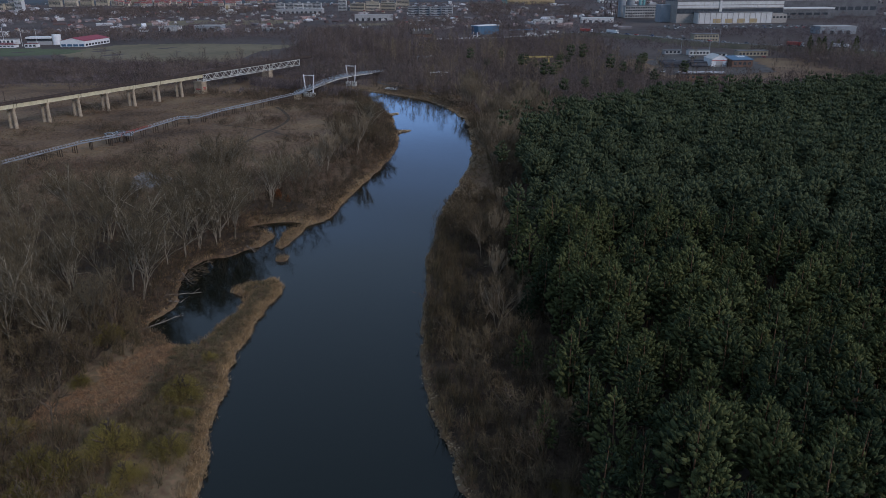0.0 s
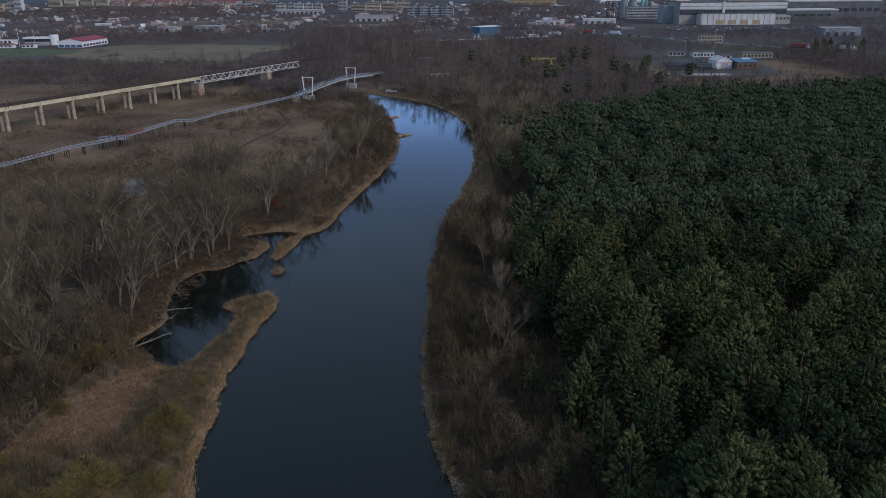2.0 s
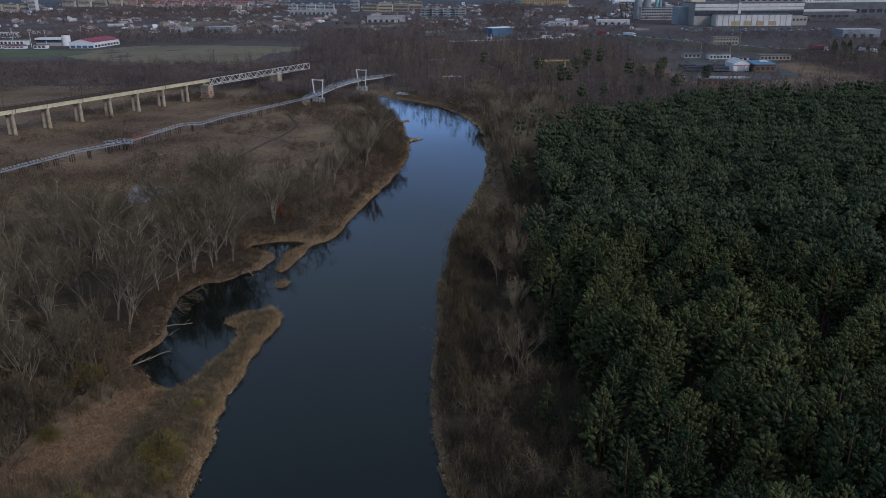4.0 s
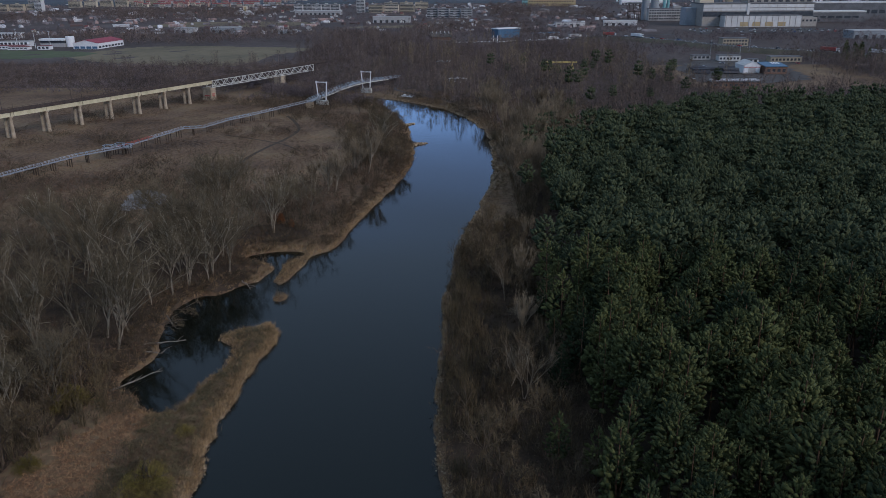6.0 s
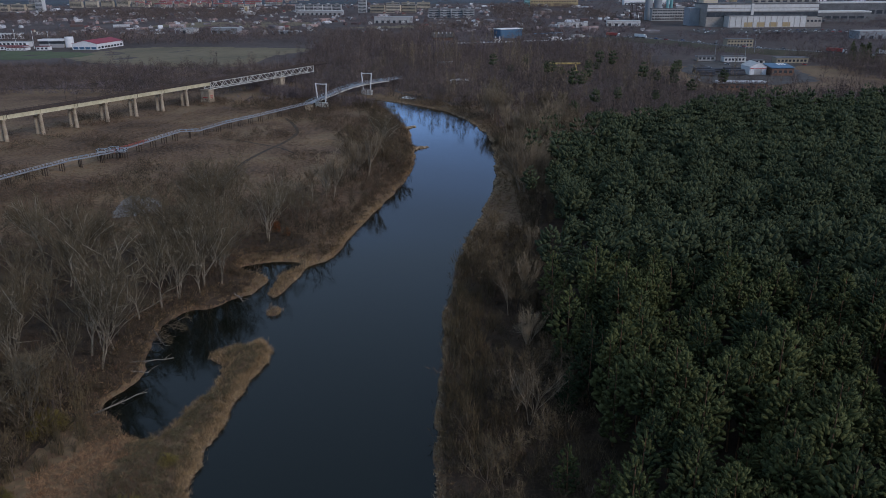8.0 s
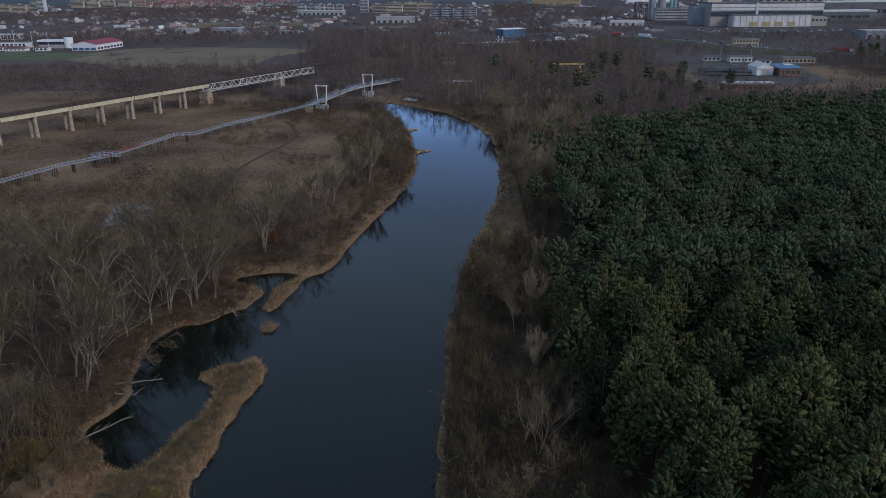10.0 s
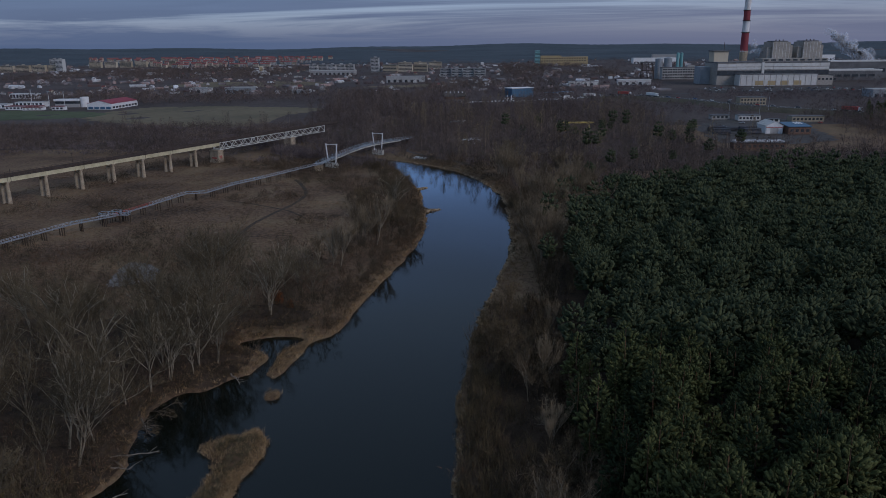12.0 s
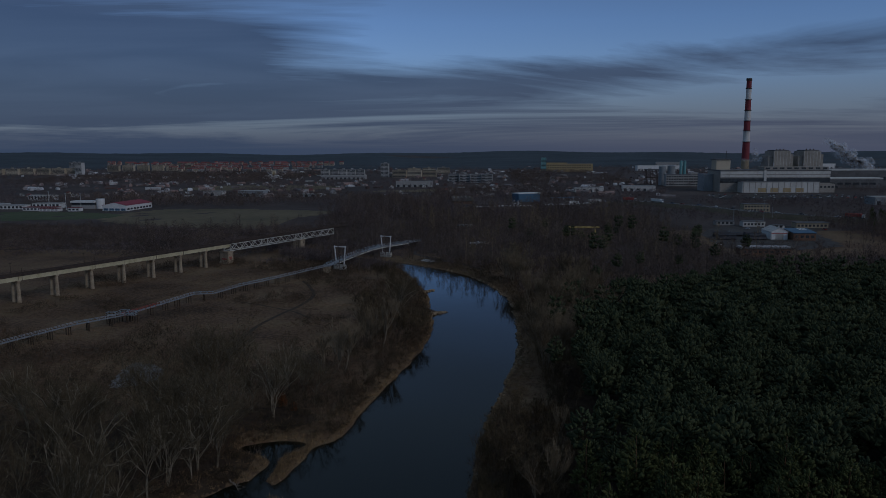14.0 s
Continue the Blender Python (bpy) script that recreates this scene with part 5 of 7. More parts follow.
def arch_bridge():
    w = thing("arched_footbridge", "slender arched footbridge over the river with two white pylons", "footbridge")
    deck_run(w, ARCH_LINE, 3.4, [M_BLUERAIL, M_BLUERAIL, M_SILVER], M_DECK)
    part("edge_girder", bars([(Vector(a) - Vector((0, 0, 0.5)), Vector(b) - Vector((0, 0, 0.5))) for a, b in zip(ARCH_LINE[1:-3], ARCH_LINE[2:-2])], 3.0, 0.5), M_TRUSS, w)
    ahead = Vector((18.0, 48.5, 0)).normalized()
    side = Vector((ahead.y, -ahead.x, 0))
    for x, y in ((-73.2, 413.9), (-55.5, 460.5)):
        p = Vector((x, y, 0))
        tops = []
        for s in (-1, 1):
            foot, head = p + side * s * 2.2 + Vector((0, 0, 3.4)), p + side * s * 3.15 + Vector((0, 0, 13.0))
            bm = bmesh.new()
            tube(bm, foot, head, 0.36, 0.26, 10)
            leg = part("pylon_leg", bm, M_WHITE, w)
            tops.append(head)
            bm = bmesh.new()
            bmesh.ops.create_uvsphere(bm, u_segments=10, v_segments=6, radius=0.45, matrix=Matrix.Translation(head))
            part("pylon_head", bm, M_WHITE, leg)
        part("pylon_beam", bars([(tops[0], tops[1])], 0.4, 0.45), M_WHITE, w)
        c = p - ahead * 0.2
        bm = bmesh.new()
        bar(bm, c - side * 3.2 + Vector((0, 0, 2.0)), c + side * 3.2 + Vector((0, 0, 2.0)), 2.2, 3.4)
        part("pylon_base", bm, M_TRUSS, w, "pale concrete base")
    part("abutment", boxes((-80, 402.5, 0.8, -76.5, 407, 4.2), bevel=0.1), M_CONCRETE, w)


boardwalk()
arch_bridge()

# ---- fields, tracks, ramp, puddle: sheets laid just over the ground ----


def draped(name, outline, mat, label, category, lift=0.05, step=6.0):
    """A sheet over the ground inside an outline."""
    line = np.array(outline, float)
    lo, hi = line.min(0), line.max(0)
    gx, gy = np.meshgrid(np.arange(lo[0], hi[0] + step, step), np.arange(lo[1], hi[1] + step, step))
    n, k = gx.shape
    i = np.arange(n * k).reshape(n, k)
    faces = np.stack([i[:-1, :-1], i[:-1, 1:], i[1:, 1:], i[1:, :-1]], -1).reshape(-1, 4)
    cx, cy = gx.ravel()[faces].mean(1), gy.ravel()[faces].mean(1)
    faces = faces[inside_and_far(line, cx, cy) < 0]
    z = floor_at(gx.ravel(), gy.ravel()) + lift
    return tagged(new(name, mesh_of(name, np.stack([gx.ravel(), gy.ravel(), z], -1), faces, mat)), label, category, kind="structure")


def ribbon(name, pts, width, mat, label, category, lift=0.06, steps=10):
    line = smooth_line(pts, steps)
    ahead = unit(np.gradient(line, axis=0))
    side = np.stack([ahead[:, 1], -ahead[:, 0]], -1) * width / 2
    l, r = line - side, line + side
    v = np.concatenate([np.column_stack([l, floor_at(l[:, 0], l[:, 1]) + lift]), np.column_stack([r, floor_at(r[:, 0], r[:, 1]) + lift])])
    n = len(line)
    i = np.arange(n - 1)
    f = np.stack([i, i + n, i + n + 1, i + 1], -1)
    return tagged(new(name, mesh_of(name, v, f, mat)), label, category, kind="structure")


draped("field", smooth_line([(-165, 700), (-150, 770), (-290, 800), (-345, 760), (-335, 672), (-250, 622), (-180, 606)], 6, True), M_GREENFIELD, "dull green winter field beside the sports hall", "field", 0.12, 7)
draped("lawn", smooth_line([(-345, 690), (-350, 735), (-460, 760), (-520, 700), (-430, 665)], 5, True), material("worn_pitch_grass", (0.07, 0.085, 0.042), (0.11, 0.125, 0.065), 0.02, 0.95), "worn green sports pitch", "lawn", 0.14, 7)
draped("mud_puddle", smooth_line([(-97, 221), (-89, 225), (-88, 233), (-93, 240), (-101, 243), (-100, 230)], 5, True), M_MUD, "pale drying mud in a hollow", "mud", 0.07, 0.9)
ribbon("dirt_track", [(-77, 262), (-79, 285), (-76, 305), (-72, 322), (-71, 342), (-77, 362), (-84, 378)], 1.6, M_PATH, "narrow trodden dirt track through the meadow", "track")
ribbon("dirt_track", [(-62, 300), (-72, 312), (-86, 322), (-99, 330)], 1.0, M_PATH, "narrow trodden dirt track through the meadow", "track")
ribbon("bank_path", [(-42, 526), (-38, 500), (-40, 474), (-30, 455), (-14, 436), (0, 415)], 2.4, M_YARD, "pale gravel path along the far bank", "path")


# floor sheet coloured as deep shade, so gaps between the pines stay dark
draped("shaded_floor", [(19, 20), (20, 80), (19, 110), (20, 150), (25, 210), (31, 262), (67, 330), (110, 355), (201, 382), (300, 402), (300, 250), (90, 20)], M_SHADED_FLOOR, "needle litter under the pines, near-black to carry their shade", "forest floor", 0.06, 4)
# dark sheet standing in for the shade on the strip before the pines
draped("shaded_litter", smooth_line([(5.2, 75), (2.6, 84), (-0.6, 97), (-2.2, 111), (-2.9, 127), (-1.9, 153), (-0.3, 186), (3.5, 200), (12, 206), (20, 214), (24, 240), (33, 250), (26, 200), (21, 140), (21, 60), (12, 62)], 4, True), M_SHADED_LITTER, "leaf litter under the bank scrub, shade put into its dark colour", "forest floor", 0.05, 0.55)


# the same shade-darkened sheet under the far and western woods
draped("shaded_litter", smooth_line([(-30, 470), (20, 425), (60, 410), (110, 400), (220, 420), (320, 440), (330, 640), (285, 640), (262, 485), (140, 478), (138, 660), (60, 720), (-100, 700), (-120, 560)], 4, True), M_SHADED_LITTER, "leaf litter under the far woods, shade put into its dark colour", "forest floor", 0.08, 9)
draped("shaded_litter", smooth_line([(-150, 480), (-140, 560), (-180, 590), (-330, 620), (-430, 640), (-430, 500), (-260, 485)], 4, True), M_SHADED_LITTER, "leaf litter under the western woods, shade put into its dark colour", "forest floor", 0.08, 9)


# and under the western trees, down to the backwater
draped("shaded_litter", smooth_line([(-60, 102), (-57, 119), (-57, 127.5), (-55.3, 131.5), (-54.6, 135), (-55.2, 138.5), (-57.8, 148.7), (-58.4, 156.5), (-55.4, 162.8), (-50.2, 164.6), (-47.6, 169.5), (-46.5, 172), (-46, 178), (-50, 181), (-53, 186), (-51, 192), (-43, 194), (-38, 199), (-44, 207), (-58, 206), (-70, 199), (-80, 205), (-88, 196), (-98, 203), (-108, 193), (-120, 200), (-132, 190), (-134, 110), (-90, 76), (-64, 70), (-60, 84)], 4, True), M_SHADED_LITTER, "leaf litter under the western trees, shade put into its dark colour", "forest floor", 0.05, 0.8)


def boat_ramp():
    r = thing("boat_ramp", "pale concrete slab ramp at the water's edge", "ramp", (-31.5, 441.6, 0.9), -44)
    r.matrix_basis = pose(-31.5, 441.6, 0.9, 14, 0, -44)
    for k in range(3):
        part("slab", boxes((-4.5 + 3 * k, -3.4, -0.2, -1.55 + 3 * k, 3.4, 0.35), bevel=0.05), M_WHITE, r)


boat_ramp()

# ---- power station ----


def block(owner, name, x0, y0, z0, x1, y1, z1, mat, bevel=0.0, label=""):
    return part(name, boxes((x0, y0, z0, x1, y1, z1), bevel=bevel), mat, owner, label)


def power_station():
    g = 1.3
    p = thing("power_station_hall", "wide pale power station hall with two tall boiler houses", "power station", (331, 1095, g), 2.0)
    L = 152
    block(p, "wall", 0, 6, 0, L, 60, 29.4, M_PLANT)
    block(p, "roof", -0.8, 5.2, 29.4, L + 0.8, 60.8, 30.6, M_ROOFGREY)
    for z0, z1, mat, lab in ((24.5, 28.6, M_PLANTLIGHT, "pale cladding band"), (20.6, 23.6, M_PLANTLIGHT, "pale cladding band"), (13.0, 19.2, M_GLASSBAND, "dark glazing band")):
        for k in range(12):
            block(p, "panel", k * L / 12 + 0.15, 5.4, z0, (k + 1) * L / 12 - 0.15, 6.0, z1, mat, label=lab)
    block(p, "stair_tower", 60, 4.6, 12, 63.5, 6, 30, M_PLANTLIGHT)
    # lower annex in front, with tall ochre windows
    block(p, "annex", 24, -14, 0, 128, 5.2, 14.6, M_PLANTLIGHT)
    block(p, "annex_roof", 23.5, -14.5, 14.6, 128.5, 5.3, 15.3, M_ROOFGREY)
    for k in range(4):
        block(p, "window", 45 + k * 17, -14.25, 0.8, 56 + k * 17, -13.95, 6.5, M_OCHRE, label="ochre glazed bay")
    for k in range(14):
        block(p, "pilaster", 25 + k * 7.9, -14.35, 0, 25.7 + k * 7.9, -13.98, 14.2, M_PLANT)
    block(p, "side_block", 128.6, -10, 0, L - 1, 5.2, 12, M_PLANT)
    for k in range(5):
        block(p, "window", 131 + 5.2 * k, -10.2, 6.5, 134 + 5.2 * k, -9.95, 9.0, M_GLASSBAND)
    # roof strips and boiler houses
    block(p, "roof_house", 66, 20, 30.6, L + 4, 45, 34.5, M_PLANT)
    for k in range(9):
        block(p, "roof_vent", 68 + 10 * k, 19.6, 31.5, 74 + 10 * k, 20.0, 33.6, M_GLASSBAND)
    for x in (83, 126):
        block(p, "boiler_house", x + 6, 46, 30, x + 31, 78, 56.5, M_PLANT, 0.3)
        block(p, "boiler_side", x, 50, 30, x + 6, 74, 50, M_PLANT, 0.2)
        block(p, "boiler_side", x + 31, 50, 30, x + 36, 74, 52, M_PLANT, 0.2)
        block(p, "boiler_cap", x + 9, 48, 56.5, x + 28, 76, 58, M_ROOFGREY)
        for k in range(3):
            block(p, "vent_stack", x + 11 + 5 * k, 50, 58, x + 12.2 + 5 * k, 51.2, 59.6, M_DARKSTEEL)
        for k in range(6):
            block(p, "cladding_rib", x + 6.5 + 4.6 * k, 45.8, 31, x + 6.9 + 4.6 * k, 46, 56, M_PLANTLIGHT)
    block(p, "coal_tower", 2, 30, 28, 22, 50, 44.5, M_CREAMWALL, 0.2)
    block(p, "coal_tower_roof", 0.5, 28.5, 44.5, 24, 51.5, 45.8, M_ROOFGREY)
    part("mast", boxes((18, 38, 45.8, 18.5, 38.5, 57)), M_DARKSTEEL, p)
    block(p, "bunker", -14, 34, 0, 1.5, 60, 24, M_TANK)
    c = thing("power_station_chimney", "tall tapering chimney with red and white bands", "chimney", (387.5, 1170, g))
    def radius(z):
        return 6.6 - 3.1 * min(z / 158.0, 1) ** 0.8
    cuts = [0, 44, 70, 86, 100.5, 115.5, 131, 147, 160.8]
    for k, (a, b) in enumerate(zip(cuts[:-1], cuts[1:])):
        bm = bmesh.new()
        tube(bm, (0, 0, a), (0, 0, b), radius(a), radius(b), 28)
        band = part("band", bm, M_CONCRETE if k == 0 else (M_CHIMRED if k % 2 == 1 else M_CHIMWHITE), c)
        if k > 1:
            bm = bmesh.new()
            tube(bm, (0, 0, a - 0.5), (0, 0, a + 0.4), radius(a) + 0.9, radius(a) + 0.9, 20)
            part("gallery", bm, M_DARKSTEEL, band)
    bm = bmesh.new()
    tube(bm, (0, 0, 158), (0, 0, 161.6), radius(158) + 0.5, radius(158) + 0.5, 24)
    part("rim", bm, M_DARKSTEEL, c)
    o = thing("office_block", "long four-storey office block beside the power station", "office", (295, 1262, g), 1.0)
    block(o, "wall", 0, 0, 0, 64, 14, 18.2, M_PALEWALL)
    block(o, "roof", -0.5, -0.5, 18.2, 64.5, 14.5, 19, M_ROOFGREY)
    block(o, "roof_house", 40, 3, 19, 52, 10, 22, M_PALEWALL)
    for z in (2.0, 6.3, 10.6, 14.6):
        for k in range(16):
            block(o, "window", 1 + 3.95 * k, -0.2, z, 3.9 + 3.95 * k, 0.05, z + 2.0, M_GLASSBAND)
    for x, r, tall, mat, lab in ((298, 6.0, 31, M_TANK, "grey steel storage tank"), (312.5, 6.4, 32, M_TANK, "grey steel storage tank"), (328, 2.4, 40, M_TEAL, "slim teal silo beside grey tanks"), (334, 2.4, 40, M_TEAL, "slim teal silo beside grey tanks")):
        s = thing("silo", lab, "tank", (x, 1300, g), group="silos of the power station")
        bm = bmesh.new()
        tube(bm, (0, 0, 0), (0, 0, tall), r, r, 20)
        part("shell", bm, mat, s)
        bm = bmesh.new()
        tube(bm, (0, 0, tall), (0, 0, tall + r * 0.3), r + 0.1, 0.6, 20)
        part("roof", bm, mat, s)
    for x0, x1, y, z, mat in ((506, 600, 1195, 16, M_PLANTLIGHT), (530, 700, 1260, 27, M_PLANTLIGHT)):
        s = thing("industrial_hall", "long low industrial hall with a pale flat roof edge", "hall", (x0, y, g), group="industrial halls")
        block(s, "wall", 0, 0, 0, x1 - x0, 30, z - 2.0, M_ROOFGREY)
        block(s, "fascia", -0.4, -0.4, z - 2.0, x1 - x0 + 0.4, 30.4, z, mat)
        for k in range(int((x1 - x0) / 12)):
            block(s, "window", 3 + 12 * k, -0.25, z * 0.35, 12 + 12 * k, 0.05, z * 0.55, M_GLASSBAND)
    h = thing("crusher_tower", "dark steel frame tower beside the tanks", "tower", (262, 1255, g))
    for x in (0, 9, 18):
        for y in (0, 10):
            block(h, "post", x, y, 0, x + 0.8, y + 0.8, 26, M_DARKSTEEL)
    block(h, "roof", -1, -1, 26, 20, 12, 28, M_ROOFGREY)
    block(h, "floor", 0, 0, 14, 18.8, 10.8, 15, M_DARKSTEEL)


power_station()


def steam_plume():
    """Rounded puffs that drift up and to the west."""
    r = np.random.default_rng(5)
    m = material("steam", (0.88, 0.88, 0.9), (0.97, 0.97, 0.98), 0.05, 1.0)
    t = m.node_tree
    clear, mixer, haze = t.nodes.new("ShaderNodeBsdfTransparent"), t.nodes.new("ShaderNodeMixShader"), t.nodes.new("ShaderNodeTexNoise")
    haze.inputs["Scale"].default_value, haze.inputs["Detail"].default_value = 0.09, 5
    where = t.nodes.new("ShaderNodeNewGeometry")
    ramp = t.nodes.new("ShaderNodeValToRGB")
    ramp.color_ramp.elements[0].position, ramp.color_ramp.elements[1].position = 0.3, 0.8
    ramp.color_ramp.elements[1].color = (0.42, 0.42, 0.42, 1)
    link(t, where.outputs["Position"], haze.inputs["Vector"])
    link(t, haze.outputs["Fac"], ramp.inputs[0])
    link(t, ramp.outputs[0], mixer.inputs[0])
    link(t, clear.outputs[0], mixer.inputs[1])
    glow_through, blend = t.nodes.new("ShaderNodeBsdfTranslucent"), t.nodes.new("ShaderNodeMixShader")
    glow_through.inputs["Color"].default_value = (0.95, 0.95, 0.97, 1)
    blend.inputs[0].default_value = 0.5
    link(t, t.nodes["Principled BSDF"].outputs[0], blend.inputs[1])
    link(t, glow_through.outputs[0], blend.inputs[2])
    link(t, blend.outputs[0], mixer.inputs[2])
    link(t, mixer.outputs[0], t.nodes["Material Output"].inputs[0])
    for (x0, y0, z0), (x1, y1, z1), n, s0, s1 in (((655, 1330, 14), (576, 1330, 74), 70, 12, 6), ((412, 1165, 42), (395, 1165, 62), 12, 5, 2.5), ((404, 1165, 44), (380, 1165, 46), 10, 4, 2)):
        pieces = []
        for k in range(n):
            f = k / n
            c = np.array([x0 + (x1 - x0) * f, y0, z0 + (z1 - z0) * f]) + r.normal(0, 1, 3) * (s0 * (1 - f) + s1 * f) * 0.45
            bm = bmesh.new()
            bmesh.ops.create_icosphere(bm, subdivisions=3, radius=1)
            size = (s0 * (1 - f) + s1 * f) * r.uniform(0.5, 1.0)
            v = np.array([p.co for p in bm.verts])
            v *= (1 + 0.22 * np.array([noise.noise(Vector(q) * 2.2 + Vector((k, 0, 0))) for q in v]))[:, None]
            pieces.append((v * size + c, np.array([[q.index for q in fc.verts] for fc in bm.faces])))
            bm.free()
        me = mesh_of("steam_plume", *join(pieces), m)
        me.polygons.foreach_set("use_smooth", np.ones(len(me.polygons), bool))
        tagged(new("steam_plume", me), "white steam drifting up from the plant", "steam", kind="stuff")


steam_plume()

# ---- road, cars and lorries ----
ROAD = [(-150, 800), (-60, 812), (0, 836), (40, 846), (90, 862), (135, 882), (166, 873), (203, 830), (222, 799), (233, 763), (250, 724), (275, 700), (313, 661), (360, 605), (420, 500)]
ROAD_LINE = smooth_line(ROAD, 14)
ROAD_RISE = np.interp(ROAD_LINE[:, 0], [100, 170], [0.25, 3.7])


def road_on_bank():
    """The road and, where it climbs, the grassed bank that carries it."""
    ahead = unit(np.gradient(ROAD_LINE, axis=0))
    side = np.stack([ahead[:, 1], -ahead[:, 0]], -1)
    base = floor_at(ROAD_LINE[:, 0], ROAD_LINE[:, 1])

    def strip(name, offsets, mat, label, category):
        rows = []
        for off, up in offsets:
            p = ROAD_LINE + side * np.reshape(off, (-1, 1))
            rows.append(np.column_stack([p, base + up]))
        n = len(ROAD_LINE)
        i = np.arange(n - 1)
        f = np.concatenate([np.stack([i + k * n, i + (k + 1) * n, i + (k + 1) * n + 1, i + k * n + 1], -1) for k in range(len(rows) - 1)])
        tagged(new(name, mesh_of(name, np.concatenate(rows), f, mat)), label, category, kind="structure")

    strip("road", [(-5.5, ROAD_RISE), (5.5, ROAD_RISE)], M_ASPHALT, "grey two-lane main road curving past the plant", "road")
    steep = ROAD_RISE * 3.2
    strip("road_bank", [(-7 - steep, 0 * ROAD_RISE - 0.4), (-7, ROAD_RISE - 0.06), (7, ROAD_RISE - 0.06), (7 + steep, 0 * ROAD_RISE - 0.4)], M_BANKGRASS, "dull grassed bank carrying the main road", "embankment")
    for off in (-5.2, 5.2, 0):
        strip("lane_line", [(off - 0.12, ROAD_RISE + 0.02), (off + 0.12, ROAD_RISE + 0.02)], M_WHITE, "worn white line along the road", "road marking")


M_BANKGRASS = material("winter_bank_grass", (0.05, 0.048, 0.034), (0.10, 0.09, 0.06), 0.05, 0.95, fine=12)
road_on_bank()
ribbon("service_road", [(150, 905), (230, 930), (320, 960), (430, 955), (560, 930)], 8, M_ASPHALT, "grey service road before the power station", "road", 0.22)
ribbon("town_road", [(-700, 1080), (-480, 1030), (-250, 1015), (-80, 1040), (60, 1010)], 9, M_ASPHALT, "grey town road behind the fields", "road", 0.22)
draped("car_park", [(285, 965), (285, 1040), (470, 1050), (480, 975)], M_YARD, "pale paved car park before the power station", "car park", 0.3, 8)
draped("yard", [(150, 500), (154, 580), (190, 640), (270, 640), (240, 590), (226, 512), (190, 492)], M_YARD, "pale concrete works yard", "yard", 0.15, 4)

CAR_PAINTS = [material("car_paint_" + n, c, tuple(v * 1.15 for v in c), 0.5, 0.3) for n, c in (("white", (0.70, 0.70, 0.70)), ("silver", (0.42, 0.43, 0.45)), ("black", (0.02, 0.02, 0.022)), ("red", (0.40, 0.04, 0.03)), ("blue", (0.05, 0.10, 0.25)), ("grey", (0.16, 0.17, 0.18)))]


def make_car(paint, colour):
    car = thing("car", colour + " hatchback car parked or driving on the road", "car", group="cars")
    bm = bmesh.new()
    box(bm, -2.1, -0.86, 0.32, 2.1, 0.86, 0.86, 0.14)
    part("body", bm, paint, car)
    bm = bmesh.new()
    vs = [bm.verts.new(p) for p in ((-1.9, -0.78, 0.85), (1.0, -0.78, 0.85), (1.0, 0.78, 0.85), (-1.9, 0.78, 0.85), (-1.45, -0.62, 1.4), (0.3, -0.62, 1.4), (0.3, 0.62, 1.4), (-1.45, 0.62, 1.4))]
    for f in ((4, 5, 6, 7), (0, 1, 5, 4), (1, 2, 6, 5), (2, 3, 7, 6), (3, 0, 4, 7)):
        bm.faces.new([vs[i] for i in f])
    part("glass", bm, M_GLASSBAND, car)
    part("roof", boxes((-1.42, -0.6, 1.40, 0.28, 0.6, 1.46), bevel=0.02), paint, car)
    for x in (-1.3, 1.3):
        for y in (-0.8, 0.8):
            bm = bmesh.new()
            tube(bm, (x, y - 0.1, 0.32), (x, y + 0.1, 0.32), 0.32, 0.32, 10)
            part("wheel", bm, M_TYRE, car)
    return car


def lorry(at, turn, colour, box_mat):
    v = thing("lorry", colour + " box lorry with a separate cab on the main road", "lorry", at, turn, group="lorries")
    part("trailer", boxes((-7, -1.25, 1.1, 5.6, 1.25, 3.9), bevel=0.05), box_mat, v)
    part("cab", boxes((6.0, -1.2, 0.7, 8.2, 1.2, 3.3), bevel=0.15), M_WHITE, v)
    part("windscreen", boxes((8.15, -1.05, 1.9, 8.24, 1.05, 2.9)), M_GLASSBAND, v)
    part("chassis", boxes((-6.8, -0.9, 0.7, 7.8, 0.9, 1.1)), M_DARKSTEEL, v)
    for x in (-5.5, -4.2, -2.9, 4.2, 7.0):
        for y in (-1.1, 1.1):
            bm = bmesh.new()
            tube(bm, (x, y - 0.14, 0.5), (x, y + 0.14, 0.5), 0.5, 0.5, 10)
            part("wheel", bm, M_TYRE, v)


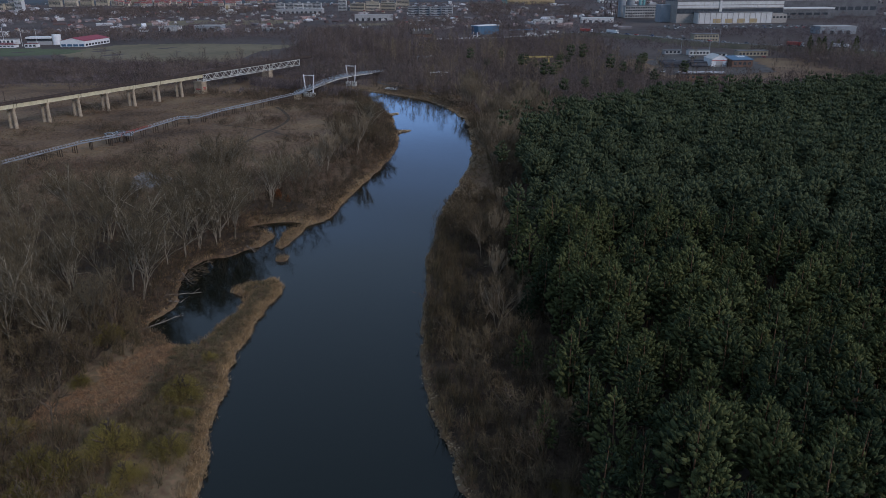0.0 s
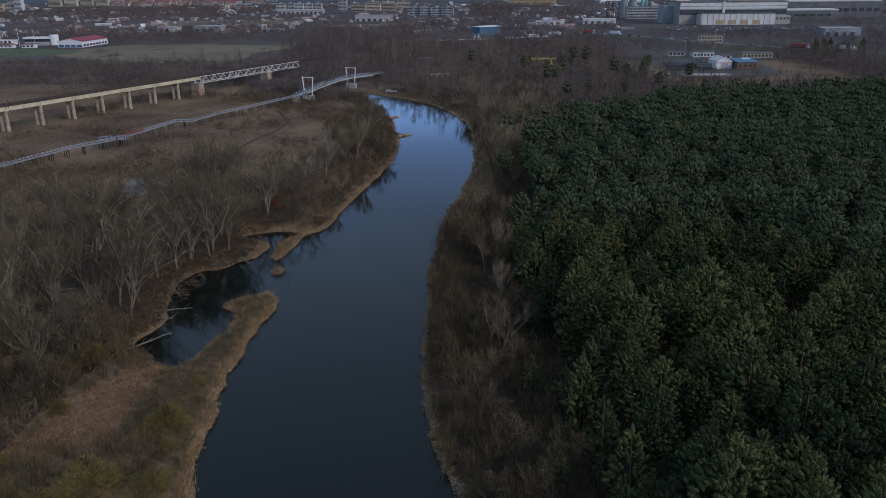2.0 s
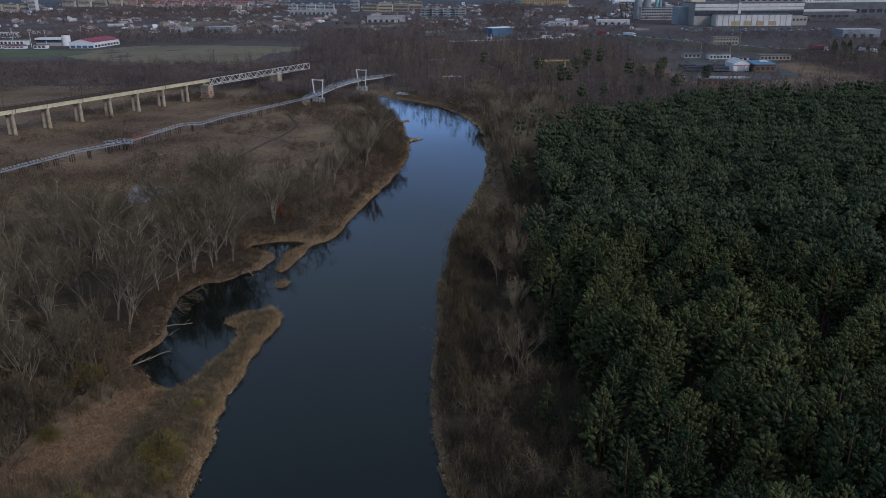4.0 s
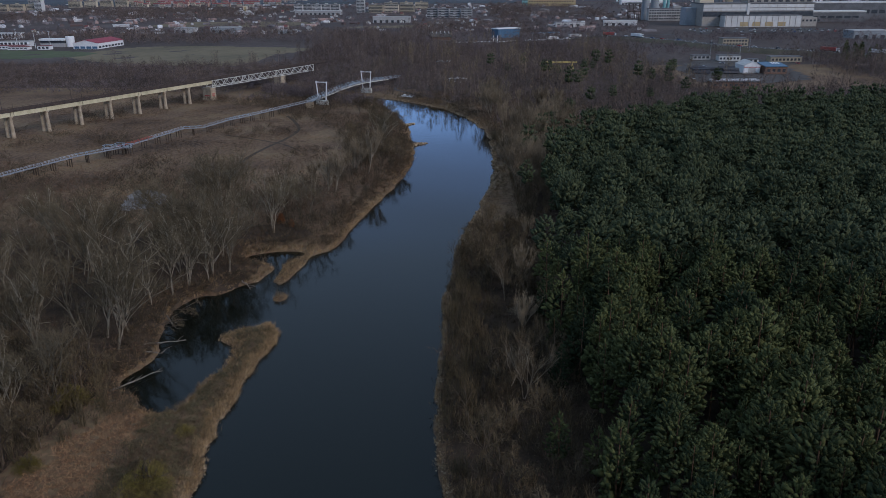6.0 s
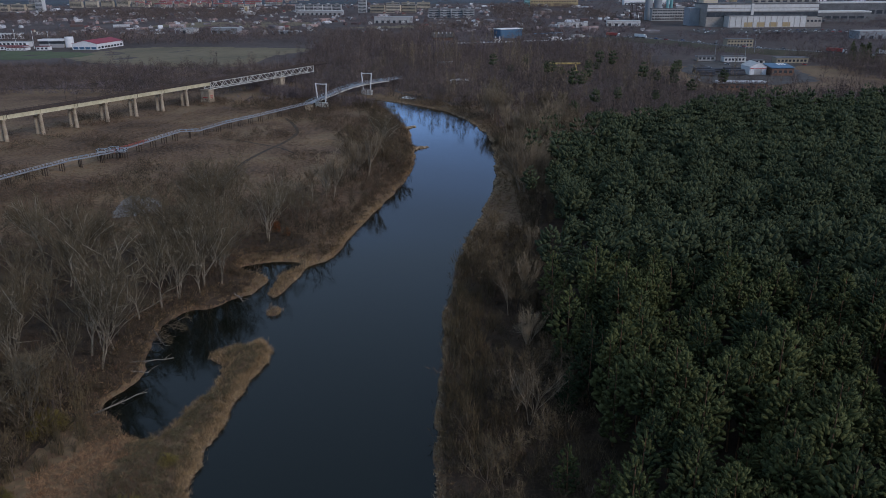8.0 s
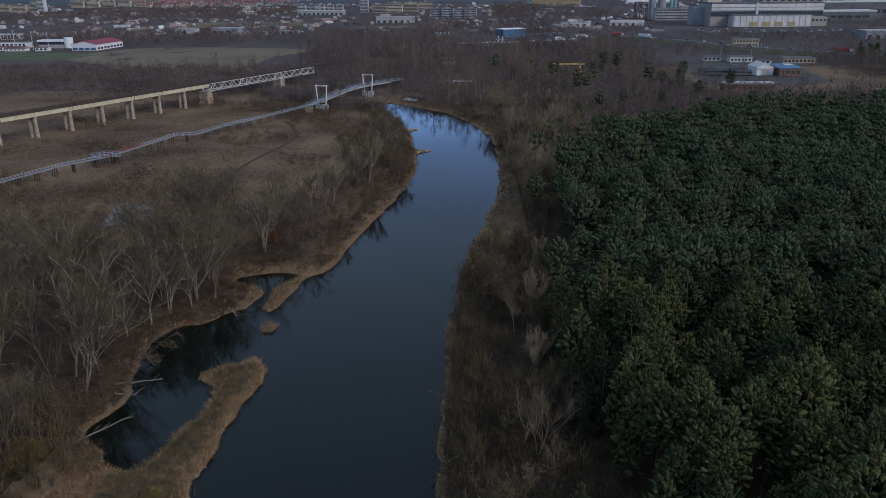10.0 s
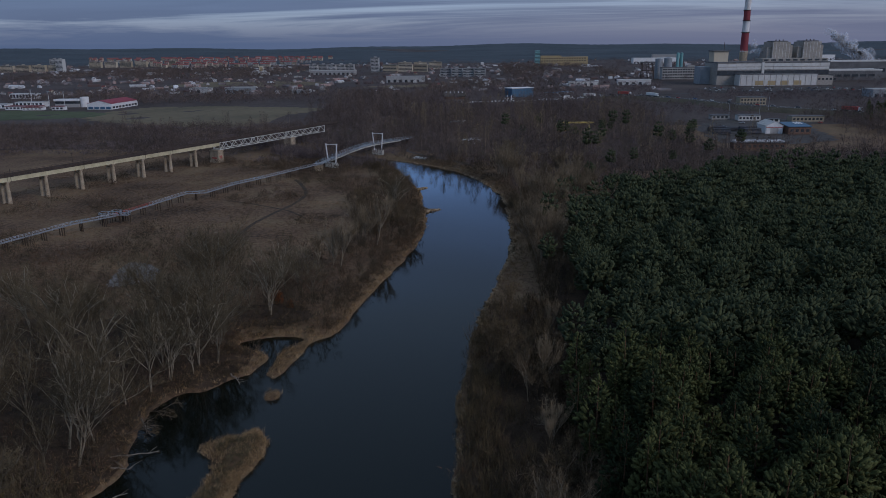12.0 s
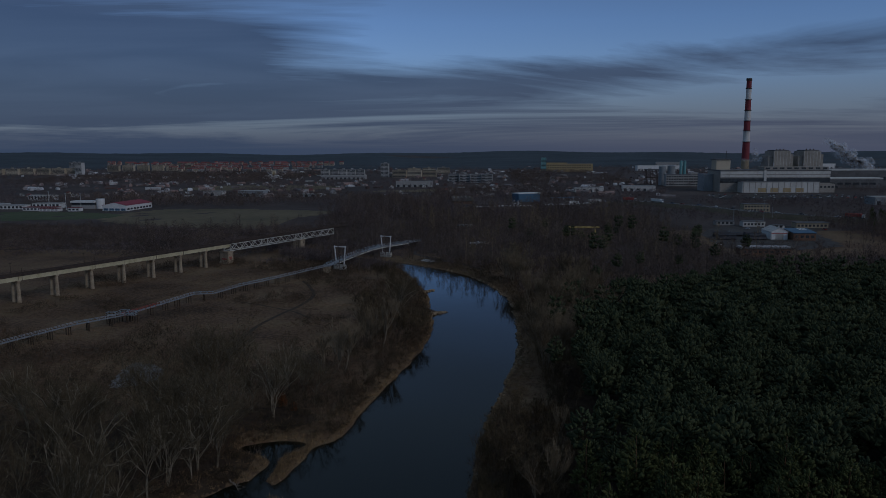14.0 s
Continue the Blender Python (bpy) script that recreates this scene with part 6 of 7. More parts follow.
def traffic():
    names = ("white", "silver", "black", "red", "blue", "grey")
    sources = [make_car(p, n) for p, n in zip(CAR_PAINTS, names)]
    spots = []
    road = smooth_line(ROAD, 14)
    for s in (16, 24, 30, 33, 38, 43, 47, 52, 55, 60, 63, 68, 71, 76, 80, 84, 88, 97, 101, 108, 118, 128, 140, 147, 155, 163):
        a, b = road[s], road[s + 1]
        ahead = (b - a) / np.linalg.norm(b - a)
        lane = 2.6 * (1 if s % 2 else -1)
        p = a + lane * np.array([ahead[1], -ahead[0]])
        spots.append((p[0], p[1], math.degrees(math.atan2(ahead[1], ahead[0])), ROAD_RISE[s] + 0.02))
    for row in range(5):
        for k in range(22):
            if rng.random() < 0.62:
                spots.append((292 + 8 * k + rng.uniform(-0.5, 0.5), 972 + 15 * row + rng.uniform(-1, 1), 90 + rng.normal(0, 4), 0.3))
    for k in range(22):
        spots.append((rng.uniform(-560, -60), 1022 + rng.uniform(-14, 14), rng.uniform(0, 180), 0.1))
    for x, y in ((216, 560), (219, 561), (212, 600), (226, 598), (178, 584), (200, 612), (238, 608), (255, 606), (150, 516), (245, 632), (268, 640)):
        spots.append((x, y, rng.uniform(0, 180), 0.15))
    for n, (x, y, turn, lift) in enumerate(spots):
        m = pose(x, y, floor_at(x, y)[0] + lift, 0, 0, turn)
        k = int(rng.choice(6, p=[0.34, 0.24, 0.12, 0.08, 0.08, 0.14]))
        if n < 6:
            sources[n].matrix_basis = m
        else:
            copy_thing(sources[k], m)
    for s, lane, colour, mat in ((166, 2.6, "dark red", M_RED), (174, -2.6, "white", M_WHITE), (92, 2.6, "white", M_WHITE), (82, -2.6, "orange-red", M_RED), (66, 2.6, "pale", M_PALEWALL), (58, 2.6, "white", M_WHITE)):
        a, b = road[s], road[s + 1]
        ahead = (b - a) / np.linalg.norm(b - a)
        p = a + lane * np.array([ahead[1], -ahead[0]])
        lorry((p[0], p[1], floor_at(p[0], p[1])[0] + ROAD_RISE[s] + 0.02), math.degrees(math.atan2(ahead[1], ahead[0])), colour, mat)
    for k in range(34):
        f = k / 33
        x = -6 + 128 * f
        y = float(np.interp(x, ROAD_LINE[:80, 0], ROAD_LINE[:80, 1])) - 7.4
        b = thing("barrier_block", "short white concrete barrier block along the road", "barrier", (x, y, floor_at(x, y)[0] + 0.18), 17, group="road barrier blocks")
        part("block", boxes((-1.0, -0.3, 0, 1.0, 0.3, 1.25), bevel=0.06), M_WHITE, b)


traffic()

# ---- the works yard ----


def gable_shed(name, label, cat, at, turn, w, d, eaves, ridge, wall, roof, group="", along_x=False, stripe=None):
    """Walls, two roof slopes and doors; the ridge runs along the depth, or along the width."""
    s = thing(name, label, cat, at, turn, group)
    bm = bmesh.new()
    if along_x:
        prof = [(0, 0), (d, 0), (d, eaves), (d / 2, ridge), (0, eaves)]
        a = [bm.verts.new((0, y, z)) for y, z in prof]
        b = [bm.verts.new((w, y, z)) for y, z in prof]
    else:
        prof = [(0, 0), (w, 0), (w, eaves), (w / 2, ridge), (0, eaves)]
        a = [bm.verts.new((x, 0, z)) for x, z in prof]
        b = [bm.verts.new((x, d, z)) for x, z in prof]
    bm.faces.new(a), bm.faces.new(b[::-1])
    for i in range(5):
        bm.faces.new((a[i], b[i], b[(i + 1) % 5], a[(i + 1) % 5]))
    bmesh.ops.recalc_face_normals(bm, faces=bm.faces)
    part("wall", bm, wall, s)
    o = 0.35
    for left in (True, False):
        bm = bmesh.new()
        if along_x:
            y0, y1 = (-o, d / 2) if left else (d + o, d / 2)
            ze = eaves - o * (ridge - eaves) / (d / 2)
            pts = [(-o, y0, ze), (w + o, y0, ze), (w + o, y1, ridge), (-o, y1, ridge)]
        else:
            x0, x1 = (-o, w / 2) if left else (w + o, w / 2)
            ze = eaves - o * (ridge - eaves) / (w / 2)
            pts = [(x0, -o, ze), (x0, d + o, ze), (x1, d + o, ridge), (x1, -o, ridge)]
        lo = [bm.verts.new((x, y, z + 0.02)) for x, y, z in pts]
        hi = [bm.verts.new((x, y, z + 0.25)) for x, y, z in pts]
        bm.faces.new(lo), bm.faces.new(hi)
        for i in range(4):
            bm.faces.new((lo[i], lo[(i + 1) % 4], hi[(i + 1) % 4], hi[i]))
        bmesh.ops.recalc_face_normals(bm, faces=bm.faces)
        part("roof_slope", bm, roof, s)
    return s


def works_yard():
    g = 1.45
    s = gable_shed("storage_shed", "white sheet-metal storage shed with a red stripe", "shed", (193, 546, g), 0, 11.2, 17, 5.2, 7.9, M_WHITE, M_PALEWALL)
    block(s, "stripe", -0.05, -0.06, 3.9, 11.25, -0.01, 4.4, M_RED)
    block(s, "door", 3.2, -0.12, 0, 8.0, -0.02, 3.8, M_PALEWALL)
    for k in range(5):
        block(s, "wall_rib", 0.4 + 2.6 * k, -0.1, 0, 0.55 + 2.6 * k, -0.02, 5.1, M_PALEWALL)
    b = thing("brick_workshop", "dark brick workshop with a blue sheet-metal roof", "workshop", (206, 541, g), 0)
    block(b, "wall", 0, 0, 0, 14.5, 16, 4.6, M_BRICK)
    part("roof", bars([((7.2, -0.4, 5.0), (7.2, 16.4, 6.4))], 15.4, 0.4), M_BLUE, b)
    for k in range(3):
        part("rooflight", bars([((8.2 + 1.9 * k, 9, 6.0), (8.2 + 1.9 * k, 15, 6.5))], 1.2, 0.15), M_WHITE, b)
    for k in range(4):
        block(b, "window", 1.2 + 3.4 * k, -0.1, 1.6, 3.2 + 3.4 * k, 0.03, 3.4, M_GLASSBAND)
    # stacks of dark pipes, each pipe a thing of its own would be past counting: one stack is a bundle on bearers
    for sx, sy, n in ((158, 542, 5), (159.5, 556, 5), (178.5, 543, 5), (180, 556, 5), (171, 566, 3)):
        st = thing("pipe_stack", "bundle of dark blue-black pipes stacked in the yard", "pipes", (sx, sy, g + 0.1), rng.normal(0, 4), group="pipe stacks")
        for lay in range(n - 1):
            for k in range(7 - lay):
                bm = bmesh.new()
                tube(bm, (0, 1.0 * k + 0.5 * lay, 0.65 + 0.85 * lay), (11, 1.0 * k + 0.5 * lay, 0.65 + 0.85 * lay), 0.48, 0.48, 8)
                part("pipe", bm, M_PIPE, st)
        for x in (2, 9):
            block(st, "bearer", x, -0.8, 0, x + 0.3, 7, 0.18, M_TIMBER)
    # long pipe shed at the wood's edge with pale pipes on its roof
    r = thing("pipe_rack", "long low brick shed with pale pipes along its roof", "shed", (148.5, 472, g - 0.1), -0.8)
    block(r, "wall", 0, 0, 0, 28.5, 9, 3.6, M_BRICK)
    for k in range(9):
        block(r, "window", 1 + 3.1 * k, -0.08, 1.2, 2.8 + 3.1 * k, 0.03, 2.6, M_GLASSBAND)
    block(r, "roof", -0.4, -0.4, 3.6, 28.9, 9.4, 3.8, M_ROOFGREY)
    for k in range(3):
        for q in range(2):
            bm = bmesh.new()
            tube(bm, (0.5 + 14.2 * q, 1.6 + 2.8 * k, 4.4), (13.9 + 14.2 * q, 1.6 + 2.8 * k, 4.4), 0.45, 0.45, 8)
            part("pipe", bm, M_SILVER, r)
    for k in range(8):
        block(r, "saddle", 1 + 3.8 * k, 0.6, 3.8, 1.3 + 3.8 * k, 8.4, 4.0, M_DARKSTEEL)
    for x, y, w, d, h, n, lab in ((240, 620, 24, 9, 3.9, 8, "long low cream office with a row of windows"), (203.5, 630.5, 17, 8, 4.0, 6, "small white office with dark windows"), (186, 640, 14, 8, 3.2, 4, "small flat-roofed grey store"), (220, 612, 8, 6, 2.8, 2, "pale container office in the yard"), (252, 771, 24.5, 12, 7.0, 8, "dull cream two-storey roadside building")):
        o = thing("low_office", lab, "office", (x, y, g), 0.5, group="low buildings of the works")
        block(o, "wall", 0, 0, 0, w, d, h, M_CREAMWALL if "cream" in lab else M_PALEWALL)
        block(o, "roof", -0.5, -0.5, h, w + 0.5, d + 0.5, h + 0.35, M_ROOFGREY)
        for k in range(n):
            for z in ((1.0, 4.2) if h > 5 else (1.1,)):
                block(o, "window", 0.8 + k * (w - 1) / n, -0.1, z, 0.8 + k * (w - 1) / n + (w - 1) / n * 0.6, 0.03, z + 1.6, M_GLASSBAND)
    for x, y, tall in ((230, 660, 18), (252, 700, 16), (204, 655, 14)):
        p = thing("light_mast", "thin grey steel lighting mast", "mast", (x, y, g), group="lighting masts")
        bm = bmesh.new()
        tube(bm, (0, 0, 0), (0, 0, tall), 0.2, 0.1, 8)
        part("pole", bm, M_TANK, p)
        part("lamp_head", boxes((-1.2, -0.2, tall, 1.2, 0.2, tall + 0.3)), M_TANK, p)


works_yard()


def gantry_crane():
    c = thing("gantry_crane", "yellow gantry crane beam on lattice legs", "crane", (59, 569, 1.4), 0)
    block(c, "beam", 0, -0.5, 5.2, 23.5, 0.5, 6.3, M_YELLOW, 0.04)
    block(c, "trolley", 15, -0.8, 4.4, 17, 0.8, 5.3, M_DARKSTEEL, 0.05)
    for x in (3, 20.3):
        for y in (-2, 2):
            part("leg", bars([((x - 0.5, y, 0), (x, y * 0.2, 5.3))], 0.35), M_YELLOW, c)
            part("leg", bars([((x + 0.9, y, 0), (x, y * 0.2, 5.3))], 0.35), M_YELLOW, c)
        part("sill_beam", boxes((x - 0.7, -2.4, -0.2, x + 1.1, 2.4, 0.3)), M_DARKSTEEL, c)


gantry_crane()


def blue_hall():
    b = thing("blue_hall", "blue sheet-metal hall with a pale roof edge", "hall", (62, 908, 1.4), 30)
    block(b, "wall", -24, 0, 0, 0, 14, 9.6, M_BLUE)
    block(b, "end_wall", 0.02, -0.2, 0, 5, 14.2, 9.6, M_BLUE)
    block(b, "roof", -24.5, -0.6, 9.6, 5.5, 14.8, 10.3, M_WHITE)
    block(b, "sign_panel", 5.0, 3, 6.5, 5.12, 9, 8.2, M_WHITE)
    for k in range(6):
        block(b, "pilaster", -23.5 + 4 * k, -0.25, 0, -23 + 4 * k, -0.02, 9.4, M_BLUE)
    for x, y, w, turn in ((82, 925, 16, 10), (96, 935, 12, -14), (108, 938, 9, 20)):
        s = thing("market_canopy", "blue and white canopy stall beside the hall", "stall", (x, y, 1.4), turn, group="canopy stalls")
        block(s, "canopy", 0, 0, 3, w, 7, 3.5, M_BLUE)
        for px in (0.2, w - 0.4):
            for py in (0.2, 6.6):
                block(s, "post", px, py, 0, px + 0.2, py + 0.2, 3, M_WHITE)
    r = thing("ruined_barn", "collapsing barn with a sagging pale roof", "barn", (-33, 870, 1.4), 12)
    block(r, "wall", 0, 0, 0, 22, 10, 3.4, M_BRICK)
    part("roof_slope", bars([((11, -1, 3.0), (11, 6, 8.2))], 24, 0.4), M_YARD, r)
    part("roof_slope", bars([((13, 12, 3.2), (13, 6, 7.2))], 19, 0.4), M_PALEWALL, r)
    for k in range(5):
        part("rafter", bars([((2 + 4.5 * k, 0, 3.2), (2 + 4.5 * k, 6, 8.6))], 0.35), M_WHITE, r)
    f = thing("goal_frame", "white steel H-frame standing in the scrub", "frame", (33, 832, 1.4), 5)
    for x in (0, 4.2):
        block(f, "post", x, 0, 0, x + 0.7, 0.7, 7, M_WHITE)
    block(f, "beam", -2.5, 0.1, 3.4, 7, 0.6, 4.0, M_WHITE)
    for x, y, w, d, turn, mat in ((-8, 503, 11, 3, -6, M_WHITE), (-3, 508, 7, 3, 10, M_SILVER), (-20, 612, 9, 5, 8, M_BLUERAIL), (-15, 618, 6, 4, -20, M_WHITE)):
        s = thing("garden_frame", "low pale greenhouse frame among the trees", "greenhouse", (x, y, 1.3), turn, group="garden frames")
        for k in range(4):
            block(s, "post", k * (w - 0.2) / 3, 0, 0, k * (w - 0.2) / 3 + 0.2, 0.2, 2.4, mat)
            block(s, "post", k * (w - 0.2) / 3, d, 0, k * (w - 0.2) / 3 + 0.2, d + 0.2, 2.4, mat)
        block(s, "roof", -0.3, -0.3, 2.4, w + 0.3, d + 0.5, 2.7, mat)


blue_hall()

# ---- sports hall and white buildings ----


def sports_hall():
    h = gable_shed("sports_hall", "white sports hall with a long red roof and dark openings", "hall", (-384.5, 773, 1.4), -4.5, 26, 50, 5.6, 8.6, M_WHITE, M_REDSHEET)
    for k in range(8):
        block(h, "window", 26.0, 1.5 + 6 * k, 1.0, 26.12, 5.5 + 6 * k, 2.8, M_GLASSBAND)
        part("roof_rib", bars([((13.2, 2 + 6.4 * k, 8.25), (26.2, 2 + 6.4 * k, 5.95))], 0.1, 0.1), M_REDSHEET, h)
    for k in range(4):
        block(h, "window", 1.2 + 6.2 * k, -0.12, 0.4, 6.2 + 6.2 * k, -0.01, 2.6, M_BLUE)
    t = thing("white_stand", "white two-storey clubhouse with a rounded stair tower", "clubhouse", (-432, 800, 1.4), 0)
    block(t, "wall", 0, 0, 0, 25, 10, 3.6, M_PALEWALL)
    block(t, "upper_wall", 0, 0.6, 3.6, 25, 10, 6.4, M_GLASSBAND)
    block(t, "roof", -0.6, -0.8, 6.4, 25.4, 10.6, 8.2, M_WHITE)
    bm = bmesh.new()
    tube(bm, (29, 5, 0), (29, 5, 10.2), 4.3, 4.3, 20)
    part("stair_tower", bm, M_WHITE, t)
    for x, y, w, d, z, turn in ((-470, 776, 34, 12, 3.2, -3), (-505, 792, 26, 12, 4.0, 4), (-448, 768, 20, 8, 2.6, 0), (-478, 806, 30, 10, 5.0, 6), (-418, 768, 12, 7, 3.4, 0), (-560, 930, 34, 10, 6.0, -4), (-545, 812, 30, 14, 3.8, 0), (-590, 860, 22, 9, 5, 8)):
        s = thing("white_annex", "low white flat-roofed sports building", "building", (x, y, 1.4), turn, group="low white buildings")
        block(s, "wall", 0, 0, 0, w, d, z, M_WHITE)
        block(s, "roof", -0.4, -0.4, z, w + 0.4, d + 0.4, z + 0.4, M_PALEWALL if z > 3.5 else M_ROOFRED)
        for k in range(int(w / 4)):
            block(s, "window", 0.8 + 4 * k, -0.1, 0.9, 3.2 + 4 * k, 0.03, z - 0.8, M_GLASSBAND)
    for x, y, tall in ((-428, 783, 17), (-414, 786, 16), (-450, 790, 18), (-520, 770, 16)):
        p = thing("floodlight_mast", "thin white floodlight mast beside the pitch", "mast", (x, y, 1.4), group="floodlight masts")
        bm = bmesh.new()
        tube(bm, (0, 0, 0), (0, 0, tall), 0.22, 0.12, 8)
        part("pole", bm, M_WHITE, p)
        part("lamp_head", boxes((-1, -0.2, tall, 1, 0.2, tall + 0.8)), M_TANK, p)


sports_hall()

# ---- the town ----


def apartment(w, d, storeys, wall, roof, pitched, label):
    b = thing("apartment_block", label, "apartment block", group="apartment blocks of the town")
    h = storeys * 2.9 + 0.8
    block(b, "wall", 0, 0, 0, w, d, h, wall)
    for s in range(storeys):
        block(b, "window_band", 0.6, -0.12, 1.2 + 2.9 * s, w - 0.6, 0.02, 2.6 + 2.9 * s, M_GLASSBAND)
        if w < 20:
            block(b, "balcony", w * 0.3, -1.0, 0.6 + 2.9 * s, w * 0.6, -0.13, 1.7 + 2.9 * s, M_PALEWALL)
    if pitched:
        bm = bmesh.new()
        prof = [(-0.5, h), (d + 0.5, h), (d / 2, h + d * 0.42)]
        a = [bm.verts.new((-0.4, y, z)) for y, z in prof]
        c = [bm.verts.new((w + 0.4, y, z)) for y, z in prof]
        bm.faces.new(a), bm.faces.new(c[::-1])
        for i in range(3):
            bm.faces.new((a[i], c[i], c[(i + 1) % 3], a[(i + 1) % 3]))
        bmesh.ops.recalc_face_normals(bm, faces=bm.faces)
        part("roof", bm, roof, b)
    else:
        block(b, "roof", -0.4, -0.4, h, w + 0.4, d + 0.4, h + 0.6, roof)
        block(b, "roof_house", w * 0.4, d * 0.3, h + 0.6, w * 0.4 + 5, d * 0.7, h + 2.6, wall)
    return b


def town():
    flat_a = apartment(19, 12, 5, M_PALEWALL, M_ROOFGREY, False, "pale five-storey apartment block with a flat roof")
    flat_b = apartment(30, 12, 5, M_CREAMWALL, M_ROOFGREY, False, "cream five-storey apartment block with balconies")
    tower = apartment(17, 15, 10, M_PALEWALL, M_ROOFGREY, False, "pale ten-storey apartment tower")
    red_a = apartment(22, 13, 4, M_CREAMWALL, M_ROOFRED, True, "cream apartment house with a steep red roof")
    red_b = apartment(16, 12, 5, M_PINKWALL, M_ROOFRED, True, "salmon apartment house with a red roof")
    red_c = apartment(26, 13, 4, M_PALEWALL, M_ROOFRED, True, "pale apartment house with a red roof")
    spots = {flat_a: [], flat_b: [], tower: [], red_a: [], red_b: [], red_c: []}
    for k in range(4):
        spots[flat_a].append((-63 + 20.5 * k, 1420 - 7 * k, 1.3, -4))
    for k in range(3):
        spots[flat_b].append((-196 + 32 * k, 1660 + 9 * k, 1.5, -3))
        spots[flat_b].append((-176 + 34 * k, 1800 + 14 * k, 2.5, 6))
    spots[tower] += [(-222, 1665, 1.5, 0), (-1000, 1830, 2, 0), (-1025, 1850, 2, 4)]
    for k in range(6):
        spots[flat_b].append((-1190 + 33 * k, 1790 + 10 * k, 3, 3))
        spots[flat_b].append((-1000 + 34 * k, 1990 + 14 * k, 6, 3))
    for k in range(5):
        spots[flat_a].append((-360 + 19 * k, 1690 + 4 * k, 2, -3))
    kinds = (red_a, red_b, red_c)
    for row, (y, x0, x1, z) in enumerate(((1960, -800, -520, 6), (2030, -850, -470, 9), (2110, -960, -440, 12), (2190, -1080, -430, 15), (2270, -1150, -420, 17))):
        x = x0
        while x < x1:
            k = kinds[int(rng.integers(3))]
            spots[k].append((x + rng.uniform(-3, 3), y + rng.uniform(-22, 22), z, rng.normal(0, 12)))
            x += rng.uniform(14, 22)
    for src, places in spots.items():
        for n, (x, y, z, turn) in enumerate(places):
            m = pose(x, y, z, 0, 0, turn) @ Matrix.Scale(0.55 if src in kinds else 1.0, 4)
            if n:
                copy_thing(src, m).matrix_basis = m
            else:
                src.matrix_basis = m
    # detached houses
    houses = []
    for k, (wall, roof, w, d, word) in enumerate(((M_PALEWALL, M_ROOFBROWN, 10, 9, "pale house with a brown gable roof"), (M_CREAMWALL, M_ROOFRED, 11, 9, "cream house with a red gable roof"), (M_PALEWALL, M_ROOFGREY, 9, 10, "pale house with a grey gable roof"), (M_PINKWALL, M_ROOFRED, 10, 10, "orange house with a red gable roof"), (M_PALEWALL, M_ROOFGREY, 22, 11, "long pale workshop with a low grey roof"))):
        h = gable_shed("house", word + " at the town's edge", "house", (0, 0, 0), 0, w, d, 4.6 if w < 20 else 4.2, 8.6 if w < 20 else 6.0, wall, roof, "houses of the town", along_x=k % 2 == 1 or w > 20)
        for q in range(2):
            block(h, "window", 1 + q * w / 2.2, -0.1, 1.2, 2.6 + q * w / 2.2, 0.03, 2.8, M_GLASSBAND)
        if w < 20:
            block(h, "chimney", w * 0.6, d * 0.45, 6.5, w * 0.6 + 0.7, d * 0.45 + 0.7, 9.6, M_BRICK)
        houses.append(h)
    places = [(-60, 1075, 3), (-46, 1082, 0), (-24, 1085, 0), (-335, 1090, 0), (-250, 1100, 1), (-210, 1060, 2)]
    while len(places) < 125:
        x, y = rng.uniform(-620, 110), 1080 + 870 * rng.random() ** 0.7
        if (x < -300 and 1150 < y < 1300) or (x > -90 and y > 1380 and y < 1470) or (y > 1900 and x < -420):
            continue
        if abs(x) > 0.58 * y:
            continue
        places.append((x, y, int(rng.choice(5, p=[0.28, 0.26, 0.2, 0.1, 0.16]))))
    for k in range(20):
        places.append((rng.uniform(-640, -60), rng.uniform(985, 1075), int(rng.choice(5, p=[0.2, 0.15, 0.25, 0.05, 0.35]))))
    for k in range(40):
        places.append((rng.uniform(120, 1200), rng.uniform(1350, 2600), int(rng.choice(5, p=[0.2, 0.1, 0.3, 0.05, 0.35]))))
    used = set()
    for x, y, k in places:
        m = pose(x, y, floor_at(x, y)[0] - 0.1, 0, 0, rng.uniform(-30, 30)) @ Matrix.Scale(rng.uniform(0.6, 0.85), 4)
        if k in used:
            copy_thing(houses[k], m)
        else:
            houses[k].matrix_basis = m
            used.add(k)
    t = thing("yellow_tower", "pale yellow advertising tower above the arena", "tower", (-440, 1583, 1.4))
    block(t, "shaft", 0, 0, 0, 8, 6, 17.5, M_CREAMWALL, 0.1)
    block(t, "emblem_panel", 2, -0.15, 8, 6, -0.01, 15.5, M_OCHRE)
    a = thing("arena", "low white arena with two arched roofs", "arena", (-467, 1559, 4.5))
    block(a, "podium", -4, -3, -4, 46, 22, 3.4, M_WHITE)
    for x, w, h in ((0, 22, 8.5), (26, 13, 6.5)):
        bm = bmesh.new()
        n = 10
        ring = [(x + w / 2 - math.cos(math.pi * q / n) * w / 2, 3.4 + math.sin(math.pi * q / n) * h) for q in range(n + 1)]
        f = [bm.verts.new((px, 0, pz)) for px, pz in ring]
        r = [bm.verts.new((px, 18, pz)) for px, pz in ring]
        bm.faces.new(f), bm.faces.new(r[::-1])
        for q in range(n):
            bm.faces.new((f[q], r[q], r[q + 1], f[q + 1]))
        part("arched_roof", bm, M_PALEWALL, a)
    a.matrix_basis = a.matrix_basis @ Matrix.Translation((18, 0, 0)) @ Matrix.Diagonal((0.74, 0.74, 0.6, 1))
    d = thing("teal_tower", "teal high-rise tower above the trees", "tower", (152, 2000, 1.4))
    block(d, "shaft", 0, 0, 0, 13, 13, 37.5, M_TEAL)
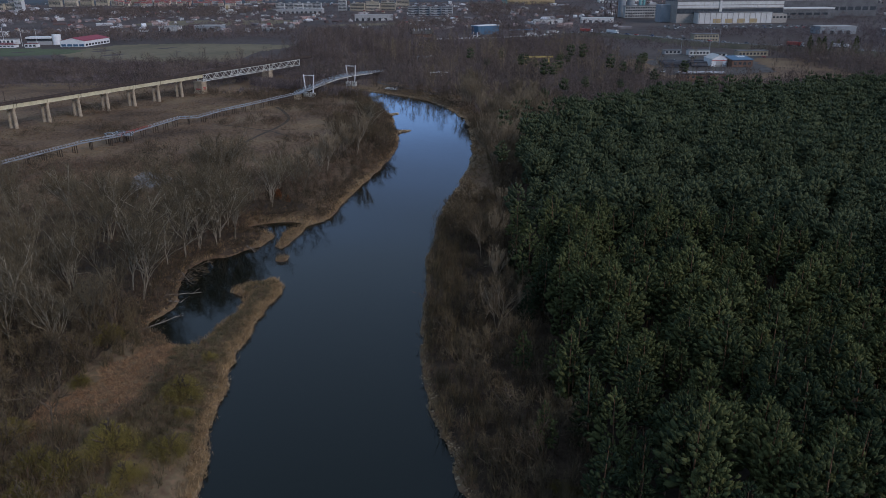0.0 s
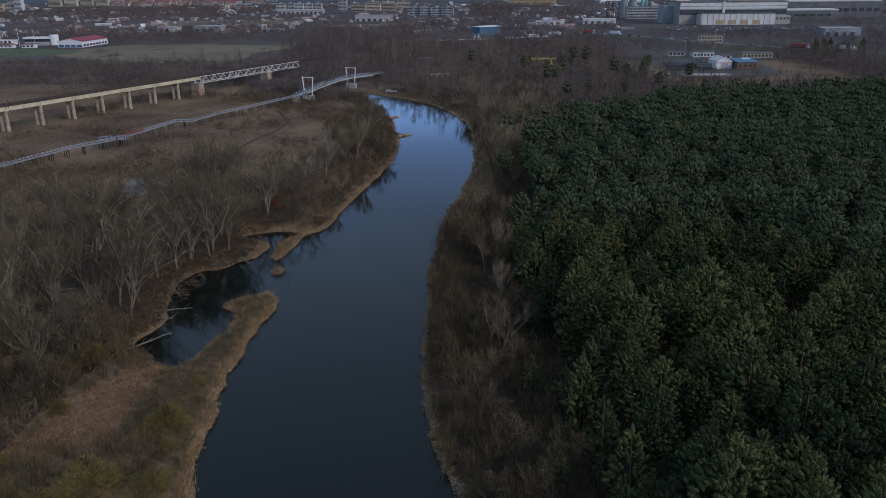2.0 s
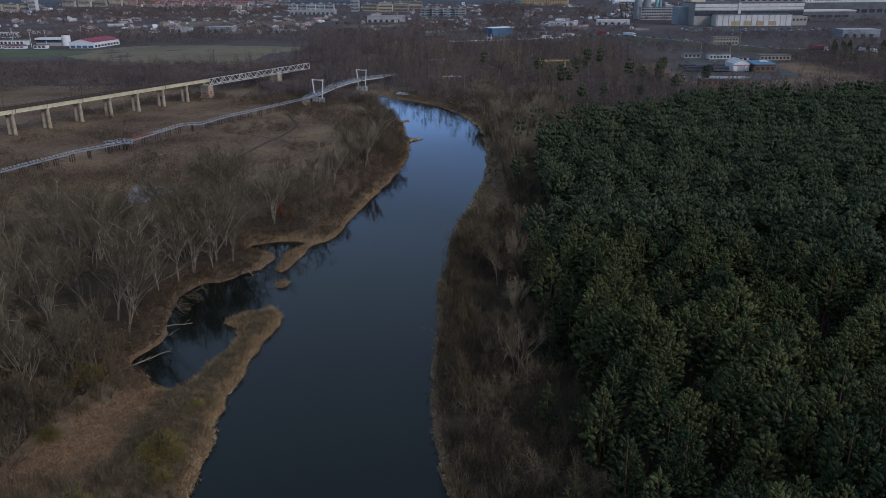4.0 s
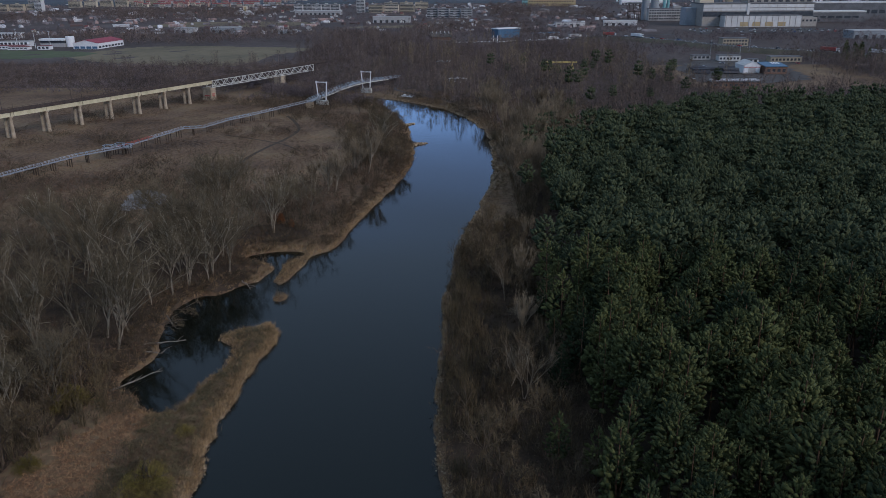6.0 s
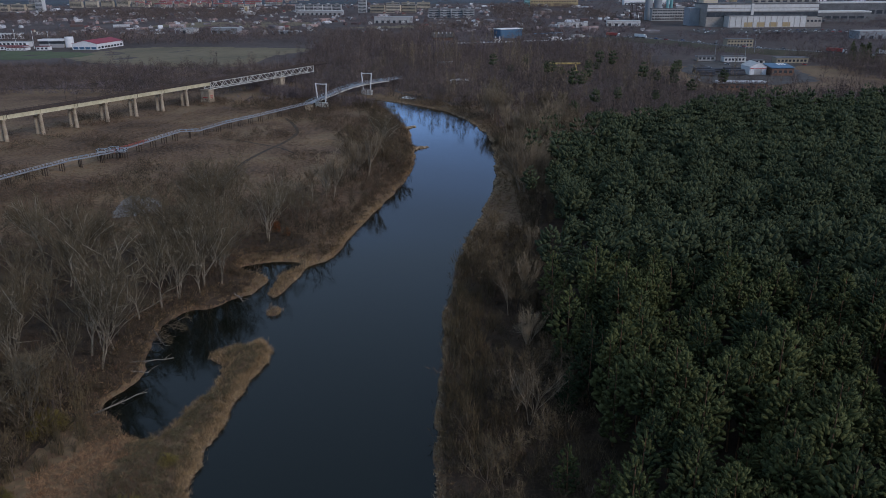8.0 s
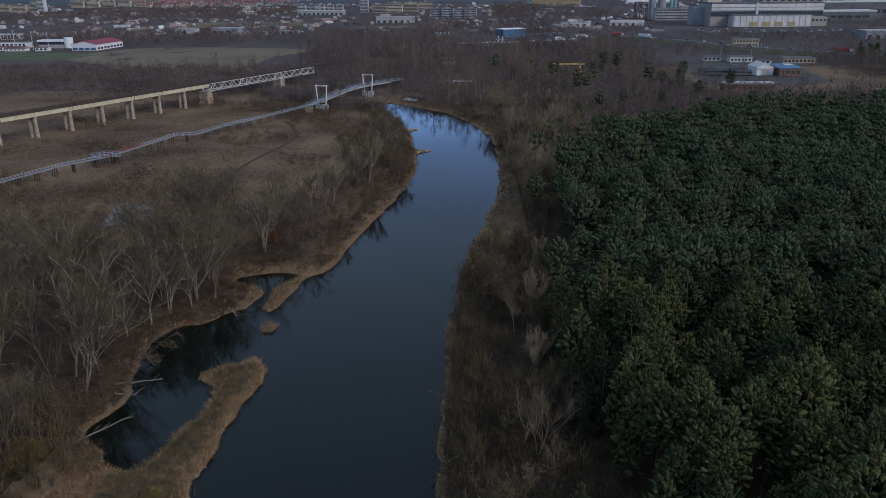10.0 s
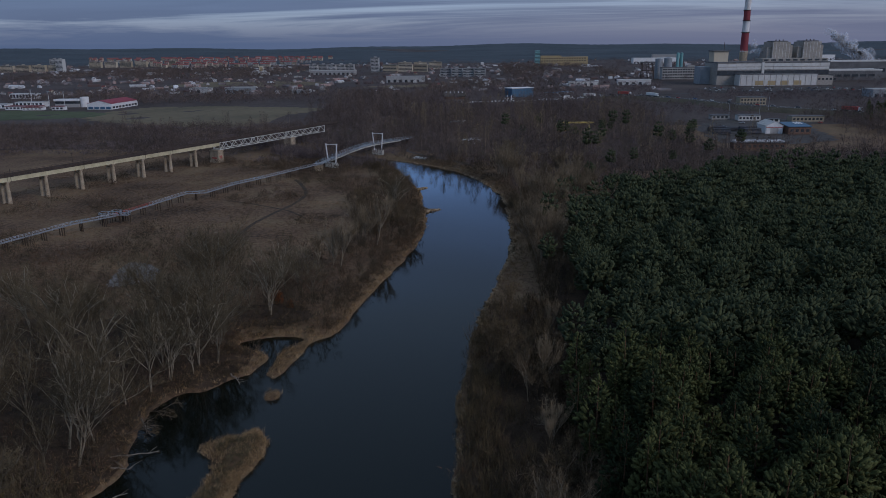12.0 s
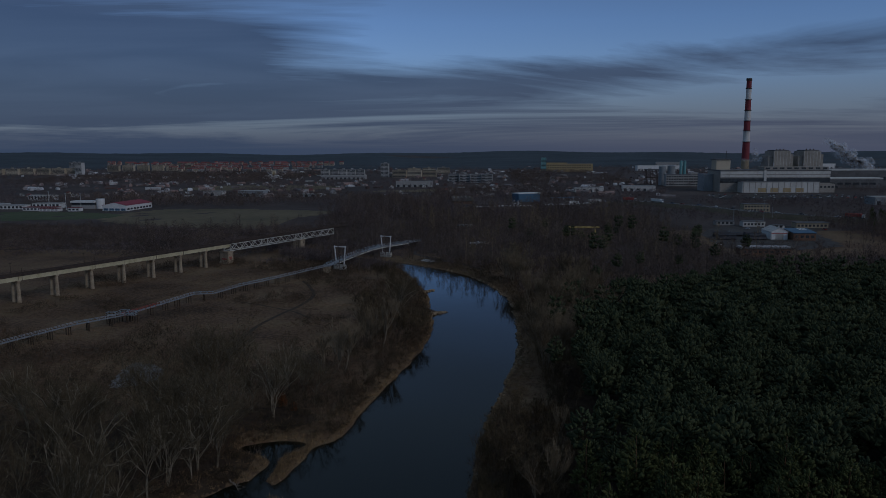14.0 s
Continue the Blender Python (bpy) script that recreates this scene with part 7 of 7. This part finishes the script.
    for k in range(10):
        block(d, "window_band", -0.1, -0.15, 3 + 3.4 * k, 13.1, -0.01, 4.4 + 3.4 * k, M_GLASSBAND)
    o = thing("ochre_mill", "long ochre factory building in the distance", "factory", (167, 2010, 1.4))
    block(o, "wall", 0, 0, 0, 52, 18, 24.5, M_OCHRE)
    block(o, "wing", 52, 2, 0, 120, 18, 21.5, M_OCHRE)
    block(o, "roof", -0.4, -0.4, 24.5, 52.4, 18.4, 25.5, M_ROOFGREY)
    for z in (10, 16):
        for k in range(18):
            block(o, "window", 2 + 6.4 * k, -0.1 if k < 8 else 1.9, z, 5.5 + 6.4 * k, 0.03 if k < 8 else 2.03, z + 3, M_GLASSBAND)
    for x, y, w, d2, z, mat, lab in ((-320, 1000, 34, 20, 7, M_TANK, "grey vaulted warehouse"), (-372, 1015, 26, 14, 6, M_PALEWALL, "pale warehouse"), (-240, 990, 30, 12, 4, M_TANK, "grey warehouse"), (130, 1100, 40, 14, 6, M_PALEWALL, "pale flat-roofed depot"), (200, 1120, 46, 14, 7, M_PALEWALL, "pale flat-roofed depot"), (420, 860, 40, 24, 8, M_TANK, "grey warehouse"), (470, 800, 60, 30, 7, M_TANK, "grey warehouse"), (-140, 1240, 60, 14, 9, M_PALEWALL, "long pale school building"), (-330, 1560, 90, 22, 8, M_PALEWALL, "wide pale shopping hall"), (700, 1700, 90, 30, 12, M_WHITE, "wide white warehouse"), (420, 2100, 120, 30, 14, M_WHITE, "wide white warehouse"), (880, 2300, 160, 30, 14, M_WHITE, "wide white warehouse"), (560, 2500, 90, 30, 16, M_PALEWALL, "wide pale warehouse")):
        s = thing("warehouse", lab + " with a flat roof", "warehouse", (x, y, floor_at(x, y)[0]), rng.normal(0, 5), group="warehouses")
        block(s, "wall", 0, 0, 0, w, d2, z, mat)
        block(s, "roof", -0.4, -0.4, z, w + 0.4, d2 + 0.4, z + 0.6, M_PALEWALL)
        for k in range(int(w / 9)):
            block(s, "loading_door", 2 + 9 * k, -0.1, 0.1, 6 + 9 * k, 0.03, min(4, z - 1), M_GLASSBAND)


town()


def town_roofs():
    """Small houses and sheds of the far town, gabled, past counting."""
    r = np.random.default_rng(91)
    v = np.array([(0, 0, -0.5), (1, 0, -0.5), (1, 1, -0.5), (0, 1, -0.5), (0, 0, 0.55), (1, 0, 0.55), (1, 1, 0.55), (0, 1, 0.55), (-0.05, 0.5, 1), (1.05, 0.5, 1)], float)
    f = np.array([(0, 1, 5), (0, 5, 4), (1, 2, 6), (1, 6, 5), (2, 3, 7), (2, 7, 6), (3, 0, 4), (3, 4, 7), (5, 6, 9), (7, 4, 8), (4, 5, 9), (4, 9, 8), (6, 7, 8), (6, 8, 9)])
    kinds = [((v - (0.5, 0.5, 0)) * size, f) for size in ((8, 6, 5.5), (6, 5, 4), (16, 8, 5), (9, 7, 7), (24, 10, 5))]
    x, y = [], []
    while len(x) < 760:
        yy = 985 + 1500 * r.random() ** 1.3
        xx = r.uniform(-0.62, 0.62) * yy
        if noise.noise((xx * 0.004, yy * 0.003, 9.0)) < -0.15 or (250 < xx < 720 and yy < 1320) or (-0.35 * yy < xx < 0 and yy < 1060 and r.random() < 0.5):
            continue
        x.append(xx), y.append(yy)
    x, y = np.array(x), np.array(y)
    town_mesh = stuff("town_houses", planted(kinds, x, y, floor_at(x, y), 0.5, 0.95), M_TOWNMIX, "hundreds of small pale houses and sheds of the far town", "houses").data
    town_mesh.polygons.foreach_set("use_smooth", np.zeros(len(town_mesh.polygons), bool))


M_TOWNMIX = material("mixed_town_walls", (0.10, 0.065, 0.058), (0.72, 0.72, 0.72), 0.02, 0.8, island=0.8, low=0.2, high=0.92, tones=((0.20, 0.19, 0.19), (0.34, 0.22, 0.18), (0.40, 0.39, 0.38)))
town_roofs()
draped("grass_slope", smooth_line([(-470, 1180), (-440, 1290), (-300, 1300), (-230, 1230), (-280, 1150), (-400, 1140)], 5, True), M_GREENFIELD, "dull green grass slope below the arena", "field", 0.3, 16)
draped("grass_slope", smooth_line([(-160, 1120), (-90, 1180), (-40, 1150), (-90, 1100)], 5, True), M_GREENFIELD, "dull green grass slope below the houses", "field", 0.3, 10)


def far_trees():
    """Woods and gardens out to the horizon: leafless clumps and dark conifer ridges."""
    clump = []
    for k in range(8):
        r = np.random.default_rng(500 + k)
        n = 52
        a, e = r.uniform(0, 6.283, n), r.uniform(0, 1, n) ** 0.7
        rad = np.sqrt(1 - e ** 2) * 3.3 + 0.3
        at = np.stack([np.cos(a) * rad, np.sin(a) * rad, 0.3 + 6.2 * e], 1)
        out = np.stack([np.cos(a), np.sin(a), np.zeros(n)], 1)
        clump.append(flakes(at, unit(out * 0.4 + (0, 0, 1) + r.normal(0, 0.35, (n, 3))), unit(out + (0, 0, 0.8) + r.normal(0, 0.2, (n, 3))), r.uniform(0.9, 2.2, n), 0.34))
    x, y = [], []
    while len(x) < 6000:
        yy = 690 + 1900 * rng.random() ** 1.5
        xx = rng.uniform(-0.66, 0.66) * yy
        if noise.noise((xx * 0.006, yy * 0.004, 5.0)) < -0.2 or (280 < xx < 500 and 955 < yy < 1180) or (-360 < xx < -140 and 600 < yy < 800) or (xx < -340 and 670 < yy < 830 ):
            continue
        if abs(np.interp(xx, [-60, 8, 60, 110, 175], [812, 846, 890, 912, 896]) - yy) < 14 and xx < 180 or (150 <= xx < 400 and 660 < yy < 960 and (rng.random() < 0.5 or np.hypot(xx - np.interp(yy, [640, 692, 767, 812, 896], [362, 346, 298, 232, 175]), 0) < 22)):
            continue
        x.append(xx), y.append(yy)
    x, y = np.array(x), np.array(y)
    stuff("distant_trees", planted(clump, x, y, floor_at(x, y), 0.6, 1.3), M_TWIG_FAR, "leafless trees scattered through the town", "trees")
    # closed dark woods before the estates and the mill
    x, y = [], []
    for x0, x1, y0, y1 in ((60, 262, 1280, 1985), (-860, -380, 1340, 1830), (-70, 110, 905, 1200), (-480, -90, 820, 960)):
        gx, gy = scatter(x0, x1, y0, y1, 12.0, 0.8)
        keep = lumpy(gx, gy, 0.008, 33.0) > -0.12
        x.append(gx[keep]), y.append(gy[keep])
    x, y = np.concatenate(x), np.concatenate(y)
    stuff("distant_woods", planted(clump, x, y, floor_at(x, y), 0.8, 1.7), M_WOODS, "closed dark leafless woods between the estates", "woods")
    road = smooth_line(ROAD, 14)
    x, y = scatter(-60, 640, 630, 1090, 9.0, 0.9)
    off = np.min(np.hypot(x[:, None] - road[None, :, 0], y[:, None] - road[None, :, 1]), 1)
    keep = (off > np.where(x > 160, 30, 16)) & ~((x > -20) & (x < 150) & (y > 760) & (y < 870) & (rng.random(len(x)) < 0.8)) & ~((x > 285) & (x < 485) & (y > 962) & (y < 1052)) & ~((x > 145) & (x < 282) & (y < 668)) & ~((x > 30) & (x < 125) & (y > 892) & (y < 950)) & ~((x > 246) & (x < 282) & (y > 762) & (y < 788)) & (lumpy(x, y, 0.011, 12.0) > 0.02) & ~((x > 250) & (y > 890)) & (np.abs(y - np.interp(x, [150, 230, 320, 430, 560], [905, 930, 960, 955, 930])) > 8)
    stuff("roadside_trees", planted(clump, x[keep], y[keep], floor_at(x[keep], y[keep]), 0.45, 1.1), M_TWIG_FAR, "leafless trees along the main road", "trees")
    # the forest canopy on the far ridges, one bumpy haze-tinted sheet with a few clearings
    xs, ys = np.arange(-3600, 3601, 24.0), growing(2320, 4900, 16, 1.012)
    gx, gy = np.meshgrid(xs, ys)
    lift = 6 + 3.5 * np.array([noise.noise((a * 0.03, b * 0.03, 1.0)) for a, b in zip(gx.ravel(), gy.ravel())]).reshape(gx.shape) + 26 * np.minimum(0, np.array([noise.noise((a * 0.0016, b * 0.0030, 4.0)) for a, b in zip(gx.ravel(), gy.ravel())]).reshape(gx.shape) + 0.22)
    lift = np.minimum(lift, (gy - 2320) * 0.25 - 1.0)
    z = height(gx, gy, np.full(gx.shape, 400.0)) + lift
    n, k = gx.shape
    i = np.arange(n * k).reshape(n, k)
    faces = np.stack([i[:-1, :-1], i[:-1, 1:], i[1:, 1:], i[1:, :-1]], -1).reshape(-1, 4)
    tagged(new("distant_forest", mesh_of("distant_forest", np.stack([gx, gy, z], -1).reshape(-1, 3), faces, M_FOREST_HAZED)), "dark forest on the horizon ridges, tinted blue for haze", "forest", kind="stuff")


# conifer green shifted to blue-grey: distance haze put into the base colour
M_FOREST_HAZED = material("hazed_conifers", (0.052, 0.066, 0.075), (0.088, 0.102, 0.115), 0.004, 0.95, bump=3.0, fine=30)
far_trees()


def spruces():
    src = None
    for n in range(14):
        x, y = 290 + 42 * rng.random(), 605 + 50 * rng.random()
        if src is None:
            src = thing("spruce_tree", "dark green spruce at the edge of the works", "tree", group="spruces")
            tv, tf = limb([(0, 0, -0.3), (0, 0, 5), (0, 0, 11)], 0.2, 0.05, 6)
            child("trunk", mesh_of("trunk", tv, tf, M_PINE_BARK), src)
            r = np.random.default_rng(77)
            k = 260
            h = r.uniform(0, 1, k)
            a = r.uniform(0, 6.283, k)
            rad = 2.6 * (1 - h) * r.uniform(0.6, 1, k)
            at = np.stack([np.cos(a) * rad, np.sin(a) * rad, 1 + 11 * h], 1)
            cv, cf = blades(at, unit(np.stack([np.cos(a), np.sin(a), np.full(k, 0.1)], 1) + r.normal(0, 0.3, (k, 3))), 1.1, 0.5)
            child("crown", mesh_of("crown", cv, cf, M_PINE), src)
            src.matrix_basis = pose(x, y, 1.3)
        else:
            m = pose(x, y, 1.3, 0, 0, rng.uniform(0, 360)) @ Matrix.Scale(rng.uniform(0.7, 1.3), 4)
            copy_thing(src, m).matrix_basis = m


spruces()
